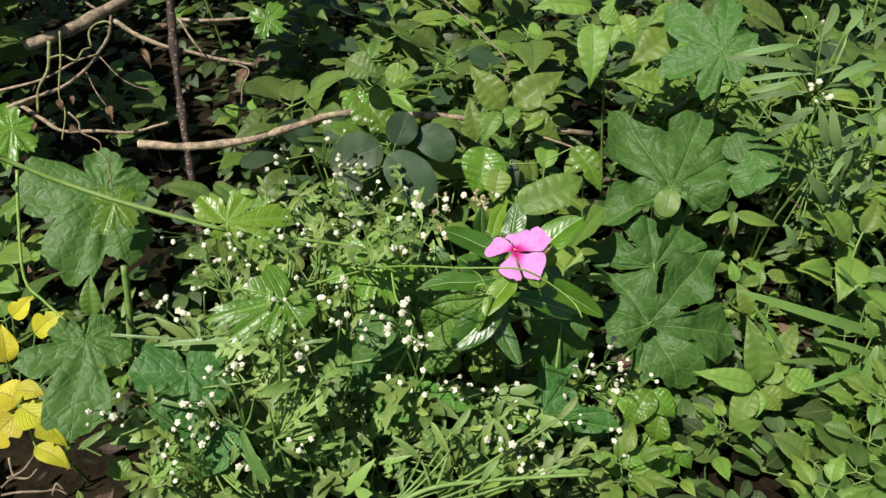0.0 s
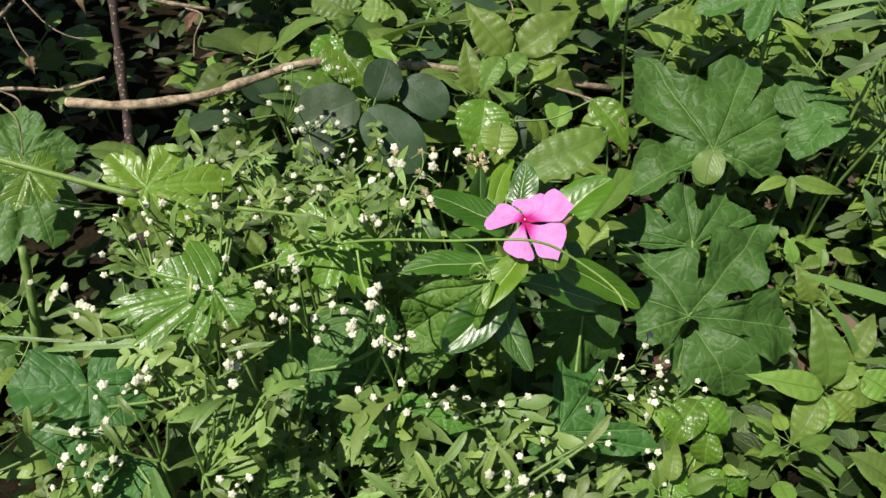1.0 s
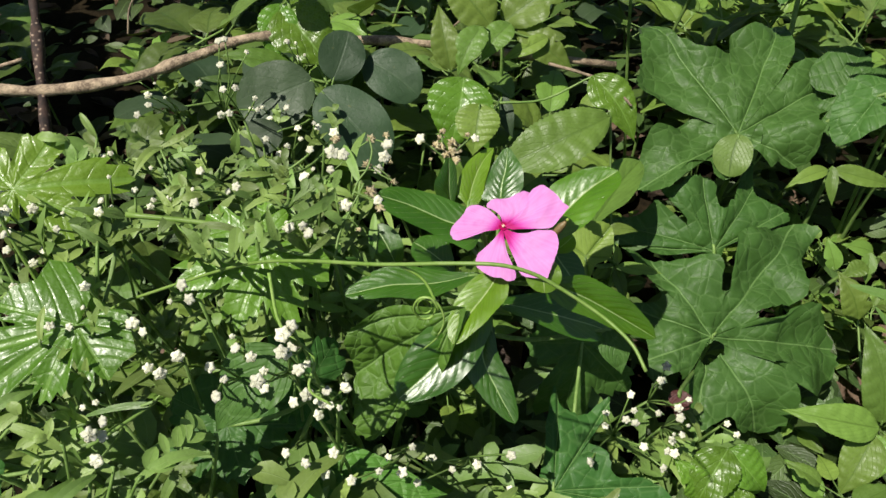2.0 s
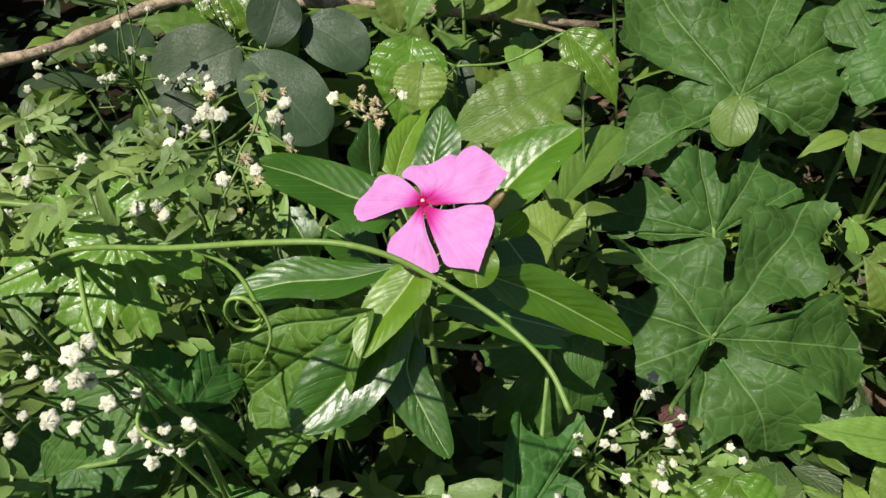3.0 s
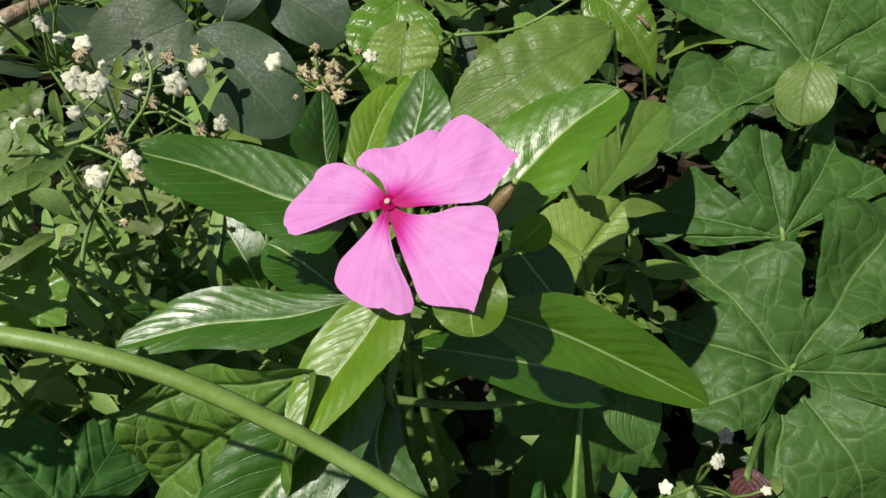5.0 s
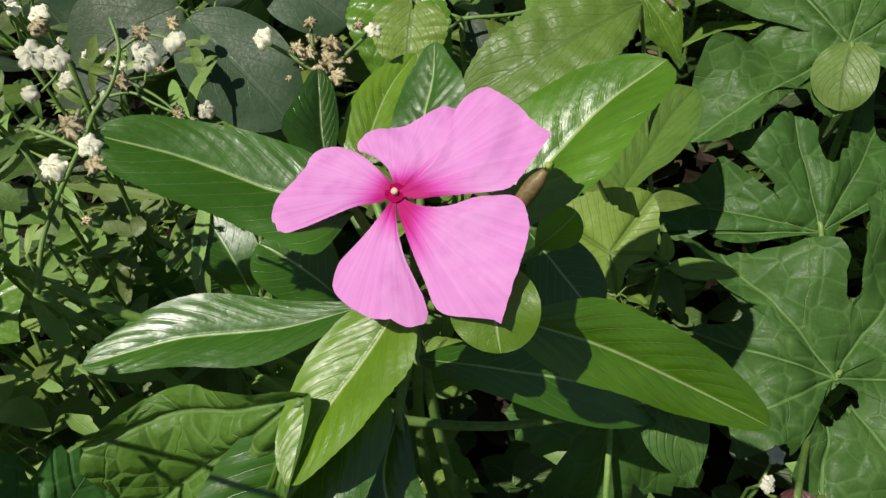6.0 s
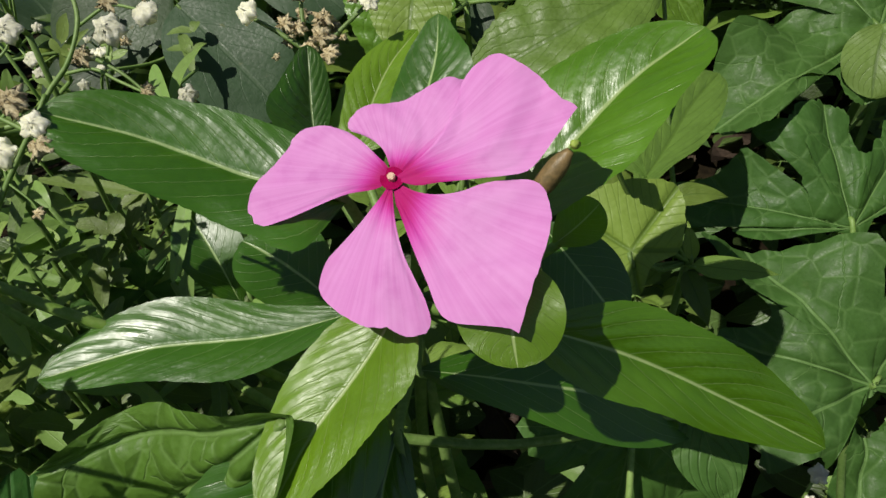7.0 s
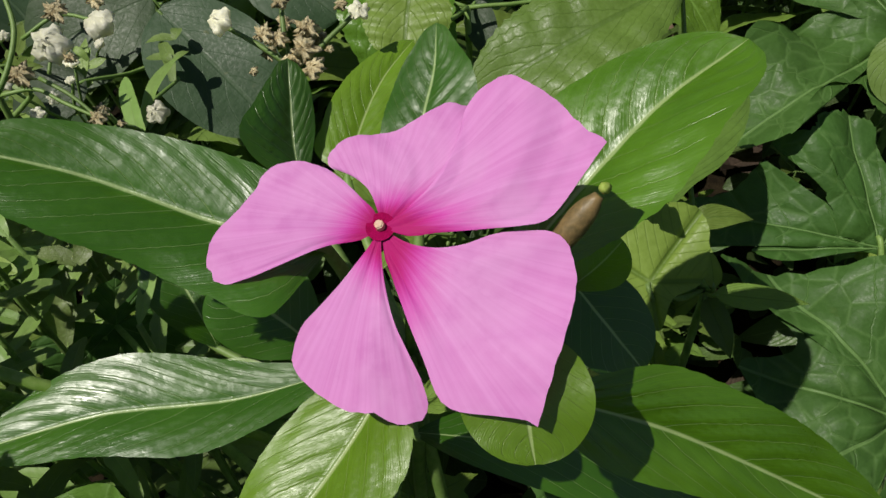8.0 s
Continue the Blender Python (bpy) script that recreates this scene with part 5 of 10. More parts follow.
tubes("side_stem", p, VINE_STEM, [([(-0.0900, 0.3450, 0.3050), (-0.0600, 0.3450, 0.3000), (-0.0290, 0.3430, 0.2940), (-0.0020, 0.3400, 0.2770), (0.0200, 0.3450, 0.2550), (0.0400, 0.3600, 0.2000)], 0.0011, 0.0009)])
tubes("side_stem", p, VINE_STEM, [([(-0.1180, 0.3831, 0.2477), (-0.1061, 0.3773, 0.2414), (-0.0967, 0.3706, 0.2340), (-0.0876, 0.3612, 0.2240), (-0.0770, 0.3536, 0.2157), (-0.0689, 0.3484, 0.2101), (-0.0688, 0.3433, 0.2048), (-0.0728, 0.3401, 0.2015), (-0.0665, 0.3367, 0.1978), (-0.0630, 0.3333, 0.1941), (-0.0651, 0.3275, 0.1881), (-0.0724, 0.3205, 0.1810)], 0.0011, 0.0008)])
tubes("tendril", p, VINE_STEM, [([(-0.0697, 0.3493, 0.2110), (-0.0545, 0.3440, 0.2051), (-0.0469, 0.3407, 0.2014), (-0.0446, 0.3386, 0.1991), (-0.0446, 0.3369, 0.1973)], 0.0005, 0.0003)])

p = thing("grey_leaved_weed", -0.039, 0.537, ground_height(-0.039, 0.537), "weed with rounded dull grey-green leaves", "weed")
leaf(p, GREY, (-0.0497, 0.5260, 0.2576), (-0.0944, 0.5110, 0.2431), 0.0419, (0.03, -0.73, 0.68), "round", bend=0.05, fold=0.14)
leaf(p, GREY, (-0.0423, 0.5110, 0.2590), (-0.0048, 0.4812, 0.2269), 0.0401, (0.17, -0.62, 0.77), "round", bend=0.05, fold=0.14)
leaf(p, GREY, (-0.0382, 0.5315, 0.2543), (-0.0279, 0.5526, 0.2761), 0.0288, (0.15, -0.74, 0.65), "round", bend=0.05, fold=0.14)
leaf(p, GREY, (-0.0190, 0.5497, 0.2582), (0.0146, 0.5336, 0.2405), 0.0330, (0.09, -0.65, 0.75), "round", bend=0.05, fold=0.14)
leaf(p, GREY, (-0.0641, 0.4875, 0.2477), (-0.0885, 0.4794, 0.2385), 0.0226, (-0.08, -0.64, 0.76), "round")
stems(p, STEM, [(-0.0427, 0.5251, 0.2434)], 0.0014, 0.0007)

p = thing("quilted_weed", -0.065, 0.591, ground_height(-0.065, 0.591), "weed with shiny quilted green leaves", "weed")
leaf(p, VINE, (-0.0744, 0.5828, 0.2809), (-0.0816, 0.5569, 0.2517), 0.0268, (0.06, -0.75, 0.66), "ovate")
leaf(p, VINE, (-0.0735, 0.5832, 0.2795), (-0.0383, 0.5522, 0.2450), 0.0416, (0.12, -0.68, 0.73), "ovate")
leaf(p, MID, (-0.0801, 0.5685, 0.3187), (-0.0501, 0.5572, 0.3063), 0.0267, (0.07, -0.66, 0.75), "ovate")
leaf(p, FRESH, (-0.0467, 0.5674, 0.3076), (-0.0190, 0.5640, 0.3040), 0.0186, (0.02, -0.66, 0.75), "ovate")
stems(p, STEM, [(-0.0687, 0.5795, 0.2847)], 0.0014, 0.0007)

p = thing("quilted_weed", 0.067, 0.518, ground_height(0.067, 0.518), "weed with shiny quilted green leaves behind the flower", "weed")
leaf(p, VINE, (0.0424, 0.5109, 0.2666), (0.0328, 0.4814, 0.2335), 0.0393, (-0.08, -0.73, 0.68), "ovate", bend=0.1)
leaf(p, FRESH, (0.0491, 0.4562, 0.2824), (0.0447, 0.4382, 0.2622), 0.0234, (-0.09, -0.73, 0.67), "ovate")
leaf(p, VINE, (0.1189, 0.5142, 0.2649), (0.1438, 0.4878, 0.2355), 0.0244, (-0.01, -0.75, 0.66), "ovate")
leaf(p, VINE, (0.0395, 0.5109, 0.2580), (0.0575, 0.4862, 0.2313), 0.0263, (0.08, -0.70, 0.71), "ovate")
leaf(p, GREY, (0.0662, 0.5176, 0.2492), (0.0726, 0.5000, 0.2305), 0.0113, (0.02, -0.72, 0.69), "ovate")
stems(p, STEM, [(0.0632, 0.5059, 0.2522)], 0.0014, 0.0007)

p = thing("broadleaf_seedling", 0.073, 0.577, ground_height(0.073, 0.577), "leafy seedling with fresh green pointed leaves", "weed", "seedlings")
leaf(p, FRESH, (0.0611, 0.5631, 0.2730), (0.0286, 0.5908, 0.3038), 0.0288, (0.03, -0.73, 0.69), "ovate", bend=0.1, fold=0.25, teeth=0.05)
leaf(p, FRESH, (0.0698, 0.5736, 0.2705), (0.1188, 0.5954, 0.2952), 0.0321, (-0.10, -0.65, 0.76), "ovate", bend=0.1, fold=0.25, teeth=0.05)
leaf(p, FRESH, (0.0728, 0.5536, 0.2792), (0.0540, 0.5376, 0.2612), 0.0174, (-0.12, -0.67, 0.73), "ovate", bend=0.1, fold=0.25, teeth=0.05)
leaf(p, FRESH, (0.0802, 0.5704, 0.2694), (0.1157, 0.5505, 0.2472), 0.0236, (0.04, -0.71, 0.70), "ovate", bend=0.1, fold=0.25, teeth=0.05)
leaf(p, FRESH, (0.0351, 0.5240, 0.2638), (0.0278, 0.5507, 0.2937), 0.0184, (-0.00, -0.75, 0.67), "ovate", bend=0.1, fold=0.25, teeth=0.05)
leaf(p, FRESH, (0.0538, 0.5389, 0.2849), (0.0389, 0.5190, 0.2624), 0.0176, (-0.11, -0.71, 0.70), "ovate", bend=0.1, fold=0.25, teeth=0.05)
leaf(p, FRESH, (0.0976, 0.5587, 0.2675), (0.0664, 0.5483, 0.2557), 0.0114, (-0.09, -0.62, 0.78), "ovate", bend=0.1, fold=0.25, teeth=0.05)
stems(p, STEM, [(0.0690, 0.5645, 0.2728)], 0.0014, 0.0007)

p = thing("broadleaf_seedling", 0.196, 0.645, ground_height(0.196, 0.645), "leafy seedling with fresh green pointed leaves", "weed", "seedlings")
leaf(p, FRESH, (0.1446, 0.6412, 0.3375), (0.0854, 0.6394, 0.3351), 0.0242, (-0.01, -0.70, 0.71), "ovate", bend=0.1, fold=0.22, teeth=0.05)
leaf(p, FRESH, (0.1528, 0.6402, 0.3352), (0.1732, 0.6302, 0.3242), 0.0176, (-0.03, -0.77, 0.64), "ovate", bend=0.1, fold=0.22, teeth=0.05)
leaf(p, FRESH, (0.1443, 0.6289, 0.3262), (0.1420, 0.5875, 0.2797), 0.0295, (-0.16, -0.73, 0.66), "ovate", bend=0.1, fold=0.22, teeth=0.05)
leaf(p, FRESH, (0.1663, 0.6327, 0.3264), (0.1595, 0.6114, 0.3024), 0.0155, (-0.18, -0.71, 0.68), "ovate", bend=0.1, fold=0.22, teeth=0.05)
leaf(p, FRESH, (0.2237, 0.6359, 0.3198), (0.1807, 0.6107, 0.2913), 0.0341, (-0.15, -0.62, 0.77), "ovate", bend=0.1, fold=0.22, teeth=0.05)
leaf(p, FRESH, (0.2180, 0.5915, 0.2822), (0.1711, 0.5947, 0.2855), 0.0244, (0.01, -0.66, 0.75), "ovate", bend=0.1, fold=0.22, teeth=0.05)
leaf(p, FRESH, (0.2269, 0.6458, 0.3377), (0.1953, 0.6315, 0.3215), 0.0168, (-0.11, -0.63, 0.77), "ovate", bend=0.1, fold=0.22, teeth=0.05)
leaf(p, FRESH, (0.1748, 0.6389, 0.3304), (0.1857, 0.6211, 0.3104), 0.0172, (-0.14, -0.77, 0.62), "ovate", bend=0.1, fold=0.22, teeth=0.05)
leaf(p, FRESH, (0.1959, 0.6013, 0.2916), (0.2120, 0.5835, 0.2717), 0.0142, (-0.10, -0.78, 0.62), "ovate", bend=0.1, fold=0.22, teeth=0.05)
leaf(p, FRESH, (0.1530, 0.6118, 0.3033), (0.1689, 0.6260, 0.3194), 0.0150, (-0.16, -0.66, 0.74), "ovate", bend=0.1, fold=0.22, teeth=0.05)
stems(p, STEM, [(0.1622, 0.6405, 0.3269), (0.2221, 0.6256, 0.3085)], 0.0014, 0.0007)

p = thing("broadleaf_seedling", 0.125, 0.420, ground_height(0.125, 0.420), "leafy seedling with toothed light green leaves", "weed", "seedlings")
leaf(p, FRESH, (0.1147, 0.4464, 0.2800), (0.0613, 0.4304, 0.2617), 0.0291, (-0.11, -0.57, 0.82), "elliptic", teeth=0.1)
blade(p, FRESH, [(0.103, 0.405, 0.243), (0.1144, 0.4221, 0.2433), (0.1257, 0.44, 0.2445), (0.1385, 0.456, 0.245)], [3.3, 8.3, 11.0, 10.7, 9.0], [2.6, 4.5, 8.3, 9.2, 6.6], (0.17, -0.16, 0.97), 0.14, veins=7)
cut_leaf(p, FRESH, (0.0985, 0.388, 0.238), (0.0009, -0.008, -0.0059), (-0.1, -0.6, 0.8), [(252, 0.0142), (279, 0.0076), (323, 0.0082), (360, 0.0109), (44, 0.0062), (82, 0.0117), (123, 0.0173), (142, 0.0193), (185, 0.0171), (215, 0.0174), (233, 0.0186)], [360, 82, 134, 226], droop=0.05, rough=0.02)
leaf(p, FRESH, (0.1197, 0.4004, 0.2187), (0.1437, 0.3980, 0.2151), 0.0069, (0.08, -0.51, 0.85), "ovate", fold=0.34, wave=0.05)
leaf(p, FRESH, (0.1199, 0.4018, 0.2193), (0.1194, 0.4094, 0.2273), 0.0042, (-0.14, -0.72, 0.68), "ovate", fold=0.34, wave=0.05)
leaf(p, MID, (0.1207, 0.4064, 0.2104), (0.1262, 0.3949, 0.1980), 0.0073, (-0.04, -0.74, 0.67), "ovate", fold=0.34, wave=0.05)
leaf(p, FRESH, (0.0923, 0.3952, 0.2647), (0.1005, 0.3898, 0.2587), 0.0061, (0.08, -0.69, 0.72), "ovate", fold=0.34, wave=0.05)
leaf(p, FRESH, (0.1127, 0.4096, 0.2354), (0.1293, 0.4095, 0.2345), 0.0064, (0.04, -0.53, 0.84), "ovate", fold=0.34, wave=0.05)
leaf(p, FRESH, (0.0782, 0.3897, 0.2451), (0.0866, 0.3809, 0.2356), 0.0075, (0.11, -0.68, 0.72), "ovate", fold=0.34, wave=0.05)
stems(p, STEM, [(0.1208, 0.4079, 0.2124)], 0.0014, 0.0007)

p = thing("broadleaf_seedling", 0.281, 0.475, ground_height(0.281, 0.475), "leafy seedling with small pale buds between narrow leaves", "weed", "seedlings")
leaf(p, FRESH, (0.2529, 0.4679, 0.2282), (0.2276, 0.4608, 0.2200), 0.0089, (-0.14, -0.49, 0.86), "ovate", fold=0.34, wave=0.05)
leaf(p, FRESH, (0.2610, 0.4739, 0.2234), (0.2995, 0.4666, 0.2156), 0.0118, (0.05, -0.61, 0.79), "ovate", fold=0.34, wave=0.05)
leaf(p, FRESH, (0.2573, 0.4712, 0.2281), (0.2570, 0.4556, 0.2105), 0.0074, (-0.29, -0.71, 0.64), "ovate", fold=0.34, wave=0.05)
leaf(p, FRESH, (0.2891, 0.4405, 0.1839), (0.3193, 0.4362, 0.1793), 0.0120, (0.05, -0.55, 0.83), "ovate", fold=0.34, wave=0.05)
leaf(p, FRESH, (0.2907, 0.4484, 0.1798), (0.2706, 0.4518, 0.1834), 0.0103, (0.05, -0.57, 0.82), "ovate", fold=0.34, wave=0.05)
leaf(p, FRESH, (0.2824, 0.4383, 0.1791), (0.2676, 0.4333, 0.1734), 0.0111, (-0.19, -0.43, 0.88), "ovate", fold=0.34, wave=0.05)
leaf(p, FRESH, (0.2868, 0.4462, 0.1818), (0.2844, 0.4329, 0.1669), 0.0090, (-0.34, -0.67, 0.65), "ovate", fold=0.34, wave=0.05)
leaf(p, FRESH, (0.2599, 0.4321, 0.1816), (0.2548, 0.4451, 0.1962), 0.0104, (-0.20, -0.76, 0.61), "ovate", fold=0.34, wave=0.05)
stems(p, STEM, [(0.2592, 0.4740, 0.2245), (0.2941, 0.4521, 0.1728)], 0.0014, 0.0007)

p = thing("broadleaf_seedling", 0.268, 0.363, ground_height(0.268, 0.363), "leafy seedling with whorled pointed leaves", "weed", "seedlings")
leaf(p, FRESH, (0.2546, 0.3415, 0.1558), (0.2037, 0.3487, 0.1635), 0.0192, (0.07, -0.47, 0.88), "ovate", bend=0.1, fold=0.25, teeth=0.05)
leaf(p, FRESH, (0.2581, 0.3451, 0.1555), (0.2479, 0.3806, 0.1953), 0.0233, (-0.23, -0.75, 0.62), "ovate", bend=0.1, fold=0.25, teeth=0.05)
leaf(p, FRESH, (0.2618, 0.3428, 0.1483), (0.2778, 0.3313, 0.1355), 0.0225, (0.05, -0.71, 0.70), "ovate", bend=0.1, fold=0.25, teeth=0.05)
leaf(p, FRESH, (0.2657, 0.3480, 0.1489), (0.2978, 0.3419, 0.1423), 0.0204, (0.09, -0.49, 0.87), "ovate", bend=0.1, fold=0.25, teeth=0.05)
leaf(p, FRESH, (0.2539, 0.3412, 0.1504), (0.2350, 0.3195, 0.1259), 0.0210, (-0.40, -0.51, 0.76), "ovate", bend=0.1, fold=0.25, teeth=0.05)
leaf(p, FRESH, (0.2572, 0.3426, 0.1485), (0.2528, 0.3245, 0.1281), 0.0158, (-0.36, -0.66, 0.66), "ovate", bend=0.1, fold=0.25, teeth=0.05)
leaf(p, FRESH, (0.2630, 0.3489, 0.1514), (0.2880, 0.3595, 0.1635), 0.0165, (-0.27, -0.38, 0.89), "ovate", bend=0.1, fold=0.25, teeth=0.05)
leaf(p, FRESH, (0.2678, 0.4057, 0.1670), (0.2556, 0.4249, 0.1885), 0.0174, (-0.13, -0.78, 0.62), "ovate", bend=0.1, fold=0.25, teeth=0.05)
leaf(p, FRESH, (0.2844, 0.3546, 0.1552), (0.3074, 0.3424, 0.1417), 0.0232, (0.08, -0.67, 0.74), "ovate", bend=0.1, fold=0.25, teeth=0.05)
leaf(p, FRESH, (0.2754, 0.3610, 0.1616), (0.2936, 0.3823, 0.1857), 0.0175, (-0.40, -0.51, 0.76), "ovate", bend=0.1, fold=0.25, teeth=0.05)
stems(p, STEM, [(0.2640, 0.3509, 0.1428)], 0.0014, 0.0007)

p = thing("broadleaf_seedling", 0.344, 0.359, ground_height(0.344, 0.359), "leafy seedling with broad light leaves at the grass", "weed", "seedlings")
leaf(p, FRESH, (0.3324, 0.3299, 0.1286), (0.3072, 0.3253, 0.1233), 0.0126, (-0.14, -0.32, 0.94), "ovate", fold=0.34, wave=0.05)
leaf(p, FRESH, (0.3554, 0.3147, 0.1117), (0.3303, 0.3025, 0.0978), 0.0196, (-0.34, -0.31, 0.89), "ovate", fold=0.34, wave=0.05)
leaf(p, FRESH, (0.3623, 0.3116, 0.1083), (0.3441, 0.2964, 0.0911), 0.0190, (-0.45, -0.38, 0.81), "ovate", fold=0.34, wave=0.05)
leaf(p, FRESH, (0.3526, 0.3726, 0.1766), (0.3480, 0.3847, 0.1902), 0.0119, (-0.29, -0.76, 0.58), "ovate", fold=0.34, wave=0.05)
leaf(p, FRESH, (0.3344, 0.3604, 0.1628), (0.3069, 0.3725, 0.1763), 0.0189, (0.07, -0.66, 0.75), "ovate", fold=0.34, wave=0.05)
leaf(p, FRESH, (0.3437, 0.3421, 0.1423), (0.3209, 0.3360, 0.1353), 0.0138, (-0.20, -0.32, 0.93), "ovate", fold=0.34, wave=0.05)
leaf(p, FRESH, (0.3162, 0.3451, 0.1456), (0.3436, 0.3543, 0.1560), 0.0171, (-0.23, -0.34, 0.91), "ovate", fold=0.34, wave=0.05)
leaf(p, FRESH, (0.3119, 0.3177, 0.1148), (0.2889, 0.3299, 0.1283), 0.0151, (0.10, -0.65, 0.76), "ovate", fold=0.34, wave=0.05)
leaf(p, FRESH, (0.3479, 0.3908, 0.1970), (0.3617, 0.3817, 0.1869), 0.0110, (-0.02, -0.76, 0.65), "ovate", fold=0.34, wave=0.05)
stems(p, STEM, [(0.3396, 0.3468, 0.1311)], 0.0014, 0.0007)

p = thing("limp_seedling", 0.165, 0.310, ground_height(0.165, 0.310), "seedling with limp yellow-green crumpled leaves", "weed", "seedlings")
leaf(p, VINE, (0.1578, 0.3116, 0.1892), (0.1414, 0.2924, 0.1675), 0.0214, (-0.34, -0.56, 0.75), "ovate", bend=0.15, wave=0.08)
leaf(p, VINE, (0.1588, 0.3138, 0.1863), (0.1756, 0.2999, 0.1709), 0.0196, (0.09, -0.69, 0.72), "ovate", bend=0.15, wave=0.08)
leaf(p, VINE, (0.1496, 0.2839, 0.1586), (0.1332, 0.2729, 0.1462), 0.0250, (-0.33, -0.45, 0.83), "ovate", bend=0.15, wave=0.08)
leaf(p, VINE, (0.1624, 0.2894, 0.1425), (0.1837, 0.2781, 0.1299), 0.0246, (0.16, -0.58, 0.80), "ovate", bend=0.15, wave=0.08)
leaf(p, VINE, (0.1538, 0.2758, 0.1493), (0.1498, 0.2593, 0.1308), 0.0221, (-0.28, -0.69, 0.67), "ovate", bend=0.15, wave=0.08)
leaf(p, VINE, (0.1635, 0.2894, 0.1576), (0.1675, 0.3061, 0.1763), 0.0182, (-0.29, -0.68, 0.67), "ovate", bend=0.15, wave=0.08)
leaf(p, VINE, (0.1852, 0.2948, 0.1417), (0.1939, 0.2834, 0.1290), 0.0163, (0.01, -0.74, 0.67), "ovate", bend=0.15, wave=0.08)
leaf(p, VINE, (0.1454, 0.2978, 0.1739), (0.1329, 0.3087, 0.1861), 0.0153, (0.10, -0.69, 0.72), "ovate", bend=0.15, wave=0.08)
stems(p, STEM, [(0.1611, 0.2984, 0.1586)], 0.0014, 0.0007)

p = thing("narrow_leaved_weed", 0.324, 0.522, ground_height(0.324, 0.522), "weed with narrow grey-green leaves and small white flowers", "weed")
leaf(p, NARROW, (0.2903, 0.4954, 0.3494), (0.2258, 0.5153, 0.3489), 0.0071, (-0.21, -0.66, 0.73), "strap", bend=0.1, fold=0.25, wave=0.06)
leaf(p, NARROW, (0.2777, 0.5082, 0.3638), (0.2328, 0.5157, 0.3494), 0.0062, (-0.33, -0.63, 0.71), "strap", bend=0.1, fold=0.25, wave=0.06)
leaf(p, NARROW, (0.2826, 0.4934, 0.3472), (0.2428, 0.5032, 0.3353), 0.0049, (-0.36, -0.60, 0.72), "strap", bend=0.1, fold=0.25, wave=0.06)
leaf(p, NARROW, (0.2769, 0.4896, 0.3428), (0.2448, 0.4966, 0.3279), 0.0053, (-0.44, -0.58, 0.68), "strap", bend=0.1, fold=0.25, wave=0.06)
leaf(p, NARROW, (0.2827, 0.4832, 0.3357), (0.2439, 0.4923, 0.3232), 0.0053, (-0.37, -0.58, 0.72), "strap", bend=0.1, fold=0.25, wave=0.06)
leaf(p, NARROW, (0.2709, 0.5076, 0.3630), (0.2983, 0.5085, 0.3416), 0.0077, (0.33, -0.86, 0.39), "strap", bend=0.1, fold=0.25, wave=0.06)
leaf(p, NARROW, (0.2904, 0.4934, 0.3473), (0.2686, 0.5058, 0.3385), 0.0046, (-0.55, -0.50, 0.66), "strap", bend=0.1, fold=0.25, wave=0.06)
leaf(p, NARROW, (0.2866, 0.4844, 0.3371), (0.2707, 0.4939, 0.3251), 0.0042, (-0.69, -0.45, 0.56), "strap", bend=0.1, fold=0.25, wave=0.06)
leaf(p, NARROW, (0.3058, 0.4893, 0.3427), (0.3499, 0.5127, 0.3467), 0.0087, (0.13, -0.39, 0.91), "strap", bend=0.1, fold=0.25, wave=0.06)
leaf(p, NARROW, (0.3030, 0.4870, 0.3401), (0.3312, 0.5019, 0.3344), 0.0051, (0.37, -0.36, 0.86), "strap", bend=0.1, fold=0.25, wave=0.06)
leaf(p, NARROW, (0.3030, 0.4842, 0.3370), (0.3302, 0.4977, 0.3297), 0.0046, (0.41, -0.39, 0.83), "strap", bend=0.1, fold=0.25, wave=0.06)
leaf(p, NARROW, (0.2962, 0.4935, 0.3473), (0.3221, 0.5111, 0.3447), 0.0041, (0.29, -0.29, 0.91), "strap", bend=0.1, fold=0.25, wave=0.06)
leaf(p, NARROW, (0.2942, 0.4922, 0.3458), (0.3102, 0.5151, 0.3491), 0.0041, (-0.01, -0.13, 0.99), "strap", bend=0.1, fold=0.25, wave=0.06)
leaf(p, NARROW, (0.3059, 0.4767, 0.3286), (0.3201, 0.4660, 0.2940), 0.0081, (-0.17, -0.96, 0.23), "strap", bend=0.1, fold=0.25, wave=0.06)
leaf(p, NARROW, (0.2963, 0.4767, 0.3285), (0.3096, 0.4675, 0.2958), 0.0073, (-0.15, -0.97, 0.21), "strap", bend=0.1, fold=0.25, wave=0.06)
leaf(p, NARROW, (0.2924, 0.4755, 0.3271), (0.2826, 0.4847, 0.3148), 0.0060, (-0.84, -0.34, 0.42), "strap", bend=0.1, fold=0.25, wave=0.06)
leaf(p, NARROW, (0.2905, 0.4742, 0.3256), (0.2708, 0.4768, 0.3059), 0.0060, (-0.62, -0.58, 0.54), "strap", bend=0.1, fold=0.25, wave=0.06)
leaf(p, NARROW, (0.2790, 0.4677, 0.3183), (0.2609, 0.4728, 0.3014), 0.0053, (-0.65, -0.53, 0.54), "strap", bend=0.1, fold=0.25, wave=0.06)
leaf(p, NARROW, (0.3216, 0.4543, 0.3035), (0.3183, 0.4506, 0.2768), 0.0061, (-0.58, -0.79, 0.18), "strap", bend=0.1, fold=0.25, wave=0.06)
leaf(p, NARROW, (0.3043, 0.4420, 0.2897), (0.3197, 0.4451, 0.2706), 0.0077, (0.42, -0.89, 0.20), "strap", bend=0.1, fold=0.25, wave=0.06)
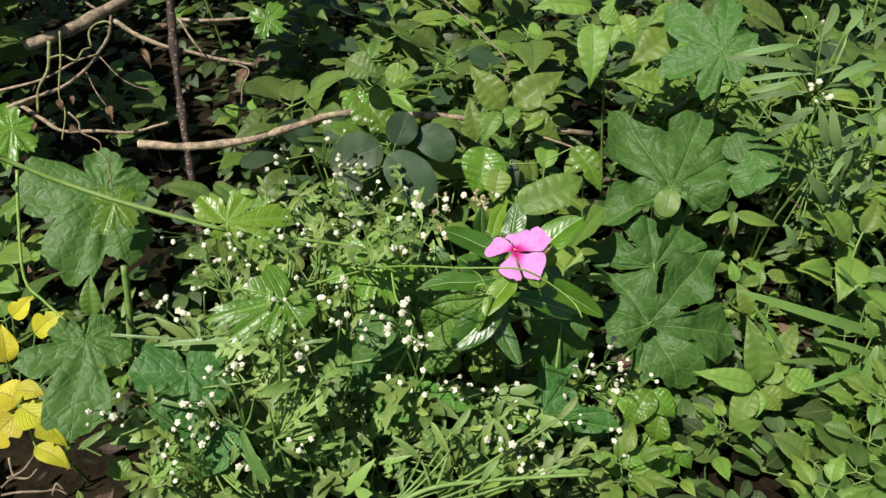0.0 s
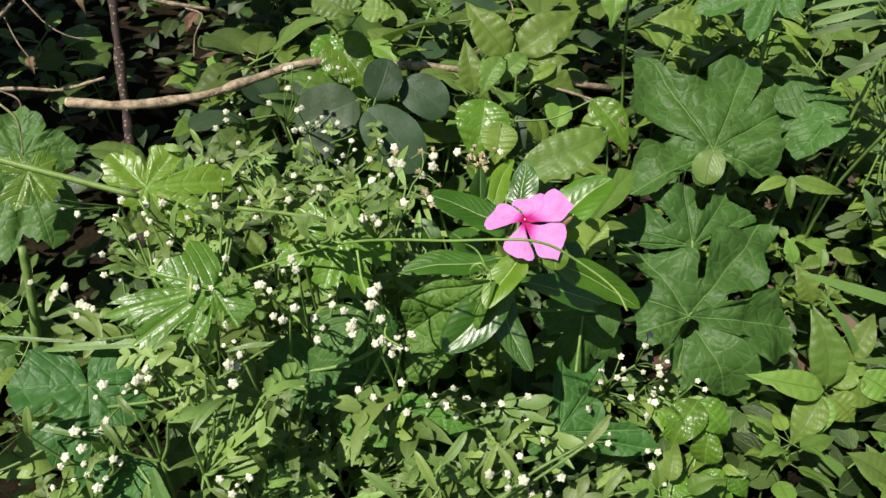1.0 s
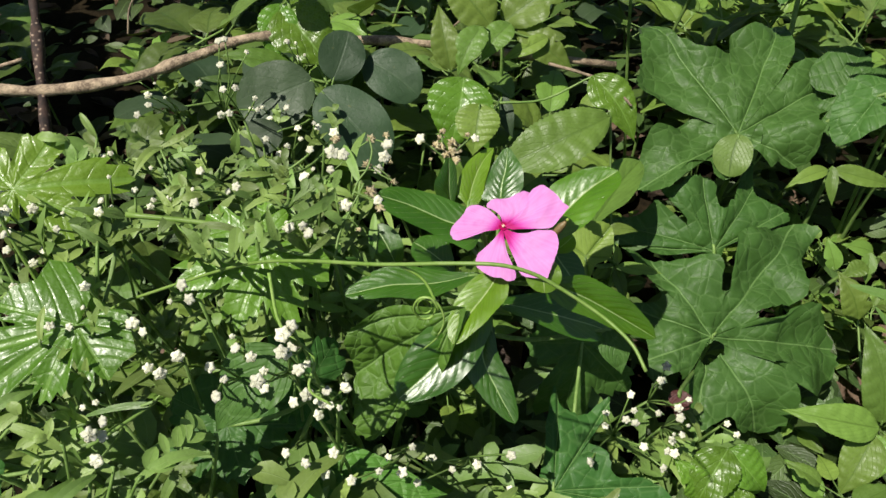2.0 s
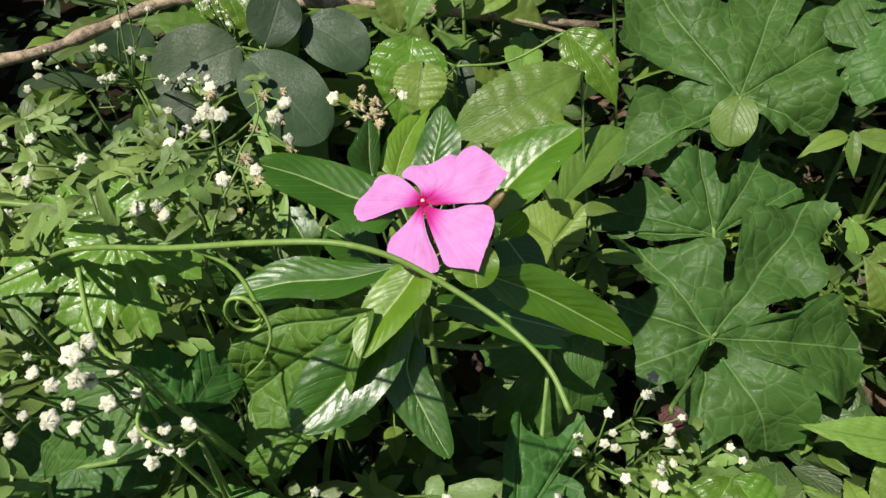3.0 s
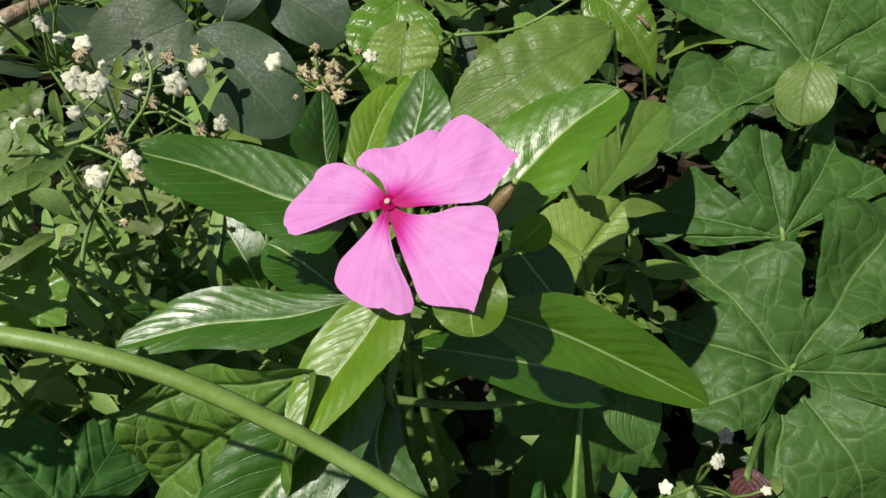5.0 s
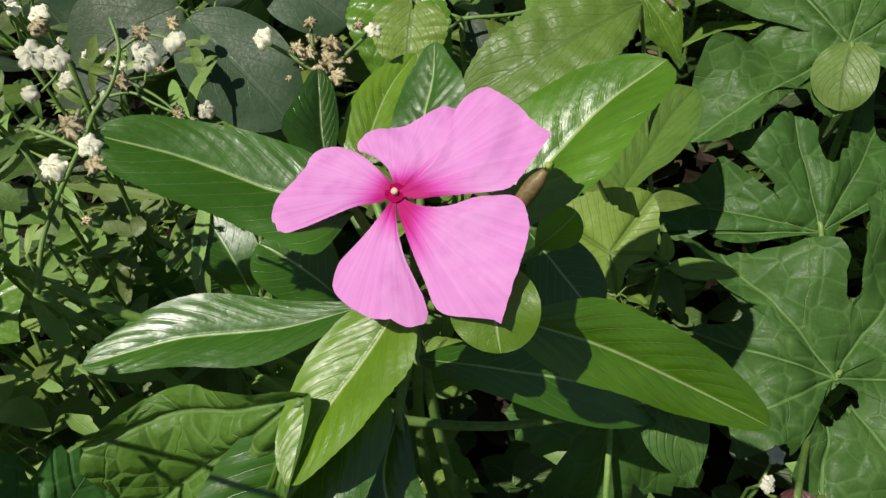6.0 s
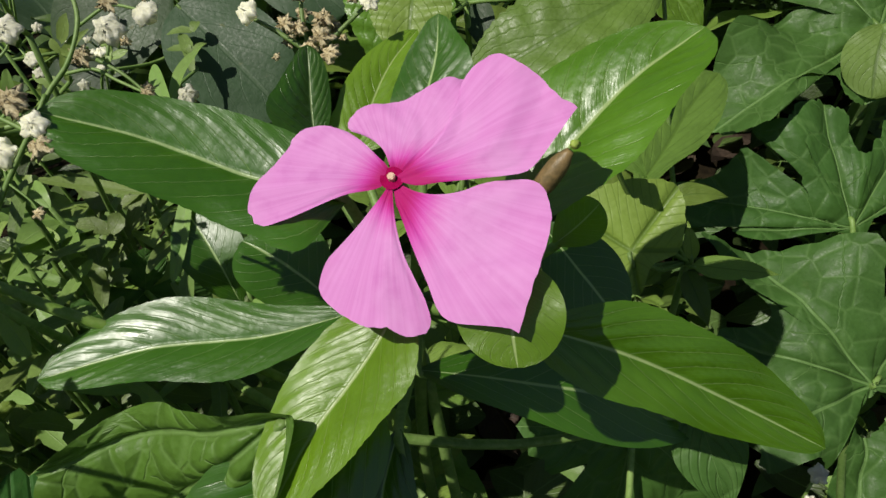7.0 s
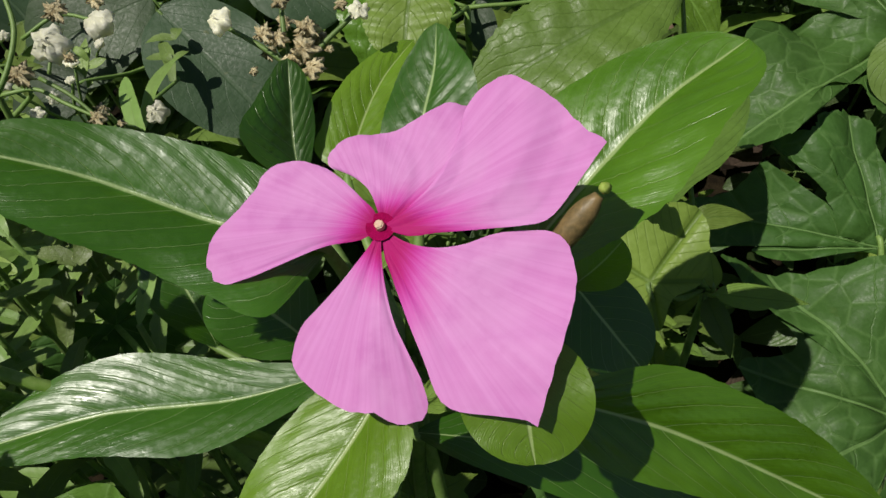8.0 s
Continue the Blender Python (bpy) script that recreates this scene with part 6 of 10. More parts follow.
leaf(p, NARROW, (0.2869, 0.4420, 0.2896), (0.3108, 0.4385, 0.2632), 0.0092, (0.24, -0.91, 0.34), "strap", bend=0.1, fold=0.25, wave=0.06)
leaf(p, NARROW, (0.2889, 0.4395, 0.2867), (0.2909, 0.4503, 0.2764), 0.0041, (-0.73, 0.54, 0.43), "strap", bend=0.1, fold=0.25, wave=0.06)
leaf(p, NARROW, (0.3290, 0.4922, 0.3461), (0.3500, 0.5045, 0.3375), 0.0056, (0.52, -0.33, 0.79), "strap", bend=0.1, fold=0.25, wave=0.06)
leaf(p, NARROW, (0.3234, 0.4703, 0.3215), (0.3482, 0.4821, 0.3123), 0.0102, (0.47, -0.38, 0.79), "strap", bend=0.1, fold=0.25, wave=0.06)
leaf(p, NARROW, (0.3407, 0.4755, 0.3274), (0.3480, 0.5032, 0.3360), 0.0061, (-0.32, -0.20, 0.92), "strap", bend=0.1, fold=0.25, wave=0.06)
leaf(p, NARROW, (0.3134, 0.5127, 0.3690), (0.3378, 0.5415, 0.3789), 0.0061, (-0.06, -0.28, 0.96), "strap", bend=0.1, fold=0.25, wave=0.06)
leaf(p, NARROW, (0.3250, 0.5127, 0.3691), (0.3587, 0.5389, 0.3761), 0.0056, (0.06, -0.33, 0.94), "strap", bend=0.1, fold=0.25, wave=0.06)
leaf(p, NARROW, (0.2979, 0.5127, 0.3689), (0.3159, 0.5442, 0.3818), 0.0077, (-0.17, -0.29, 0.94), "strap", bend=0.1, fold=0.25, wave=0.06)
leaf(p, NARROW, (0.3288, 0.5153, 0.3720), (0.3299, 0.5415, 0.3789), 0.0066, (-0.41, -0.22, 0.89), "strap", bend=0.1, fold=0.25, wave=0.06)
leaf(p, NARROW, (0.3386, 0.5063, 0.3620), (0.3587, 0.5310, 0.3672), 0.0077, (-0.03, -0.18, 0.98), "strap", bend=0.1, fold=0.25, wave=0.06)
leaf(p, NARROW, (0.2697, 0.4163, 0.2606), (0.2872, 0.4147, 0.2363), 0.0066, (0.26, -0.93, 0.25), "strap", bend=0.1, fold=0.25, wave=0.06)
leaf(p, NARROW, (0.2833, 0.4125, 0.2564), (0.2812, 0.4200, 0.2422), 0.0066, (-0.98, -0.17, 0.06), "strap", bend=0.1, fold=0.25, wave=0.06)
leaf(p, NARROW, (0.2794, 0.4189, 0.2636), (0.2970, 0.4252, 0.2483), 0.0056, (0.65, -0.56, 0.51), "strap", bend=0.1, fold=0.25, wave=0.06)
leaf(p, NARROW, (0.3024, 0.4369, 0.2839), (0.3285, 0.4662, 0.2944), 0.0056, (-0.11, -0.25, 0.96), "strap", bend=0.1, fold=0.25, wave=0.06)
stems(p, STEM, [(0.3136, 0.4753, 0.2707), (0.3412, 0.5503, 0.3549), (0.3052, 0.5040, 0.3254)], 0.0014, 0.0007)
spray(p, (0.2934, 0.4786, 0.3419), 7, 0.011, 31, 1.1)

p = thing("narrow_leaved_weed", 0.365, 0.522, ground_height(0.365, 0.522), "weed with narrow grey-green leaves deep in shade", "weed")
leaf(p, NARROW, (0.3803, 0.4818, 0.2482), (0.4041, 0.4846, 0.2515), 0.0076, (-0.06, -0.49, 0.87), "strap")
leaf(p, NARROW, (0.3798, 0.5226, 0.2959), (0.3796, 0.5097, 0.2813), 0.0064, (-0.41, -0.68, 0.61), "strap")
leaf(p, NARROW, (0.3798, 0.4569, 0.2023), (0.3916, 0.4440, 0.1878), 0.0042, (-0.17, -0.80, 0.58), "strap")
leaf(p, NARROW, (0.3321, 0.4843, 0.1823), (0.3042, 0.4764, 0.1732), 0.0076, (-0.16, -0.44, 0.88), "strap")
leaf(p, NARROW, (0.3254, 0.5301, 0.2817), (0.3130, 0.5361, 0.2884), 0.0070, (-0.04, -0.78, 0.63), "strap")
leaf(p, NARROW, (0.3596, 0.4689, 0.1990), (0.3452, 0.4702, 0.2003), 0.0053, (0.03, -0.56, 0.83), "strap")
leaf(p, NARROW, (0.3623, 0.4975, 0.2227), (0.3426, 0.4881, 0.2120), 0.0059, (-0.25, -0.45, 0.86), "strap")
leaf(p, NARROW, (0.3661, 0.5126, 0.2787), (0.3515, 0.5029, 0.2676), 0.0068, (-0.30, -0.49, 0.82), "strap")
leaf(p, NARROW, (0.3473, 0.4744, 0.2422), (0.3616, 0.4819, 0.2507), 0.0065, (-0.26, -0.45, 0.85), "strap")
leaf(p, NARROW, (0.3516, 0.5221, 0.2720), (0.3689, 0.5286, 0.2795), 0.0079, (-0.18, -0.49, 0.85), "strap")
leaf(p, NARROW, (0.4035, 0.5301, 0.2346), (0.3921, 0.5164, 0.2192), 0.0074, (-0.40, -0.52, 0.76), "strap")
leaf(p, NARROW, (0.3788, 0.5588, 0.2631), (0.3643, 0.5655, 0.2706), 0.0075, (-0.04, -0.78, 0.62), "strap")
leaf(p, NARROW, (0.3611, 0.4997, 0.2262), (0.3817, 0.4938, 0.2197), 0.0052, (0.03, -0.69, 0.73), "strap")
leaf(p, NARROW, (0.3451, 0.4809, 0.2156), (0.3589, 0.4781, 0.2124), 0.0074, (0.04, -0.63, 0.77), "strap")
leaf(p, NARROW, (0.3786, 0.4970, 0.1904), (0.3506, 0.4955, 0.1886), 0.0070, (-0.03, -0.50, 0.87), "strap")
leaf(p, NARROW, (0.3556, 0.5111, 0.2837), (0.3381, 0.4977, 0.2685), 0.0054, (-0.31, -0.50, 0.81), "strap")
leaf(p, NARROW, (0.3496, 0.5051, 0.2535), (0.3348, 0.5142, 0.2635), 0.0052, (-0.06, -0.79, 0.61), "strap")
leaf(p, NARROW, (0.3582, 0.4818, 0.1936), (0.3821, 0.4839, 0.1961), 0.0051, (-0.05, -0.48, 0.88), "strap")
leaf(p, NARROW, (0.3542, 0.4552, 0.2279), (0.3468, 0.4481, 0.2199), 0.0060, (-0.38, -0.49, 0.79), "strap")
leaf(p, NARROW, (0.3951, 0.5020, 0.1945), (0.3695, 0.4909, 0.1819), 0.0052, (-0.24, -0.43, 0.87), "strap")
leaf(p, NARROW, (0.3344, 0.4555, 0.2369), (0.3347, 0.4743, 0.2579), 0.0069, (-0.38, -0.69, 0.62), "strap")
leaf(p, NARROW, (0.3224, 0.5075, 0.2293), (0.3464, 0.5041, 0.2255), 0.0069, (0.03, -0.62, 0.78), "strap")
leaf(p, NARROW, (0.3347, 0.4962, 0.2763), (0.3576, 0.5013, 0.2821), 0.0045, (-0.11, -0.50, 0.86), "strap")
leaf(p, NARROW, (0.3833, 0.5436, 0.2429), (0.3603, 0.5336, 0.2314), 0.0061, (-0.22, -0.47, 0.85), "strap")
leaf(p, NARROW, (0.3936, 0.5251, 0.2153), (0.4025, 0.5126, 0.2013), 0.0071, (-0.24, -0.79, 0.56), "strap")
leaf(p, NARROW, (0.3327, 0.5507, 0.2606), (0.3308, 0.5694, 0.2816), 0.0044, (-0.33, -0.72, 0.61), "strap")
leaf(p, NARROW, (0.3929, 0.5053, 0.2089), (0.3817, 0.4934, 0.1955), 0.0056, (-0.39, -0.50, 0.77), "strap")
leaf(p, NARROW, (0.3532, 0.5338, 0.2441), (0.3804, 0.5417, 0.2531), 0.0088, (-0.14, -0.49, 0.86), "strap")
leaf(p, NARROW, (0.3268, 0.5427, 0.2718), (0.3006, 0.5492, 0.2790), 0.0080, (0.02, -0.71, 0.70), "strap")
leaf(p, NARROW, (0.3834, 0.5182, 0.2789), (0.3867, 0.5065, 0.2657), 0.0047, (-0.36, -0.74, 0.57), "strap")
leaf(p, NARROW, (0.3226, 0.5084, 0.2535), (0.3441, 0.5057, 0.2506), 0.0084, (0.03, -0.63, 0.78), "strap")
leaf(p, NARROW, (0.3586, 0.4835, 0.2373), (0.3813, 0.4903, 0.2451), 0.0077, (-0.16, -0.45, 0.88), "strap")
leaf(p, NARROW, (0.4047, 0.5499, 0.2542), (0.3825, 0.5402, 0.2432), 0.0061, (-0.22, -0.47, 0.85), "strap")
leaf(p, NARROW, (0.3771, 0.5188, 0.2767), (0.3788, 0.5101, 0.2669), 0.0068, (-0.37, -0.72, 0.58), "strap")
stems(p, STEM, [(0.3613, 0.5102, 0.2290)], 0.0014, 0.0007)

p = thing("grass_tuft", 0.338, 0.362, ground_height(0.338, 0.362), "grass tuft with broad light green blades", "grass")
leaf(p, BLADE, (0.3611, 0.3816, 0.1718), (0.2383, 0.3913, 0.2120), 0.0090, (0.22, -0.56, 0.80), "grass", bend=0.1, fold=0.3)
leaf(p, BLADE, (0.3059, 0.2892, 0.0678), (0.2501, 0.3156, 0.1272), 0.0106, (0.25, -0.77, 0.58), "grass", bend=0.1, fold=0.3)
leaf(p, BLADE, (0.3336, 0.3270, 0.1104), (0.2705, 0.3025, 0.1125), 0.0095, (0.11, -0.19, 0.98), "grass", bend=0.1, fold=0.3)
leaf(p, BLADE, (0.3442, 0.3413, 0.1265), (0.3518, 0.3623, 0.1802), 0.0085, (-0.56, -0.74, 0.37), "grass", bend=0.1, fold=0.3)
leaf(p, BLADE, (0.2891, 0.3605, 0.1477), (0.2519, 0.3838, 0.2037), 0.0050, (0.09, -0.90, 0.43), "grass", bend=0.1, fold=0.3)
leaf(p, BLADE, (0.3496, 0.3636, 0.1516), (0.2927, 0.3390, 0.1536), 0.0053, (0.13, -0.21, 0.97), "grass", bend=0.1, fold=0.3)
leaf(p, BLADE, (0.2615, 0.3078, 0.0884), (0.2840, 0.2911, 0.0999), 0.0042, (-0.54, -0.15, 0.83), "grass", bend=0.1, fold=0.3)
leaf(p, BLADE, (0.3720, 0.3636, 0.1517), (0.3014, 0.3659, 0.1839), 0.0068, (0.33, -0.55, 0.77), "grass", bend=0.1, fold=0.3)
leaf(p, BLADE, (0.3587, 0.3977, 0.1899), (0.3191, 0.4048, 0.2276), 0.0053, (0.29, -0.84, 0.46), "grass", bend=0.1, fold=0.3)
leaf(p, BLADE, (0.3310, 0.3667, 0.1549), (0.2746, 0.3539, 0.1703), 0.0061, (0.32, -0.33, 0.89), "grass", bend=0.1, fold=0.3)
leaf(p, BLADE, (0.3722, 0.3357, 0.1204), (0.3200, 0.2881, 0.0968), 0.0069, (-0.24, -0.21, 0.95), "grass", bend=0.1, fold=0.3)
leaf(p, BLADE, (0.3267, 0.3171, 0.0993), (0.2976, 0.2821, 0.0899), 0.0064, (-0.17, -0.12, 0.98), "grass", bend=0.1, fold=0.3)
stems(p, STEM, [(0.3338, 0.3500, 0.1197)], 0.0014, 0.0007)

p = thing("grass_tuft", -0.145, 0.279, ground_height(-0.145, 0.279), "grass tuft with narrow pale blades among the white flowers", "grass")
leaf(p, BLADE, (-0.0966, 0.2122, 0.2334), (-0.1118, 0.2327, 0.2563), 0.0066, (0.34, -0.58, 0.74), "grass", bend=0.05)
leaf(p, BLADE, (-0.1718, 0.2493, 0.2647), (-0.1451, 0.2449, 0.2599), 0.0031, (0.11, -0.36, 0.93), "grass", bend=0.05)
leaf(p, BLADE, (-0.2177, 0.2992, 0.2628), (-0.1593, 0.2968, 0.2604), 0.0020, (0.02, -0.43, 0.90), "grass", bend=0.05)
leaf(p, BLADE, (-0.2109, 0.2322, 0.2376), (-0.1958, 0.2389, 0.2452), 0.0045, (-0.13, -0.60, 0.79), "grass", bend=0.05)
leaf(p, BLADE, (-0.1157, 0.2882, 0.2706), (-0.1758, 0.2859, 0.2676), 0.0043, (-0.03, -0.45, 0.89), "grass", bend=0.05)
leaf(p, BLADE, (-0.1666, 0.2894, 0.2662), (-0.1345, 0.2906, 0.2677), 0.0029, (-0.03, -0.45, 0.89), "grass", bend=0.05)
leaf(p, BLADE, (-0.0611, 0.2678, 0.2946), (-0.0808, 0.2656, 0.2920), 0.0022, (-0.06, -0.47, 0.88), "grass", bend=0.05)
stems(p, STEM, [(-0.1486, 0.2666, 0.2494)], 0.0014, 0.0007)

p = thing("yellowing_weed", -0.285, 0.301, ground_height(-0.285, 0.301), "weed with bright yellow dying leaves", "weed")
leaf(p, YELLOW, (-0.2758, 0.2761, 0.2165), (-0.2434, 0.2576, 0.1960), 0.0239, (0.35, -0.35, 0.87), "ovate", bend=0.1, fold=0.25, teeth=0.06)
leaf(p, YELLOW, (-0.2747, 0.2781, 0.2187), (-0.2954, 0.2831, 0.2242), 0.0218, (0.17, -0.31, 0.93), "ovate", bend=0.1, fold=0.25, teeth=0.06)
leaf(p, YELLOW, (-0.2765, 0.2731, 0.2131), (-0.2989, 0.2556, 0.1934), 0.0275, (-0.00, -0.75, 0.67), "ovate", bend=0.1, fold=0.25, teeth=0.06)
leaf(p, YELLOW, (-0.2655, 0.3080, 0.2524), (-0.2450, 0.3180, 0.2637), 0.0168, (-0.06, -0.70, 0.72), "ovate", bend=0.1, fold=0.25, teeth=0.06)
leaf(p, YELLOW, (-0.2842, 0.2955, 0.2383), (-0.2881, 0.3130, 0.2578), 0.0162, (0.44, -0.62, 0.64), "ovate", bend=0.1, fold=0.25, teeth=0.06)
leaf(p, YELLOW, (-0.2785, 0.2831, 0.2243), (-0.2578, 0.2806, 0.2216), 0.0149, (0.08, -0.34, 0.94), "ovate", bend=0.1, fold=0.25, teeth=0.06)
leaf(p, YELLOW, (-0.2561, 0.2956, 0.2385), (-0.2467, 0.2956, 0.2385), 0.0091, (-0.01, -0.41, 0.91), "ovate", bend=0.1, fold=0.25, teeth=0.06)
leaf(p, YELLOW, (-0.2651, 0.2581, 0.1964), (-0.2407, 0.2481, 0.1853), 0.0135, (0.29, -0.30, 0.91), "ovate", bend=0.1, fold=0.25, teeth=0.06)
leaf(p, YELLOW, (-0.2806, 0.3155, 0.2607), (-0.2657, 0.3255, 0.2720), 0.0135, (0.02, -0.76, 0.65), "ovate", bend=0.1, fold=0.25, teeth=0.06)
leaf(p, FRESH, (-0.2474, 0.3428, 0.2314), (-0.2492, 0.3634, 0.2545), 0.0141, (0.35, -0.68, 0.64), "ovate", teeth=0.08)
leaf(p, FRESH, (-0.2334, 0.2736, 0.1539), (-0.2171, 0.2641, 0.1433), 0.0177, (0.35, -0.36, 0.87), "ovate", teeth=0.08)
stems(p, STEM, [(-0.2894, 0.2894, 0.1997)], 0.0014, 0.0007)

p = thing("stick", -0.280, 0.556, 0.238, "pale dead stick with a freshly cut end", "stick", "dead sticks")
tubes("shaft", p, TWIG, [([(-0.2803, 0.5562, 0.2376), (-0.2364, 0.5545, 0.2359), (-0.1763, 0.5545, 0.2439), (-0.1329, 0.5587, 0.2563), (-0.0901, 0.5624, 0.2682), (-0.0446, 0.5792, 0.2573), (0.0148, 0.5861, 0.2504), (0.1531, 0.5924, 0.2282)], 0.00369, 0.00279)], sides=10, knots=0.21)
cut_end(p, (-0.2803, 0.5562, 0.2376), (-0.2364, 0.5545, 0.2359), 0.0037)

p = thing("stick", -0.404, 0.641, 0.294, "broken pale brown branch with split end", "stick", "dead sticks")
tubes("shaft", p, TWIG, [([(-0.4042, 0.6408, 0.2942), (-0.3681, 0.6603, 0.3013), (-0.3327, 0.6960, 0.3115), (-0.2828, 0.7374, 0.3281), (-0.2174, 0.7779, 0.3439)], 0.00492, 0.00697)], sides=10, knots=0.18)

p = thing("shrub", -0.280, 0.735, 0.341, "shrub with a dark upright stem and pale bark flecks, leafy head added out of view", "shrub")
tubes("shaft", p, BARK, [([(-0.2801, 0.7351, 0.3407), (-0.2690, 0.6768, 0.3053), (-0.2579, 0.6288, 0.2742), (-0.2429, 0.5744, 0.2433), (-0.2255, 0.5182, 0.2179), (-0.2166, 0.4896, 0.2009), (-0.2079, 0.4549, 0.1771)], 0.00377, 0.00361)], sides=10, knots=0.30)
crown(p, (-0.2801, 0.7351, 0.3407), 46, 3)

p = thing("twig", -0.434, 0.582, 0.250, "brown dead vine curving up to the branch", "stick", "dead sticks")
tubes("shaft", p, TWIG, [([(-0.4338, 0.5816, 0.2502), (-0.4193, 0.5857, 0.2548), (-0.3927, 0.5929, 0.2631), (-0.3613, 0.6002, 0.2715), (-0.3396, 0.6107, 0.2834), (-0.3251, 0.6228, 0.2970), (-0.3155, 0.6333, 0.3088), (-0.3132, 0.6461, 0.3233)], 0.00197, 0.00139)], sides=10, knots=0.18)

p = thing("twig", -0.431, 0.591, 0.268, "thin brown dead vine crossing another", "stick", "dead sticks")
tubes("shaft", p, TWIG, [([(-0.4306, 0.5909, 0.2681), (-0.4162, 0.5941, 0.2718), (-0.3754, 0.6013, 0.2801), (-0.3443, 0.6125, 0.2929), (-0.3239, 0.6170, 0.2981)], 0.00123, 0.00090)], sides=10, knots=0.18)

p = thing("twig", -0.326, 0.677, 0.305, "pale grey dead stick behind the upright stem", "stick", "dead sticks")
tubes("shaft", p, TWIG, [([(-0.3261, 0.6767, 0.3049), (-0.3043, 0.6673, 0.2945), (-0.2762, 0.6597, 0.2862), (-0.2481, 0.6555, 0.2816), (-0.2226, 0.6513, 0.2770), (-0.1844, 0.6470, 0.2725)], 0.00230, 0.00164)], sides=10, knots=0.18)

p = thing("twig", -0.257, 0.667, 0.310, "short pale broken twig", "stick", "dead sticks")
tubes("shaft", p, TWIG, [([(-0.2568, 0.6674, 0.3099), (-0.2471, 0.6570, 0.2983), (-0.2345, 0.6460, 0.2860)], 0.00131, 0.00098)], sides=10, knots=0.18)

p = thing("twig", -0.367, 0.621, 0.309, "mossy green dead twig hanging from the branch", "stick", "dead sticks")
tubes("shaft", p, MOSS, [([(-0.3668, 0.6206, 0.3093), (-0.3678, 0.6031, 0.2897), (-0.3768, 0.5904, 0.2754), (-0.3771, 0.5761, 0.2594)], 0.00156, 0.00107)], sides=10, knots=0.18)

p = thing("twig", -0.354, 0.622, 0.319, "thin dry stalk hanging among the sticks", "stick", "dead sticks")
tubes("shaft", p, MOSS, [([(-0.3540, 0.6221, 0.3187), (-0.3532, 0.6032, 0.2975), (-0.3547, 0.5828, 0.2745), (-0.3487, 0.5717, 0.2622), (-0.3516, 0.5544, 0.2427)], 0.00082, 0.00074)], sides=10, knots=0.18)

p = thing("twig", -0.329, 0.622, 0.304, "thin pale tendril looped round a twig", "stick", "dead sticks")
tubes("shaft", p, MOSS, [([(-0.3294, 0.6221, 0.3038), (-0.3319, 0.6301, 0.3127), (-0.3264, 0.6357, 0.3190), (-0.3156, 0.6378, 0.3214), (-0.3103, 0.6357, 0.3191)], 0.00098, 0.00082)], sides=10, knots=0.18)

p = thing("twig", -0.365, 0.610, 0.298, "thin pale tendril looped round a twig", "stick", "dead sticks")
tubes("shaft", p, MOSS, [([(-0.3655, 0.6102, 0.2978), (-0.3536, 0.6118, 0.2996), (-0.3416, 0.6087, 0.2961), (-0.3345, 0.6150, 0.3033), (-0.3274, 0.6166, 0.3051)], 0.00098, 0.00082)], sides=10, knots=0.18)

p = thing("twig", -0.336, 0.643, 0.282, "thin dark fibre between the sticks", "stick", "dead sticks")
tubes("shaft", p, TWIG, [([(-0.3362, 0.6433, 0.2824), (-0.3173, 0.6302, 0.2679), (-0.2996, 0.6236, 0.2605), (-0.2841, 0.6216, 0.2583)], 0.00066, 0.00049)], sides=10, knots=0.18)

p = thing("twig", -0.340, 0.615, 0.281, "thin dark fibre between the sticks", "stick", "dead sticks")
tubes("shaft", p, TWIG, [([(-0.3397, 0.6153, 0.2810), (-0.3299, 0.6023, 0.2665), (-0.3200, 0.5934, 0.2565)], 0.00057, 0.00049)], sides=10, knots=0.18)

p = thing("twig", -0.408, 0.602, 0.251, "low dead stick lying over the soil", "stick", "dead sticks")
tubes("shaft", p, TWIG, [([(-0.4078, 0.6021, 0.2508), (-0.3867, 0.5931, 0.2408), (-0.3668, 0.5857, 0.2326), (-0.3297, 0.5857, 0.2329), (-0.3000, 0.5849, 0.2321), (-0.2641, 0.5912, 0.2394)], 0.00197, 0.00131)], sides=10, knots=0.18)

p = thing("twig", -0.346, 0.572, 0.262, "thin bent dry stalk", "stick", "dead sticks")
tubes("shaft", p, TWIG, [([(-0.3458, 0.5717, 0.2622), (-0.3363, 0.5654, 0.2552), (-0.3334, 0.5591, 0.2481), (-0.3173, 0.5536, 0.2421), (-0.3144, 0.5462, 0.2338)], 0.00090, 0.00066)], sides=10, knots=0.18)

p = thing("twig", -0.287, 0.490, 0.276, "thin pale green tendril over the leaves", "stick", "dead sticks")
tubes("shaft", p, MOSS, [([(-0.2869, 0.4900, 0.2761), (-0.2763, 0.4837, 0.2690), (-0.2730, 0.4753, 0.2596), (-0.2719, 0.4668, 0.2502)], 0.00082, 0.00057)], sides=10, knots=0.18)

p = thing("twig", -0.279, 0.716, 0.289, "thin dead stick in the shade", "stick", "dead sticks")
tubes("shaft", p, TWIG, [([(-0.2789, 0.7161, 0.2893), (-0.2519, 0.7153, 0.2885), (-0.2088, 0.7167, 0.2904), (-0.1846, 0.7189, 0.2930)], 0.00180, 0.00131)], sides=10, knots=0.18)

p = thing("twig", -0.376, 0.723, 0.312, "thin dead twig above the branch", "stick", "dead sticks")
tubes("shaft", p, TWIG, [([(-0.3762, 0.7232, 0.3117), (-0.3682, 0.7171, 0.3048), (-0.3589, 0.7135, 0.3009)], 0.00164, 0.00115)], sides=10, knots=0.18)

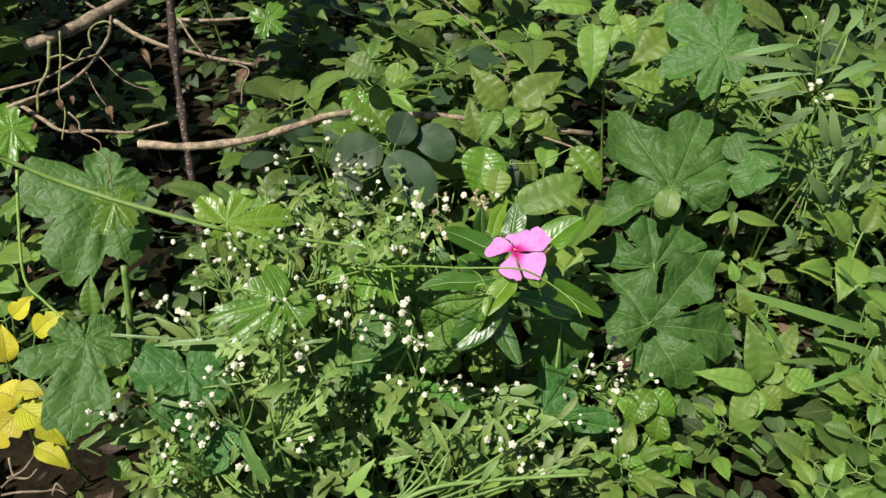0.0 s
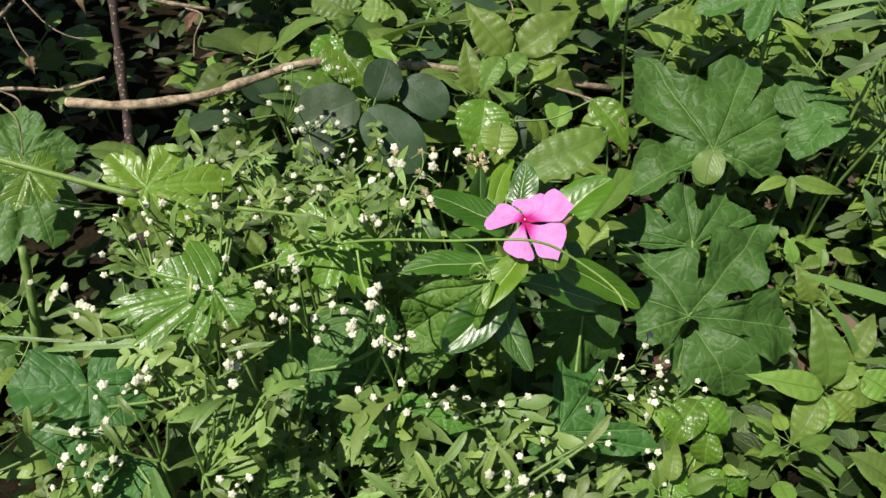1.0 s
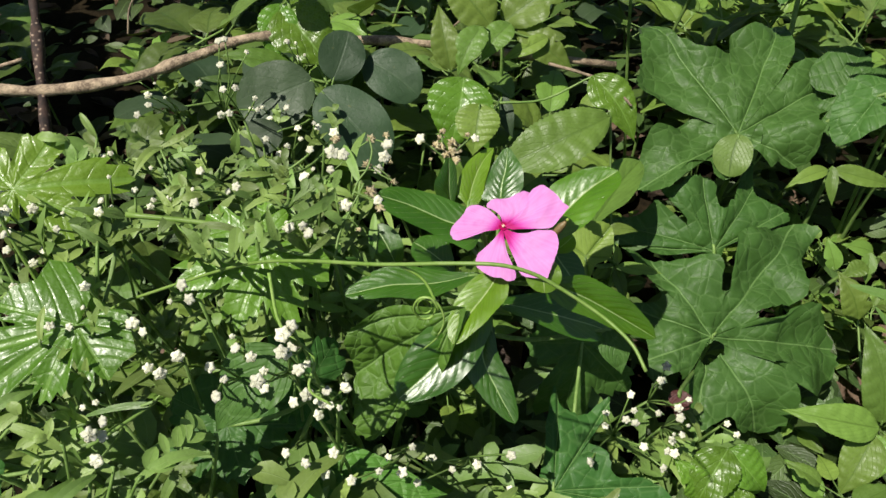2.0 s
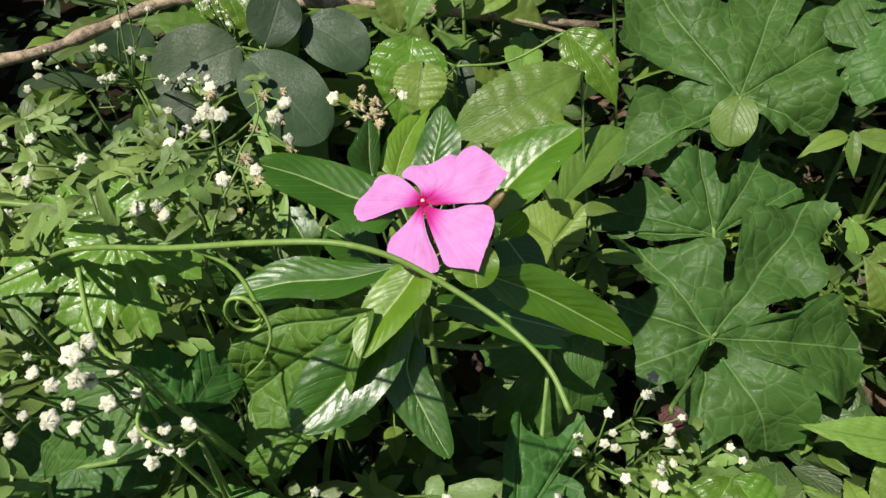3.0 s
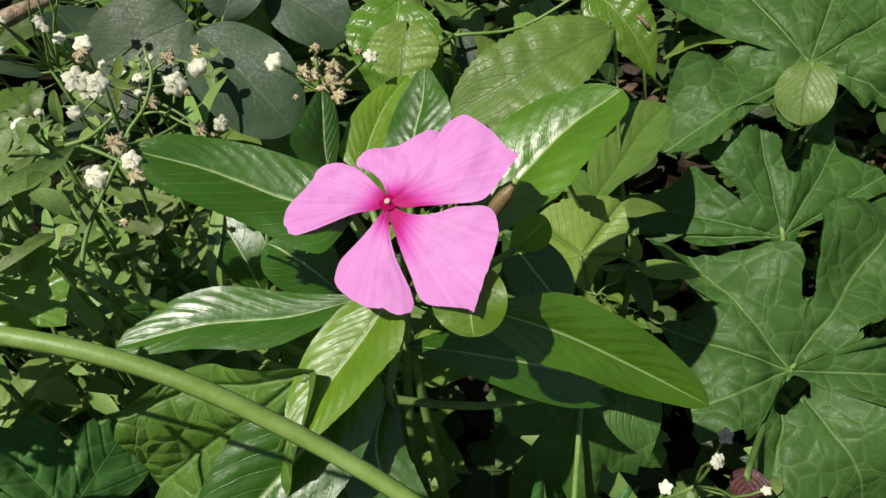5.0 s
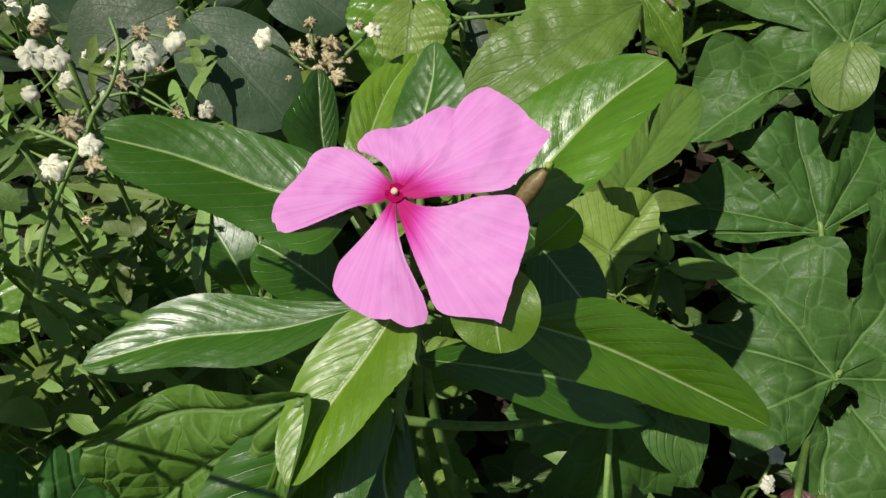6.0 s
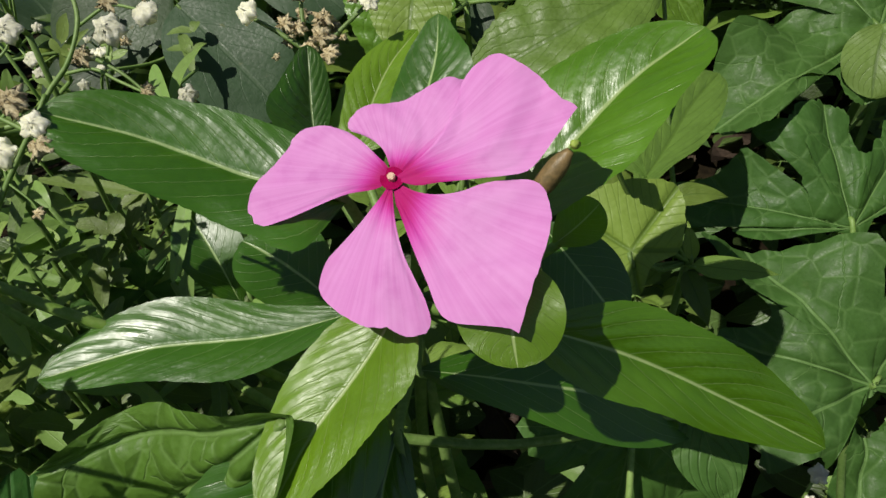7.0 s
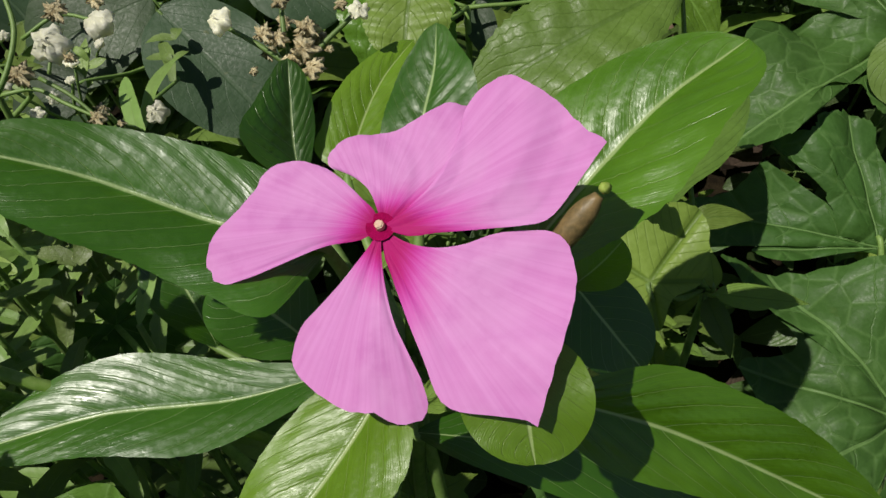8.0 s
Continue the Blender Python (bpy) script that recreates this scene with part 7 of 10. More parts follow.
p = thing("twig", -0.205, 0.648, 0.273, "thin curving dead twig", "stick", "dead sticks")
tubes("shaft", p, TWIG, [([(-0.2048, 0.6479, 0.2733), (-0.1907, 0.6436, 0.2686), (-0.1970, 0.6326, 0.2562), (-0.1982, 0.6207, 0.2429)], 0.00082, 0.00066)], sides=10, knots=0.18)

p = thing("twig", -0.322, 0.264, 0.121, "thin dead twig lying on the soil", "stick", "dead sticks")
tubes("shaft", p, TWIG, [([(-0.3223, 0.2645, 0.1205), (-0.3098, 0.2659, 0.1222), (-0.2916, 0.2664, 0.1228), (-0.2818, 0.2673, 0.1239), (-0.2733, 0.2650, 0.1214)], 0.00090, 0.00066)], sides=10, knots=0.18)

p = thing("twig", -0.318, 0.273, 0.130, "thin dead twig lying on the soil", "stick", "dead sticks")
tubes("shaft", p, TWIG, [([(-0.3182, 0.2729, 0.1300), (-0.3070, 0.2766, 0.1342), (-0.2994, 0.2831, 0.1416), (-0.2973, 0.2878, 0.1468)], 0.00090, 0.00066)], sides=10, knots=0.18)

p = thing("twig", -0.322, 0.268, 0.125, "thin dead twig lying on the soil", "stick", "dead sticks")
tubes("shaft", p, TWIG, [([(-0.3224, 0.2682, 0.1247), (-0.3140, 0.2729, 0.1300), (-0.3028, 0.2729, 0.1301), (-0.2958, 0.2775, 0.1353)], 0.00090, 0.00066)], sides=10, knots=0.18)

p = thing("twig", -0.273, 0.278, 0.135, "thin dead twig lying on the soil", "stick", "dead sticks")
tubes("shaft", p, TWIG, [([(-0.2734, 0.2775, 0.1355), (-0.2623, 0.2822, 0.1408), (-0.2496, 0.2794, 0.1377)], 0.00090, 0.00066)], sides=10, knots=0.18)

p = thing("twig", -0.317, 0.283, 0.141, "thin dead twig lying on the soil", "stick", "dead sticks")
tubes("shaft", p, TWIG, [([(-0.3169, 0.2831, 0.1415), (-0.3154, 0.2775, 0.1352), (-0.3126, 0.2729, 0.1300)], 0.00090, 0.00066)], sides=10, knots=0.18)

p = thing("twig", -0.285, 0.264, 0.121, "thin dead twig lying on the soil", "stick", "dead sticks")
tubes("shaft", p, TWIG, [([(-0.2845, 0.2645, 0.1208), (-0.2818, 0.2701, 0.1271), (-0.2762, 0.2673, 0.1240)], 0.00090, 0.00066)], sides=10, knots=0.18)

p = thing("stalk", -0.251, 0.261, 0.185, "cut green stalk standing among the weeds", "stick", "dead sticks")
tubes("shaft", p, STEM, [([(-0.2505, 0.2611, 0.1848), (-0.2441, 0.2617, 0.1931), (-0.2377, 0.2648, 0.2040), (-0.2283, 0.2677, 0.2149)], 0.00180, 0.00164)], sides=10, knots=0.18)

p = thing("dead_leaf", -0.355, 0.580, 0.271, "curled brown dead leaf caught on a twig", "leaf", "hanging dead leaves")
leaf(p, CURLED, (-0.3549, 0.5796, 0.2710), (-0.3513, 0.5717, 0.2622), 0.0060, (0.37, -0.61, 0.70), "ovate", bend=0.25, fold=0.5, wave=0.12)

p = thing("dead_leaf", -0.310, 0.580, 0.264, "curled brown dead leaf caught on a twig", "leaf", "hanging dead leaves")
leaf(p, CURLED, (-0.3104, 0.5801, 0.2643), (-0.3067, 0.5706, 0.2536), 0.0072, (0.34, -0.64, 0.69), "ovate", bend=0.25, fold=0.5, wave=0.12)

p = thing("dead_leaf", -0.348, 0.591, 0.269, "curled brown dead leaf caught on a twig", "leaf", "hanging dead leaves")
leaf(p, CURLED, (-0.3477, 0.5909, 0.2687), (-0.3464, 0.5845, 0.2615), 0.0043, (0.36, -0.66, 0.65), "ovate", bend=0.25, fold=0.5, wave=0.12)

p = thing("dead_leaf", -0.346, 0.561, 0.250, "curled brown dead leaf caught on a twig", "leaf", "hanging dead leaves")
leaf(p, CURLED, (-0.3457, 0.5607, 0.2498), (-0.3339, 0.5599, 0.2490), 0.0074, (0.02, -0.57, 0.82), "ovate", bend=0.25, fold=0.5, wave=0.12)

p = thing("dead_leaf", -0.188, 0.626, 0.279, "curled brown dead leaf caught on a twig", "leaf", "hanging dead leaves")
leaf(p, CURLED, (-0.1876, 0.6261, 0.2791), (-0.1974, 0.6146, 0.2661), 0.0088, (0.10, -0.78, 0.62), "ovate", bend=0.25, fold=0.5, wave=0.12)

p = thing("dead_leaf", -0.299, 0.658, 0.284, "curled brown dead leaf caught on a twig", "leaf", "hanging dead leaves")
leaf(p, CURLED, (-0.2991, 0.6580, 0.2841), (-0.2888, 0.6428, 0.2670), 0.0062, (0.29, -0.62, 0.73), "ovate", bend=0.25, fold=0.5, wave=0.12)

p = thing("dead_leaf", -0.379, 0.570, 0.252, "curled brown dead leaf caught on a twig", "leaf", "hanging dead leaves")
leaf(p, CURLED, (-0.3795, 0.5698, 0.2523), (-0.3818, 0.5634, 0.2451), 0.0042, (0.32, -0.76, 0.57), "ovate", bend=0.25, fold=0.5, wave=0.12)

p = thing("twig", 0.095, 0.531, 0.264, "thin dead twig with a dried tip", "stick", "dead sticks")
tubes("shaft", p, TWIG, [([(0.0950, 0.5308, 0.2640), (0.1184, 0.5166, 0.2633), (0.1323, 0.5065, 0.2595), (0.1401, 0.4958, 0.2551)], 0.00098, 0.00066)], sides=10, knots=0.12)

p = thing("twig", 0.003, 0.672, 0.332, "thin dead twig across the shaded leaves", "stick", "dead sticks")
tubes("shaft", p, TWIG, [([(0.0032, 0.6724, 0.3321), (0.0422, 0.6502, 0.3075), (0.0702, 0.6244, 0.2787), (0.0371, 0.6022, 0.2536)], 0.00082, 0.00066)], sides=10, knots=0.12)

p = thing("stalk", -0.225, 0.367, 0.259, "cut green stalk standing among the weeds", "stick", "dead sticks")
tubes("shaft", p, STEM, [([(-0.2248, 0.3672, 0.2589), (-0.2259, 0.3552, 0.2304), (-0.2285, 0.3395, 0.1978), (-0.2320, 0.3287, 0.1706)], 0.00230, 0.00246)], sides=10, knots=0.12)

p = thing("strap_leaved_weed", -0.068, 0.272, ground_height(-0.068, 0.272), "weed with pale narrow cut leaves at its foot", "weed", "white flowered weeds")
feather_leaf(p, (-0.0780, 0.2337, 0.2220), (-0.0897, 0.2460, 0.2246), (-0.01, -0.21, 0.98), 0)
feather_leaf(p, (-0.0528, 0.2806, 0.2546), (-0.0719, 0.2760, 0.2710), (0.65, -0.40, 0.65), 1)
feather_leaf(p, (-0.0580, 0.2299, 0.1887), (-0.0309, 0.2248, 0.2109), (-0.64, -0.31, 0.70), 2)
leaf(p, FEATHER, (-0.0520, 0.2726, 0.2552), (-0.0711, 0.2810, 0.2530), 0.0051, (-0.24, -0.30, 0.92), "strap", bend=0.0973273, fold=0.3)
leaf(p, FEATHER, (-0.0672, 0.2447, 0.1851), (-0.0537, 0.2446, 0.1975), 0.0047, (-0.60, -0.47, 0.65), "strap", bend=0.0931663, fold=0.3)
feather_leaf(p, (-0.0916, 0.2625, 0.2779), (-0.1065, 0.2708, 0.2876), (0.27, -0.49, 0.83), 5)
feather_leaf(p, (-0.0699, 0.2689, 0.2533), (-0.0560, 0.2649, 0.2540), (-0.15, -0.35, 0.92), 6)
feather_leaf(p, (-0.0722, 0.2404, 0.2197), (-0.0596, 0.2571, 0.2142), (0.41, -0.01, 0.91), 7)
leaf(p, FEATHER, (-0.0939, 0.2278, 0.2182), (-0.1218, 0.2371, 0.2149), 0.0036, (-0.19, -0.24, 0.95), "strap", bend=0.182496, fold=0.3)
leaf(p, FEATHER, (-0.0704, 0.2471, 0.1950), (-0.0770, 0.2547, 0.2079), 0.0033, (0.38, -0.70, 0.61), "strap", bend=0.194726, fold=0.3)
feather_leaf(p, (-0.0681, 0.2554, 0.2026), (-0.0552, 0.2492, 0.1913), (0.40, -0.53, 0.75), 1)
feather_leaf(p, (-0.0667, 0.2567, 0.2448), (-0.0907, 0.2669, 0.2314), (-0.54, -0.22, 0.81), 2)
feather_leaf(p, (-0.0969, 0.2123, 0.2263), (-0.1059, 0.2311, 0.2320), (0.11, -0.24, 0.96), 3)
leaf(p, FEATHER, (-0.0519, 0.2507, 0.1958), (-0.0528, 0.2479, 0.2210), 0.0034, (0.42, -0.91, -0.08), "strap", bend=0.0869317, fold=0.3)
leaf(p, FEATHER, (-0.0558, 0.2604, 0.2081), (-0.0431, 0.2731, 0.1942), 0.0043, (0.71, 0.06, 0.70), "strap", bend=0.134155, fold=0.3)
feather_leaf(p, (-0.0977, 0.2210, 0.2307), (-0.0981, 0.2370, 0.2268), (0.17, 0.24, 0.96), 6)
feather_leaf(p, (-0.0663, 0.2526, 0.2758), (-0.0545, 0.2718, 0.2693), (0.45, 0.03, 0.89), 7)
feather_leaf(p, (-0.0858, 0.2460, 0.2695), (-0.1105, 0.2637, 0.2609), (-0.38, -0.08, 0.92), 8)
leaf(p, FEATHER, (-0.0844, 0.2353, 0.2523), (-0.0712, 0.2375, 0.2556), 0.0025, (-0.15, -0.44, 0.89), "strap", bend=0.140949, fold=0.3)
leaf(p, FEATHER, (-0.0701, 0.2592, 0.2427), (-0.0584, 0.2738, 0.2561), 0.0037, (-0.06, -0.65, 0.76), "strap", bend=0.1618, fold=0.3)
feather_leaf(p, (-0.0682, 0.2774, 0.2251), (-0.0700, 0.2787, 0.2527), (0.34, -0.94, 0.07), 2)
feather_leaf(p, (-0.0605, 0.2855, 0.2248), (-0.0738, 0.2896, 0.2435), (0.55, -0.65, 0.53), 3)
feather_leaf(p, (-0.0635, 0.2464, 0.1927), (-0.0484, 0.2625, 0.2023), (-0.03, -0.49, 0.87), 4)
leaf(p, FEATHER, (-0.0779, 0.2519, 0.2107), (-0.0739, 0.2609, 0.2271), 0.0051, (-0.02, -0.87, 0.48), "strap", bend=0.194489, fold=0.3)
leaf(p, FEATHER, (-0.0934, 0.2688, 0.2559), (-0.0888, 0.2632, 0.2787), 0.0057, (-0.20, -0.96, -0.20), "strap", bend=0.0764294, fold=0.3)
feather_leaf(p, (-0.0829, 0.2651, 0.2602), (-0.1070, 0.2715, 0.2623), (-0.02, -0.37, 0.93), 7)
feather_leaf(p, (-0.0554, 0.2340, 0.1920), (-0.0385, 0.2257, 0.1769), (0.42, -0.52, 0.75), 8)
feather_leaf(p, (-0.0715, 0.2626, 0.2208), (-0.0948, 0.2575, 0.2103), (-0.27, -0.49, 0.83), 0)
leaf(p, FEATHER, (-0.0572, 0.2437, 0.2225), (-0.0629, 0.2672, 0.2201), 0.0058, (-0.02, 0.10, 0.99), "strap", bend=0.106487, fold=0.3)
leaf(p, FEATHER, (-0.0505, 0.2657, 0.1894), (-0.0667, 0.2722, 0.2094), 0.0043, (0.51, -0.61, 0.61), "strap", bend=0.138025, fold=0.3)
feather_leaf(p, (-0.0621, 0.2396, 0.1900), (-0.0408, 0.2476, 0.2021), (-0.27, -0.51, 0.82), 3)
feather_leaf(p, (-0.0761, 0.2442, 0.2521), (-0.0640, 0.2591, 0.2404), (0.64, 0.08, 0.76), 4)
feather_leaf(p, (-0.0901, 0.2476, 0.2436), (-0.0645, 0.2467, 0.2566), (-0.42, -0.44, 0.80), 5)
leaf(p, FEATHER, (-0.0578, 0.2682, 0.1979), (-0.0743, 0.2802, 0.2101), 0.0039, (0.25, -0.50, 0.83), "strap", bend=0.165633, fold=0.3)
leaf(p, FEATHER, (-0.0745, 0.2657, 0.2114), (-0.0830, 0.2666, 0.2315), 0.0036, (0.68, -0.66, 0.32), "strap", bend=0.171779, fold=0.3)
feather_leaf(p, (-0.0554, 0.2541, 0.1940), (-0.0595, 0.2623, 0.2125), (0.30, -0.85, 0.44), 8)
feather_leaf(p, (-0.0716, 0.2697, 0.2288), (-0.0778, 0.2698, 0.2464), (0.67, -0.70, 0.24), 0)
feather_leaf(p, (-0.0562, 0.2668, 0.2175), (-0.0641, 0.2788, 0.2300), (0.24, -0.62, 0.75), 1)
leaf(p, FEATHER, (-0.0903, 0.2311, 0.2407), (-0.0797, 0.2268, 0.2348), 0.0038, (0.30, -0.42, 0.85), "strap", bend=0.167794, fold=0.3)
leaf(p, FEATHER, (-0.0951, 0.2403, 0.2680), (-0.0837, 0.2597, 0.2678), 0.0044, (0.30, -0.17, 0.94), "strap", bend=0.192471, fold=0.3)
feather_leaf(p, (-0.0592, 0.2472, 0.1776), (-0.0495, 0.2497, 0.2085), (-0.40, -0.90, 0.20), 4)
feather_leaf(p, (-0.0615, 0.2669, 0.2403), (-0.0757, 0.2803, 0.2375), (-0.27, -0.09, 0.96), 5)
feather_leaf(p, (-0.0603, 0.2329, 0.1793), (-0.0825, 0.2455, 0.1851), (0.07, -0.31, 0.95), 6)
leaf(p, FEATHER, (-0.0718, 0.2487, 0.2276), (-0.0760, 0.2476, 0.2467), 0.0041, (0.69, -0.72, 0.11), "strap", bend=0.161846, fold=0.3)
stems(p, STEM, [(-0.0972, 0.2416, 0.2338), (-0.0604, 0.2544, 0.1771), (-0.0693, 0.2718, 0.2076), (-0.0805, 0.2469, 0.2024), (-0.0549, 0.2835, 0.1890)], 0.001, 0.0007)

p = thing("strap_leaved_weed", -0.040, 0.274, ground_height(-0.040, 0.274), "weed with pale narrow cut leaves at its foot", "weed", "white flowered weeds")
feather_leaf(p, (-0.0253, 0.2714, 0.2210), (-0.0400, 0.2667, 0.2084), (-0.40, -0.60, 0.69), 0)
feather_leaf(p, (-0.0379, 0.2566, 0.1801), (-0.0154, 0.2471, 0.1885), (-0.41, -0.19, 0.89), 1)
feather_leaf(p, (0.0027, 0.2534, 0.1996), (-0.0123, 0.2629, 0.2044), (0.05, -0.39, 0.92), 2)
leaf(p, FEATHER, (-0.0480, 0.2677, 0.2063), (-0.0485, 0.2812, 0.2131), 0.0037, (0.08, -0.44, 0.89), "strap", bend=0.12246, fold=0.3)
leaf(p, FEATHER, (-0.0219, 0.2703, 0.1845), (-0.0154, 0.2784, 0.1936), 0.0044, (-0.18, -0.67, 0.72), "strap", bend=0.183428, fold=0.3)
feather_leaf(p, (-0.0329, 0.2602, 0.1803), (-0.0121, 0.2618, 0.1801), (0.04, -0.35, 0.94), 5)
feather_leaf(p, (-0.0188, 0.2777, 0.2063), (-0.0005, 0.2723, 0.2263), (-0.73, -0.37, 0.57), 6)
feather_leaf(p, (0.0107, 0.2463, 0.1774), (0.0011, 0.2532, 0.1975), (0.41, -0.79, 0.46), 7)
leaf(p, FEATHER, (-0.0314, 0.2768, 0.2113), (-0.0321, 0.2856, 0.2280), 0.0037, (0.09, -0.88, 0.47), "strap", bend=0.174803, fold=0.3)
leaf(p, FEATHER, (-0.0053, 0.2621, 0.1983), (-0.0007, 0.2707, 0.2030), 0.0044, (-0.04, -0.46, 0.89), "strap", bend=0.0538326, fold=0.3)
feather_leaf(p, (-0.0111, 0.2752, 0.1770), (-0.0148, 0.2563, 0.1791), (0.12, 0.09, 0.99), 1)
feather_leaf(p, (-0.0514, 0.2429, 0.1898), (-0.0546, 0.2588, 0.1990), (0.11, -0.48, 0.87), 2)
feather_leaf(p, (-0.0440, 0.2437, 0.1722), (-0.0580, 0.2577, 0.1852), (0.24, -0.52, 0.82), 3)
leaf(p, FEATHER, (0.0072, 0.2624, 0.1742), (0.0145, 0.2703, 0.1880), 0.0036, (-0.30, -0.75, 0.59), "strap", bend=0.131029, fold=0.3)
leaf(p, FEATHER, (-0.0139, 0.2438, 0.1787), (-0.0366, 0.2520, 0.1757), 0.0040, (-0.21, -0.26, 0.94), "strap", bend=0.0868717, fold=0.3)
feather_leaf(p, (-0.0450, 0.2855, 0.1919), (-0.0358, 0.2894, 0.2086), (-0.43, -0.80, 0.42), 6)
feather_leaf(p, (-0.0495, 0.2684, 0.1985), (-0.0673, 0.2881, 0.1911), (-0.35, 0.04, 0.94), 7)
feather_leaf(p, (-0.0385, 0.2455, 0.1961), (-0.0530, 0.2551, 0.1923), (-0.33, -0.12, 0.94), 8)
leaf(p, FEATHER, (-0.0014, 0.2839, 0.2030), (0.0098, 0.2915, 0.2062), 0.0028, (0.00, -0.39, 0.92), "strap", bend=0.0578334, fold=0.3)
leaf(p, FEATHER, (-0.0499, 0.2701, 0.2208), (-0.0697, 0.2840, 0.2136), 0.0054, (-0.41, -0.11, 0.91), "strap", bend=0.114858, fold=0.3)
feather_leaf(p, (-0.0135, 0.2683, 0.1983), (-0.0026, 0.2765, 0.2109), (-0.29, -0.67, 0.69), 2)
feather_leaf(p, (-0.0199, 0.2768, 0.2118), (-0.0182, 0.2920, 0.2122), (0.08, -0.04, 1.00), 3)
feather_leaf(p, (-0.0205, 0.2338, 0.1814), (-0.0278, 0.2544, 0.1835), (-0.04, -0.12, 0.99), 4)
leaf(p, FEATHER, (-0.0069, 0.2765, 0.2157), (-0.0175, 0.2755, 0.2049), 0.0059, (-0.57, -0.56, 0.60), "strap", bend=0.0924888, fold=0.3)
leaf(p, FEATHER, (-0.0421, 0.2638, 0.1944), (-0.0383, 0.2793, 0.2113), 0.0043, (-0.01, -0.74, 0.67), "strap", bend=0.0828231, fold=0.3)
feather_leaf(p, (-0.0545, 0.2578, 0.2004), (-0.0391, 0.2738, 0.1978), (0.31, -0.15, 0.94), 7)
feather_leaf(p, (0.0089, 0.2532, 0.1636), (0.0021, 0.2584, 0.1785), (0.40, -0.79, 0.46), 8)
feather_leaf(p, (-0.0007, 0.2524, 0.1628), (-0.0142, 0.2479, 0.1851), (0.83, -0.36, 0.43), 0)
leaf(p, FEATHER, (-0.0263, 0.2726, 0.1991), (-0.0161, 0.2787, 0.2223), 0.0055, (-0.38, -0.84, 0.39), "strap", bend=0.143952, fold=0.3)
leaf(p, FEATHER, (-0.0278, 0.2451, 0.1632), (-0.0121, 0.2527, 0.1790), 0.0040, (-0.40, -0.61, 0.69), "strap", bend=0.0767465, fold=0.3)
feather_leaf(p, (-0.0023, 0.2621, 0.1882), (0.0228, 0.2774, 0.1898), (0.12, -0.29, 0.95), 3)
feather_leaf(p, (0.0016, 0.2621, 0.1893), (-0.0124, 0.2579, 0.2039), (0.73, -0.31, 0.61), 4)
feather_leaf(p, (-0.0409, 0.2546, 0.2044), (-0.0594, 0.2690, 0.2077), (-0.05, -0.28, 0.96), 5)
leaf(p, FEATHER, (0.0117, 0.2566, 0.1768), (0.0169, 0.2607, 0.2005), 0.0037, (-0.36, -0.91, 0.23), "strap", bend=0.12716, fold=0.3)
leaf(p, FEATHER, (-0.0142, 0.2479, 0.1706), (0.0124, 0.2565, 0.1720), 0.0049, (0.06, -0.32, 0.95), "strap", bend=0.0610248, fold=0.3)
feather_leaf(p, (-0.0135, 0.2702, 0.1885), (0.0002, 0.2756, 0.1930), (-0.13, -0.43, 0.89), 8)
feather_leaf(p, (-0.0220, 0.2646, 0.2068), (-0.0348, 0.2626, 0.2121), (0.40, -0.34, 0.85), 0)
feather_leaf(p, (-0.0411, 0.2357, 0.1794), (-0.0550, 0.2245, 0.1817), (0.28, -0.16, 0.95), 1)
leaf(p, FEATHER, (0.0059, 0.2627, 0.2072), (0.0073, 0.2849, 0.2049), 0.0045, (0.03, 0.10, 0.99), "strap", bend=0.154, fold=0.3)
leaf(p, FEATHER, (-0.0196, 0.2796, 0.2076), (-0.0163, 0.2854, 0.2226), 0.0056, (-0.15, -0.91, 0.38), "strap", bend=0.0514176, fold=0.3)
stems(p, STEM, [(-0.0380, 0.2692, 0.1760), (-0.0429, 0.2649, 0.1755), (-0.0415, 0.2764, 0.1798), (-0.0471, 0.2587, 0.1735), (-0.0482, 0.2432, 0.1643)], 0.001, 0.0007)

p = thing("strap_leaved_weed", 0.056, 0.266, ground_height(0.056, 0.266), "weed with pale narrow cut leaves and fine stalks", "weed", "white flowered weeds")
feather_leaf(p, (0.0522, 0.2438, 0.1884), (0.0538, 0.2520, 0.2152), (-0.18, -0.94, 0.30), 0)
feather_leaf(p, (0.0420, 0.2633, 0.2205), (0.0243, 0.2624, 0.2087), (-0.48, -0.45, 0.76), 1)
feather_leaf(p, (0.0072, 0.2580, 0.1789), (-0.0030, 0.2584, 0.1999), (0.66, -0.67, 0.34), 2)
leaf(p, FEATHER, (0.0742, 0.2672, 0.1894), (0.0592, 0.2766, 0.1713), 0.0048, (-0.79, -0.13, 0.59), "strap", bend=0.150858, fold=0.3)
leaf(p, FEATHER, (0.0870, 0.2532, 0.1582), (0.0665, 0.2563, 0.1780), 0.0053, (0.53, -0.56, 0.64), "strap", bend=0.110978, fold=0.3)
feather_leaf(p, (0.0444, 0.2547, 0.2120), (0.0402, 0.2658, 0.2193), (0.00, -0.54, 0.84), 5)
feather_leaf(p, (0.0291, 0.2555, 0.1934), (0.0156, 0.2616, 0.2084), (0.42, -0.65, 0.64), 6)
feather_leaf(p, (0.0718, 0.2550, 0.1712), (0.0556, 0.2623, 0.1889), (0.40, -0.66, 0.64), 7)
leaf(p, FEATHER, (0.0336, 0.2588, 0.1890), (0.0551, 0.2546, 0.2104), 0.0046, (-0.69, -0.36, 0.62), "strap", bend=0.0608843, fold=0.3)
leaf(p, FEATHER, (0.0226, 0.2722, 0.1960), (0.0368, 0.2659, 0.2078), 0.0038, (-0.68, -0.22, 0.70), "strap", bend=0.192815, fold=0.3)
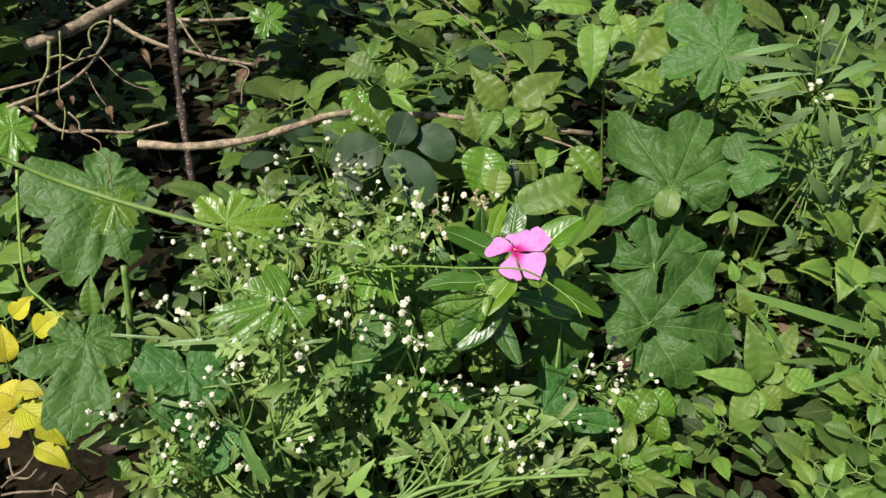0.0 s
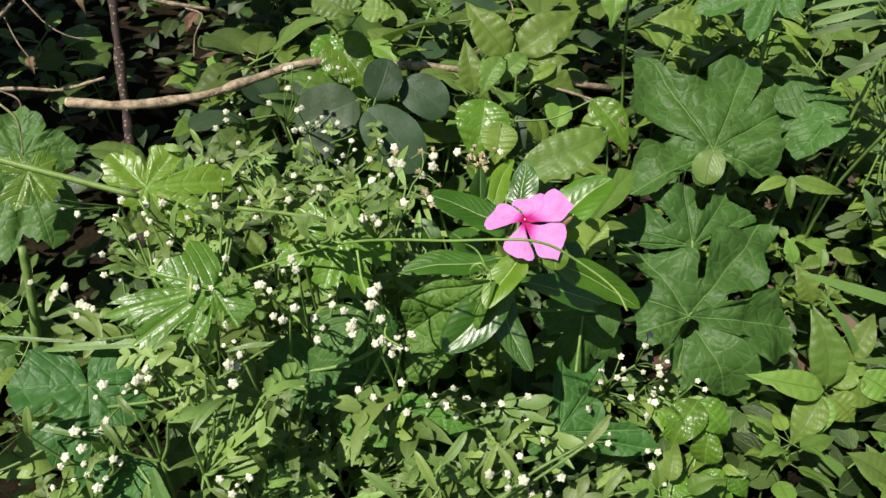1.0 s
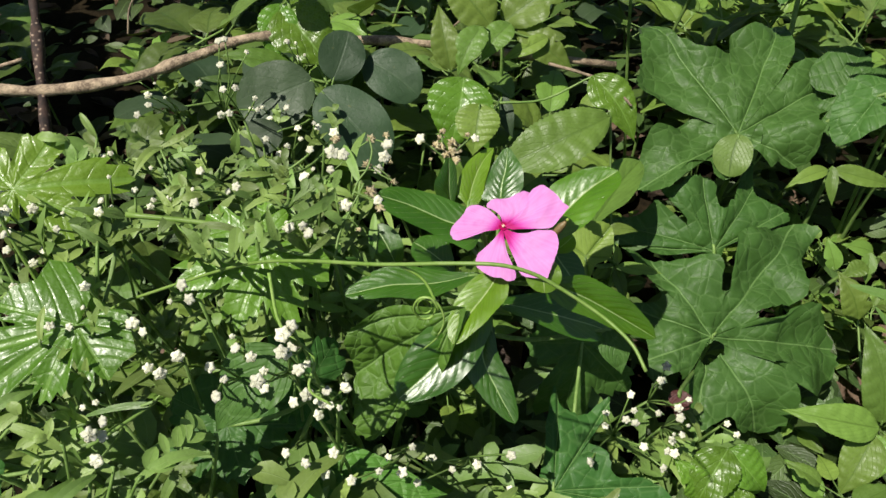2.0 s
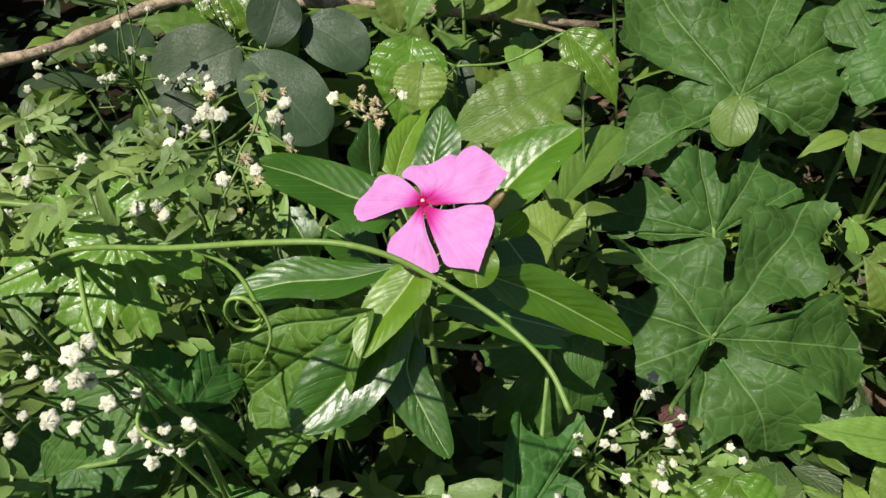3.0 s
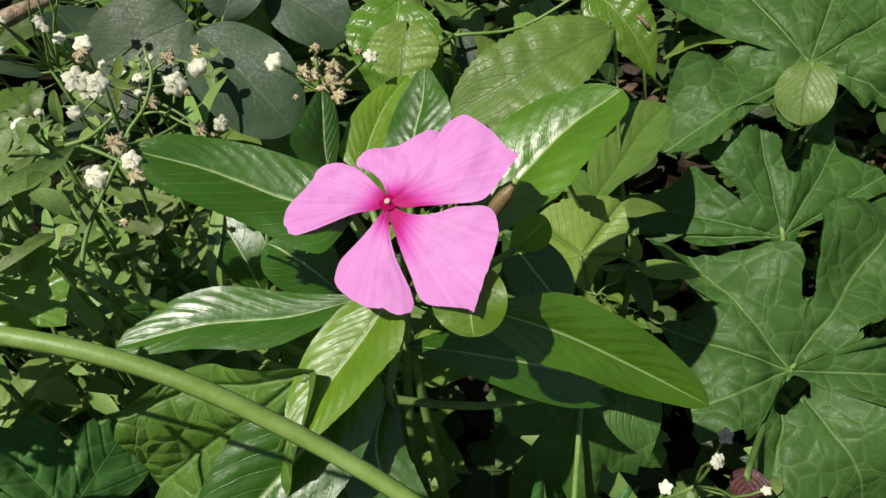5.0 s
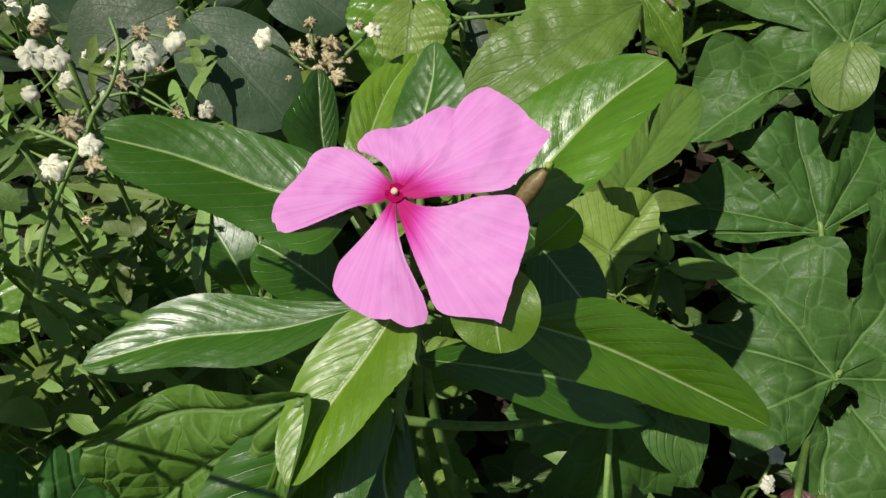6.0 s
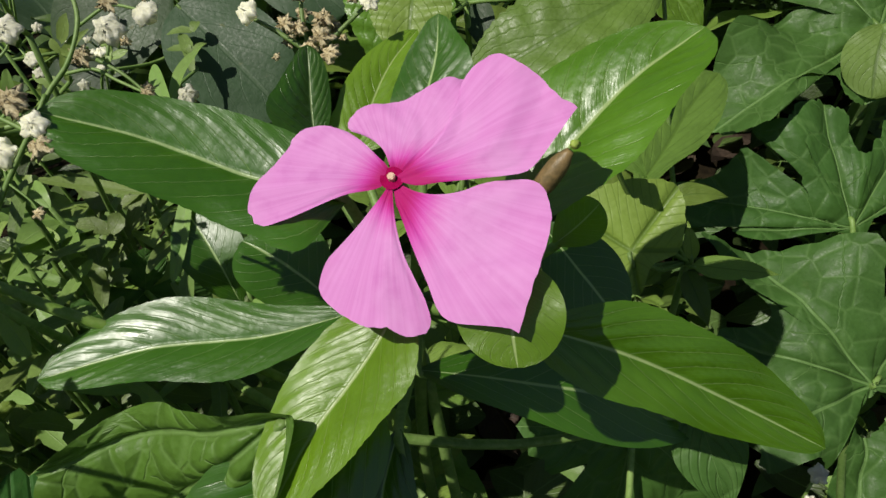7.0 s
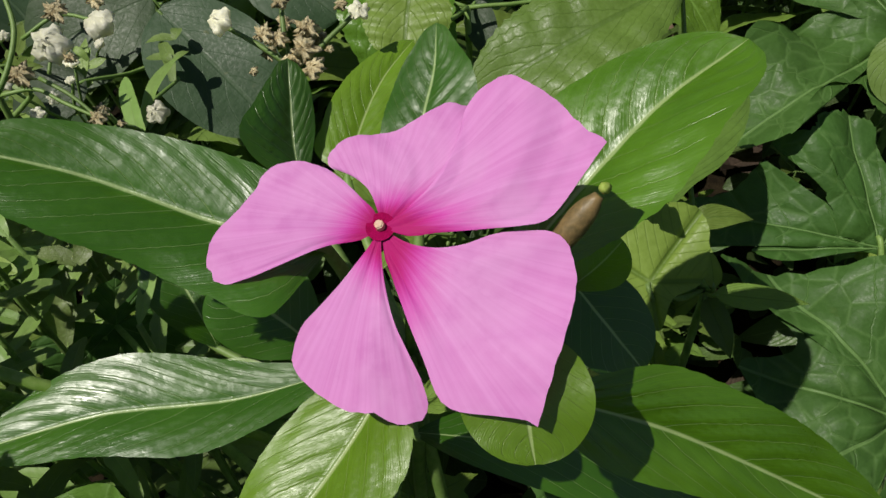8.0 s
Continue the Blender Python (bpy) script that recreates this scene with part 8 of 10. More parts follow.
feather_leaf(p, (0.0644, 0.2538, 0.1881), (0.0381, 0.2600, 0.1960), (0.17, -0.42, 0.89), 1)
feather_leaf(p, (0.0699, 0.2497, 0.1833), (0.0943, 0.2592, 0.1910), (-0.15, -0.36, 0.92), 2)
feather_leaf(p, (0.0221, 0.2503, 0.1753), (0.0249, 0.2644, 0.1739), (0.06, 0.09, 0.99), 3)
leaf(p, FEATHER, (0.0434, 0.2576, 0.2122), (0.0592, 0.2632, 0.2101), 0.0029, (0.22, -0.29, 0.93), "strap", bend=0.0714998, fold=0.3)
leaf(p, FEATHER, (0.0399, 0.2631, 0.2191), (0.0565, 0.2760, 0.2245), 0.0037, (-0.02, -0.36, 0.93), "strap", bend=0.193467, fold=0.3)
feather_leaf(p, (0.0430, 0.2713, 0.2051), (0.0315, 0.2768, 0.2087), (0.07, -0.44, 0.89), 6)
feather_leaf(p, (0.0202, 0.2710, 0.1875), (0.0324, 0.2741, 0.2036), (-0.56, -0.63, 0.54), 7)
feather_leaf(p, (0.0187, 0.2454, 0.1867), (0.0283, 0.2641, 0.1942), (-0.03, -0.36, 0.93), 8)
leaf(p, FEATHER, (0.0318, 0.2530, 0.2007), (0.0381, 0.2620, 0.2264), 0.0040, (-0.30, -0.87, 0.38), "strap", bend=0.174179, fold=0.3)
leaf(p, FEATHER, (0.0936, 0.2614, 0.1595), (0.1035, 0.2811, 0.1593), 0.0041, (0.05, -0.01, 1.00), "strap", bend=0.0638197, fold=0.3)
feather_leaf(p, (0.0244, 0.2487, 0.1672), (0.0151, 0.2485, 0.1913), (0.65, -0.72, 0.25), 2)
feather_leaf(p, (0.0523, 0.2489, 0.1729), (0.0655, 0.2510, 0.1847), (-0.55, -0.47, 0.69), 3)
feather_leaf(p, (0.0683, 0.2519, 0.1610), (0.0497, 0.2590, 0.1687), (0.19, -0.45, 0.87), 4)
leaf(p, FEATHER, (0.0117, 0.2615, 0.1812), (0.0244, 0.2549, 0.1998), 0.0061, (-0.84, -0.22, 0.50), "strap", bend=0.0614744, fold=0.3)
leaf(p, FEATHER, (0.0513, 0.2671, 0.2110), (0.0447, 0.2750, 0.2274), 0.0044, (0.20, -0.85, 0.49), "strap", bend=0.14281, fold=0.3)
feather_leaf(p, (0.0187, 0.2633, 0.1980), (-0.0076, 0.2595, 0.2090), (0.40, -0.34, 0.85), 7)
feather_leaf(p, (0.0050, 0.2772, 0.2000), (-0.0201, 0.2846, 0.1964), (-0.23, -0.33, 0.92), 8)
feather_leaf(p, (0.0091, 0.2579, 0.1909), (0.0059, 0.2619, 0.2118), (0.21, -0.95, 0.22), 0)
leaf(p, FEATHER, (0.0278, 0.2559, 0.1969), (0.0258, 0.2667, 0.2023), 0.0042, (-0.02, -0.45, 0.89), "strap", bend=0.0563046, fold=0.3)
leaf(p, FEATHER, (0.0405, 0.2676, 0.2166), (0.0443, 0.2714, 0.2332), 0.0052, (-0.36, -0.89, 0.29), "strap", bend=0.198217, fold=0.3)
feather_leaf(p, (0.0918, 0.2625, 0.1799), (0.1108, 0.2776, 0.1771), (0.22, -0.10, 0.97), 3)
feather_leaf(p, (0.0813, 0.2516, 0.1785), (0.1047, 0.2583, 0.1694), (0.41, -0.24, 0.88), 4)
feather_leaf(p, (0.0500, 0.2455, 0.1690), (0.0577, 0.2530, 0.1826), (-0.38, -0.70, 0.60), 5)
leaf(p, FEATHER, (0.0457, 0.2503, 0.1976), (0.0410, 0.2644, 0.2032), 0.0032, (-0.05, -0.38, 0.92), "strap", bend=0.168325, fold=0.3)
stems(p, STEM, [(0.0840, 0.2695, 0.1692), (0.0852, 0.2508, 0.1563), (0.0491, 0.2485, 0.1813), (0.0184, 0.2490, 0.1665), (0.0230, 0.2535, 0.1750)], 0.001, 0.0007)

p = thing("strap_leaved_weed", -0.096, 0.401, ground_height(-0.096, 0.401), "weed with small pale narrow leaves among white flowers", "weed", "white flowered weeds")
feather_leaf(p, (-0.0694, 0.3744, 0.2878), (-0.0881, 0.3776, 0.2952), (0.22, -0.56, 0.80), 0)
feather_leaf(p, (-0.1186, 0.3550, 0.2814), (-0.0995, 0.3482, 0.3034), (-0.68, -0.61, 0.41), 1)
feather_leaf(p, (-0.1248, 0.3415, 0.2869), (-0.1090, 0.3363, 0.3067), (-0.66, -0.66, 0.36), 2)
leaf(p, FEATHER, (-0.1210, 0.3610, 0.2854), (-0.1227, 0.3694, 0.2935), 0.0034, (0.21, -0.66, 0.72), "strap", bend=0.066229, fold=0.3)
leaf(p, FEATHER, (-0.1209, 0.3654, 0.2951), (-0.1129, 0.3633, 0.2853), 0.0038, (0.50, -0.66, 0.56), "strap", bend=0.165111, fold=0.3)
feather_leaf(p, (-0.1217, 0.3778, 0.2970), (-0.1156, 0.3871, 0.3042), (0.11, -0.65, 0.75), 5)
feather_leaf(p, (-0.0816, 0.4166, 0.2668), (-0.0976, 0.4173, 0.2716), (0.22, -0.56, 0.80), 6)
feather_leaf(p, (-0.0999, 0.3398, 0.2923), (-0.0955, 0.3564, 0.2902), (0.35, 0.02, 0.94), 7)
leaf(p, FEATHER, (-0.1040, 0.4287, 0.2786), (-0.1254, 0.4316, 0.2756), 0.0053, (-0.19, -0.55, 0.82), "strap", bend=0.0597602, fold=0.3)
leaf(p, FEATHER, (-0.1101, 0.4342, 0.2710), (-0.0956, 0.4279, 0.2911), 0.0045, (-0.67, -0.69, 0.26), "strap", bend=0.0664727, fold=0.3)
feather_leaf(p, (-0.0907, 0.3845, 0.2816), (-0.0780, 0.4001, 0.2736), (0.63, -0.11, 0.77), 1)
feather_leaf(p, (-0.1227, 0.3752, 0.2998), (-0.1172, 0.3845, 0.3120), (0.06, -0.81, 0.59), 2)
feather_leaf(p, (-0.1031, 0.4180, 0.2597), (-0.1138, 0.4291, 0.2645), (-0.00, -0.40, 0.91), 3)
leaf(p, FEATHER, (-0.0823, 0.3576, 0.2926), (-0.1022, 0.3597, 0.2881), 0.0034, (-0.24, -0.52, 0.82), "strap", bend=0.0686022, fold=0.3)
leaf(p, FEATHER, (-0.0770, 0.3390, 0.3009), (-0.0718, 0.3515, 0.2993), 0.0053, (0.38, -0.04, 0.92), "strap", bend=0.162923, fold=0.3)
feather_leaf(p, (-0.0625, 0.3301, 0.2967), (-0.0611, 0.3213, 0.3148), (0.34, -0.84, -0.43), 6)
feather_leaf(p, (-0.0953, 0.3583, 0.2928), (-0.1110, 0.3432, 0.2999), (0.57, -0.23, 0.79), 7)
feather_leaf(p, (-0.1209, 0.3972, 0.2788), (-0.1325, 0.4138, 0.2840), (-0.00, -0.30, 0.95), 8)
leaf(p, FEATHER, (-0.1243, 0.3848, 0.2888), (-0.1183, 0.3949, 0.2888), 0.0051, (0.39, -0.24, 0.89), "strap", bend=0.100989, fold=0.3)
leaf(p, FEATHER, (-0.1071, 0.3895, 0.2882), (-0.0997, 0.4125, 0.2879), 0.0042, (0.34, -0.10, 0.93), "strap", bend=0.187998, fold=0.3)
feather_leaf(p, (-0.0669, 0.3532, 0.2874), (-0.0466, 0.3461, 0.3005), (-0.59, -0.45, 0.67), 2)
feather_leaf(p, (-0.1197, 0.4093, 0.2805), (-0.1124, 0.4018, 0.3004), (-0.52, -0.84, -0.13), 3)
feather_leaf(p, (-0.0747, 0.3976, 0.2760), (-0.0519, 0.3929, 0.2807), (-0.27, -0.51, 0.82), 4)
leaf(p, FEATHER, (-0.1239, 0.3844, 0.2892), (-0.1083, 0.3941, 0.2786), 0.0038, (0.67, -0.34, 0.66), "strap", bend=0.0747677, fold=0.3)
leaf(p, FEATHER, (-0.1216, 0.4002, 0.3023), (-0.1276, 0.4060, 0.3113), 0.0030, (0.31, -0.70, 0.65), "strap", bend=0.0852076, fold=0.3)
feather_leaf(p, (-0.1025, 0.4092, 0.2847), (-0.0917, 0.4287, 0.2794), (0.53, -0.06, 0.85), 7)
feather_leaf(p, (-0.0993, 0.3784, 0.2803), (-0.0807, 0.3893, 0.2662), (0.69, -0.35, 0.64), 8)
feather_leaf(p, (-0.1011, 0.4326, 0.2683), (-0.0982, 0.4344, 0.2837), (-0.01, -0.99, 0.12), 0)
leaf(p, FEATHER, (-0.1223, 0.4000, 0.2973), (-0.1295, 0.4067, 0.3008), 0.0048, (0.03, -0.43, 0.90), "strap", bend=0.14542, fold=0.3)
leaf(p, FEATHER, (-0.1226, 0.3819, 0.3140), (-0.1332, 0.3800, 0.3164), 0.0045, (0.28, -0.54, 0.79), "strap", bend=0.181259, fold=0.3)
feather_leaf(p, (-0.1083, 0.4449, 0.2716), (-0.1083, 0.4366, 0.2902), (0.60, -0.73, -0.33), 3)
feather_leaf(p, (-0.0997, 0.4103, 0.2819), (-0.0872, 0.4178, 0.2854), (0.12, -0.57, 0.81), 4)
feather_leaf(p, (-0.0934, 0.4601, 0.2455), (-0.0809, 0.4486, 0.2480), (-0.37, -0.21, 0.90), 5)
leaf(p, FEATHER, (-0.1036, 0.4091, 0.2691), (-0.1179, 0.4153, 0.2805), 0.0045, (0.30, -0.62, 0.72), "strap", bend=0.0785195, fold=0.3)
leaf(p, FEATHER, (-0.0968, 0.3993, 0.2758), (-0.0845, 0.4028, 0.2553), 0.0054, (0.72, -0.62, 0.32), "strap", bend=0.15156, fold=0.3)
feather_leaf(p, (-0.1112, 0.3617, 0.2851), (-0.1065, 0.3591, 0.3032), (-0.15, -0.98, -0.10), 8)
feather_leaf(p, (-0.1156, 0.4288, 0.2805), (-0.1278, 0.4262, 0.2912), (0.61, -0.56, 0.56), 0)
feather_leaf(p, (-0.1025, 0.4145, 0.2868), (-0.0840, 0.4239, 0.2851), (0.32, -0.48, 0.82), 1)
leaf(p, FEATHER, (-0.1255, 0.3538, 0.3037), (-0.1449, 0.3690, 0.2941), 0.0032, (-0.52, -0.14, 0.84), "strap", bend=0.0957224, fold=0.3)
leaf(p, FEATHER, (-0.1247, 0.3482, 0.2885), (-0.1134, 0.3677, 0.2859), 0.0042, (0.45, -0.14, 0.88), "strap", bend=0.160178, fold=0.3)
stems(p, STEM, [(-0.0946, 0.4385, 0.2449), (-0.0817, 0.3789, 0.2807), (-0.1133, 0.3679, 0.2823), (-0.0808, 0.3775, 0.2810), (-0.1274, 0.3798, 0.2862)], 0.001, 0.0007)

p = thing("strap_leaved_weed", -0.044, 0.364, ground_height(-0.044, 0.364), "weed with small pale narrow leaves among white flowers", "weed", "white flowered weeds")
feather_leaf(p, (-0.0632, 0.3346, 0.2996), (-0.0536, 0.3173, 0.2990), (-0.14, -0.12, 0.98), 0)
feather_leaf(p, (-0.0361, 0.3777, 0.2929), (-0.0391, 0.3810, 0.3018), (0.26, -0.87, 0.42), 1)
feather_leaf(p, (-0.0413, 0.3592, 0.2985), (-0.0523, 0.3478, 0.3069), (0.69, -0.14, 0.71), 2)
leaf(p, FEATHER, (-0.0194, 0.3270, 0.3007), (-0.0125, 0.3375, 0.3004), 0.0029, (0.30, -0.17, 0.94), "strap", bend=0.166927, fold=0.3)
leaf(p, FEATHER, (-0.0805, 0.3685, 0.2905), (-0.0826, 0.3872, 0.2933), 0.0058, (0.08, -0.14, 0.99), "strap", bend=0.180572, fold=0.3)
feather_leaf(p, (-0.0306, 0.4768, 0.2497), (-0.0336, 0.4971, 0.2535), (-0.02, -0.19, 0.98), 5)
feather_leaf(p, (-0.0344, 0.3793, 0.2885), (-0.0418, 0.3922, 0.2990), (0.09, -0.60, 0.80), 6)
feather_leaf(p, (-0.0278, 0.3239, 0.3059), (-0.0367, 0.3283, 0.3191), (0.39, -0.77, 0.51), 7)
leaf(p, FEATHER, (-0.0438, 0.3343, 0.3052), (-0.0614, 0.3353, 0.3067), 0.0029, (0.04, -0.52, 0.85), "strap", bend=0.137525, fold=0.3)
leaf(p, FEATHER, (-0.0216, 0.3378, 0.2919), (-0.0277, 0.3300, 0.3071), 0.0050, (0.92, -0.32, 0.21), "strap", bend=0.107511, fold=0.3)
feather_leaf(p, (-0.0452, 0.3242, 0.3031), (-0.0297, 0.3121, 0.3184), (-0.76, -0.20, 0.61), 1)
feather_leaf(p, (-0.0483, 0.3087, 0.3159), (-0.0495, 0.3161, 0.3271), (0.14, -0.82, 0.56), 2)
feather_leaf(p, (-0.0640, 0.3927, 0.2864), (-0.0531, 0.4021, 0.2874), (0.28, -0.41, 0.87), 3)
leaf(p, FEATHER, (-0.0200, 0.3422, 0.3001), (-0.0246, 0.3596, 0.3036), 0.0045, (-0.05, -0.21, 0.98), "strap", bend=0.196152, fold=0.3)
leaf(p, FEATHER, (-0.0728, 0.4736, 0.2450), (-0.0854, 0.4781, 0.2530), 0.0050, (0.24, -0.63, 0.74), "strap", bend=0.171976, fold=0.3)
feather_leaf(p, (-0.0844, 0.4921, 0.2327), (-0.0936, 0.4875, 0.2472), (0.76, -0.57, 0.30), 6)
feather_leaf(p, (-0.0292, 0.3432, 0.2963), (-0.0211, 0.3407, 0.3054), (-0.68, -0.57, 0.45), 7)
feather_leaf(p, (-0.0342, 0.3044, 0.3199), (-0.0330, 0.3139, 0.3214), (0.12, -0.17, 0.98), 8)
leaf(p, FEATHER, (-0.0829, 0.3822, 0.2813), (-0.0708, 0.3883, 0.2865), 0.0034, (-0.03, -0.62, 0.78), "strap", bend=0.194182, fold=0.3)
leaf(p, FEATHER, (-0.0326, 0.3731, 0.2928), (-0.0373, 0.3873, 0.2934), 0.0048, (-0.12, -0.08, 0.99), "strap", bend=0.199026, fold=0.3)
feather_leaf(p, (-0.0724, 0.3955, 0.2792), (-0.0845, 0.3852, 0.2818), (0.45, -0.32, 0.84), 2)
feather_leaf(p, (-0.0789, 0.4742, 0.2400), (-0.0943, 0.4963, 0.2348), (-0.37, -0.04, 0.93), 3)
feather_leaf(p, (-0.0443, 0.3437, 0.3075), (-0.0338, 0.3579, 0.3068), (0.35, -0.22, 0.91), 4)
leaf(p, FEATHER, (-0.0752, 0.4522, 0.2479), (-0.0610, 0.4415, 0.2560), 0.0047, (-0.61, -0.24, 0.76), "strap", bend=0.059055, fold=0.3)
leaf(p, FEATHER, (-0.0695, 0.4038, 0.2783), (-0.0521, 0.4113, 0.2729), 0.0032, (0.43, -0.45, 0.78), "strap", bend=0.124665, fold=0.3)
feather_leaf(p, (-0.0414, 0.3698, 0.2945), (-0.0366, 0.3837, 0.2939), (0.28, -0.05, 0.96), 7)
feather_leaf(p, (-0.0722, 0.3462, 0.2848), (-0.0662, 0.3463, 0.3035), (-0.27, -0.96, 0.09), 8)
feather_leaf(p, (-0.0725, 0.4917, 0.2385), (-0.0637, 0.5068, 0.2505), (0.05, -0.64, 0.77), 0)
leaf(p, FEATHER, (-0.0372, 0.3030, 0.3228), (-0.0392, 0.3182, 0.3219), 0.0044, (-0.01, 0.06, 1.00), "strap", bend=0.0628925, fold=0.3)
leaf(p, FEATHER, (-0.0719, 0.3979, 0.2763), (-0.0769, 0.3885, 0.2733), 0.0032, (0.20, -0.39, 0.90), "strap", bend=0.0828023, fold=0.3)
feather_leaf(p, (-0.0271, 0.3487, 0.3078), (-0.0135, 0.3558, 0.3129), (-0.01, -0.57, 0.82), 3)
feather_leaf(p, (-0.0346, 0.4156, 0.2811), (-0.0283, 0.4184, 0.2967), (-0.27, -0.92, 0.27), 4)
feather_leaf(p, (-0.0394, 0.3072, 0.3170), (-0.0260, 0.3070, 0.3258), (-0.45, -0.60, 0.66), 5)
leaf(p, FEATHER, (-0.0865, 0.4639, 0.2477), (-0.0813, 0.4621, 0.2633), 0.0058, (-0.32, -0.95, -0.00), "strap", bend=0.0996057, fold=0.3)
leaf(p, FEATHER, (-0.0831, 0.4021, 0.2729), (-0.0842, 0.3971, 0.2927), 0.0034, (0.47, -0.86, -0.19), "strap", bend=0.0571608, fold=0.3)
feather_leaf(p, (-0.0252, 0.3349, 0.3104), (-0.0077, 0.3483, 0.3007), (0.60, -0.24, 0.76), 8)
feather_leaf(p, (-0.0221, 0.3335, 0.2947), (-0.0221, 0.3375, 0.3078), (0.06, -0.96, 0.29), 0)
feather_leaf(p, (-0.0791, 0.3577, 0.2888), (-0.0824, 0.3703, 0.3002), (0.15, -0.64, 0.75), 1)
leaf(p, FEATHER, (-0.0811, 0.3858, 0.2797), (-0.0841, 0.3859, 0.2927), 0.0054, (0.48, -0.87, 0.12), "strap", bend=0.190736, fold=0.3)
leaf(p, FEATHER, (-0.0196, 0.3390, 0.3065), (-0.0270, 0.3521, 0.3040), 0.0052, (-0.32, -0.00, 0.95), "strap", bend=0.158223, fold=0.3)
stems(p, STEM, [(-0.0387, 0.3323, 0.3042), (-0.0321, 0.3538, 0.3001), (-0.0565, 0.4096, 0.2722), (-0.0521, 0.3248, 0.3053), (-0.0620, 0.3399, 0.2982)], 0.001, 0.0007)

p = thing("strap_leaved_weed", -0.119, 0.316, ground_height(-0.119, 0.316), "weed with small pale narrow leaves among white flowers", "weed", "white flowered weeds")
feather_leaf(p, (-0.0945, 0.3081, 0.2943), (-0.0920, 0.3196, 0.2999), (0.16, -0.46, 0.87), 0)
feather_leaf(p, (-0.1038, 0.2964, 0.2885), (-0.1206, 0.3100, 0.2844), (-0.33, -0.13, 0.93), 1)
feather_leaf(p, (-0.0931, 0.2793, 0.2777), (-0.0920, 0.2901, 0.2874), (0.14, -0.67, 0.73), 2)
leaf(p, FEATHER, (-0.0918, 0.3101, 0.2855), (-0.0916, 0.3092, 0.2992), 0.0045, (0.31, -0.95, -0.06), "strap", bend=0.150696, fold=0.3)
leaf(p, FEATHER, (-0.1119, 0.2856, 0.2809), (-0.1168, 0.2978, 0.2811), 0.0037, (0.01, -0.01, 1.00), "strap", bend=0.110916, fold=0.3)
feather_leaf(p, (-0.0842, 0.2902, 0.3016), (-0.0763, 0.2930, 0.3109), (-0.32, -0.79, 0.52), 5)
feather_leaf(p, (-0.1054, 0.3167, 0.2903), (-0.1056, 0.3188, 0.3027), (0.28, -0.95, 0.16), 6)
feather_leaf(p, (-0.1062, 0.2671, 0.2860), (-0.1273, 0.2708, 0.2830), (-0.20, -0.39, 0.90), 7)
leaf(p, FEATHER, (-0.1249, 0.2847, 0.2794), (-0.1156, 0.2810, 0.2938), 0.0043, (-0.72, -0.63, 0.30), "strap", bend=0.188719, fold=0.3)
leaf(p, FEATHER, (-0.1389, 0.3441, 0.2769), (-0.1202, 0.3419, 0.2894), 0.0034, (-0.50, -0.59, 0.64), "strap", bend=0.0562063, fold=0.3)
feather_leaf(p, (-0.0942, 0.3335, 0.2951), (-0.1077, 0.3294, 0.2852), (-0.26, -0.71, 0.65), 1)
feather_leaf(p, (-0.1089, 0.3196, 0.2950), (-0.1097, 0.3382, 0.2941), (0.18, 0.06, 0.98), 2)
feather_leaf(p, (-0.1169, 0.3043, 0.2946), (-0.1259, 0.3167, 0.2920), (-0.23, 0.04, 0.97), 3)
leaf(p, FEATHER, (-0.0975, 0.2838, 0.2935), (-0.0946, 0.2989, 0.2841), 0.0041, (0.50, 0.39, 0.77), "strap", bend=0.167901, fold=0.3)
leaf(p, FEATHER, (-0.0987, 0.2859, 0.3017), (-0.0990, 0.2960, 0.3085), 0.0022, (0.17, -0.55, 0.82), "strap", bend=0.122823, fold=0.3)
feather_leaf(p, (-0.1430, 0.3413, 0.2902), (-0.1458, 0.3434, 0.3060), (0.48, -0.85, 0.20), 6)
feather_leaf(p, (-0.1504, 0.3371, 0.2913), (-0.1617, 0.3534, 0.2883), (-0.19, 0.05, 0.98), 7)
feather_leaf(p, (-0.1098, 0.2733, 0.2696), (-0.0978, 0.2761, 0.2675), (0.25, -0.41, 0.88), 8)
leaf(p, FEATHER, (-0.0871, 0.2845, 0.2835), (-0.0839, 0.2825, 0.2993), 0.0030, (-0.11, -0.99, -0.10), "strap", bend=0.164972, fold=0.3)
leaf(p, FEATHER, (-0.0926, 0.3241, 0.3075), (-0.0996, 0.3439, 0.3026), 0.0035, (-0.11, 0.20, 0.97), "strap", bend=0.0871418, fold=0.3)
feather_leaf(p, (-0.1423, 0.3482, 0.2829), (-0.1265, 0.3454, 0.3063), (-0.52, -0.81, 0.25), 2)
feather_leaf(p, (-0.1614, 0.3471, 0.2614), (-0.1673, 0.3559, 0.2711), (0.31, -0.60, 0.74), 3)
feather_leaf(p, (-0.0917, 0.2768, 0.2715), (-0.0965, 0.2681, 0.2845), (0.91, 0.09, 0.40), 4)
leaf(p, FEATHER, (-0.1076, 0.3115, 0.2788), (-0.0943, 0.3008, 0.2965), 0.0033, (-0.84, -0.19, 0.52), "strap", bend=0.146281, fold=0.3)
leaf(p, FEATHER, (-0.1050, 0.2772, 0.2940), (-0.0890, 0.2836, 0.2876), 0.0034, (0.47, -0.36, 0.81), "strap", bend=0.0927068, fold=0.3)
feather_leaf(p, (-0.0927, 0.2823, 0.2988), (-0.0929, 0.2992, 0.2910), (0.24, 0.41, 0.88), 7)
feather_leaf(p, (-0.1450, 0.2852, 0.2773), (-0.1511, 0.3045, 0.2784), (0.11, -0.02, 0.99), 8)
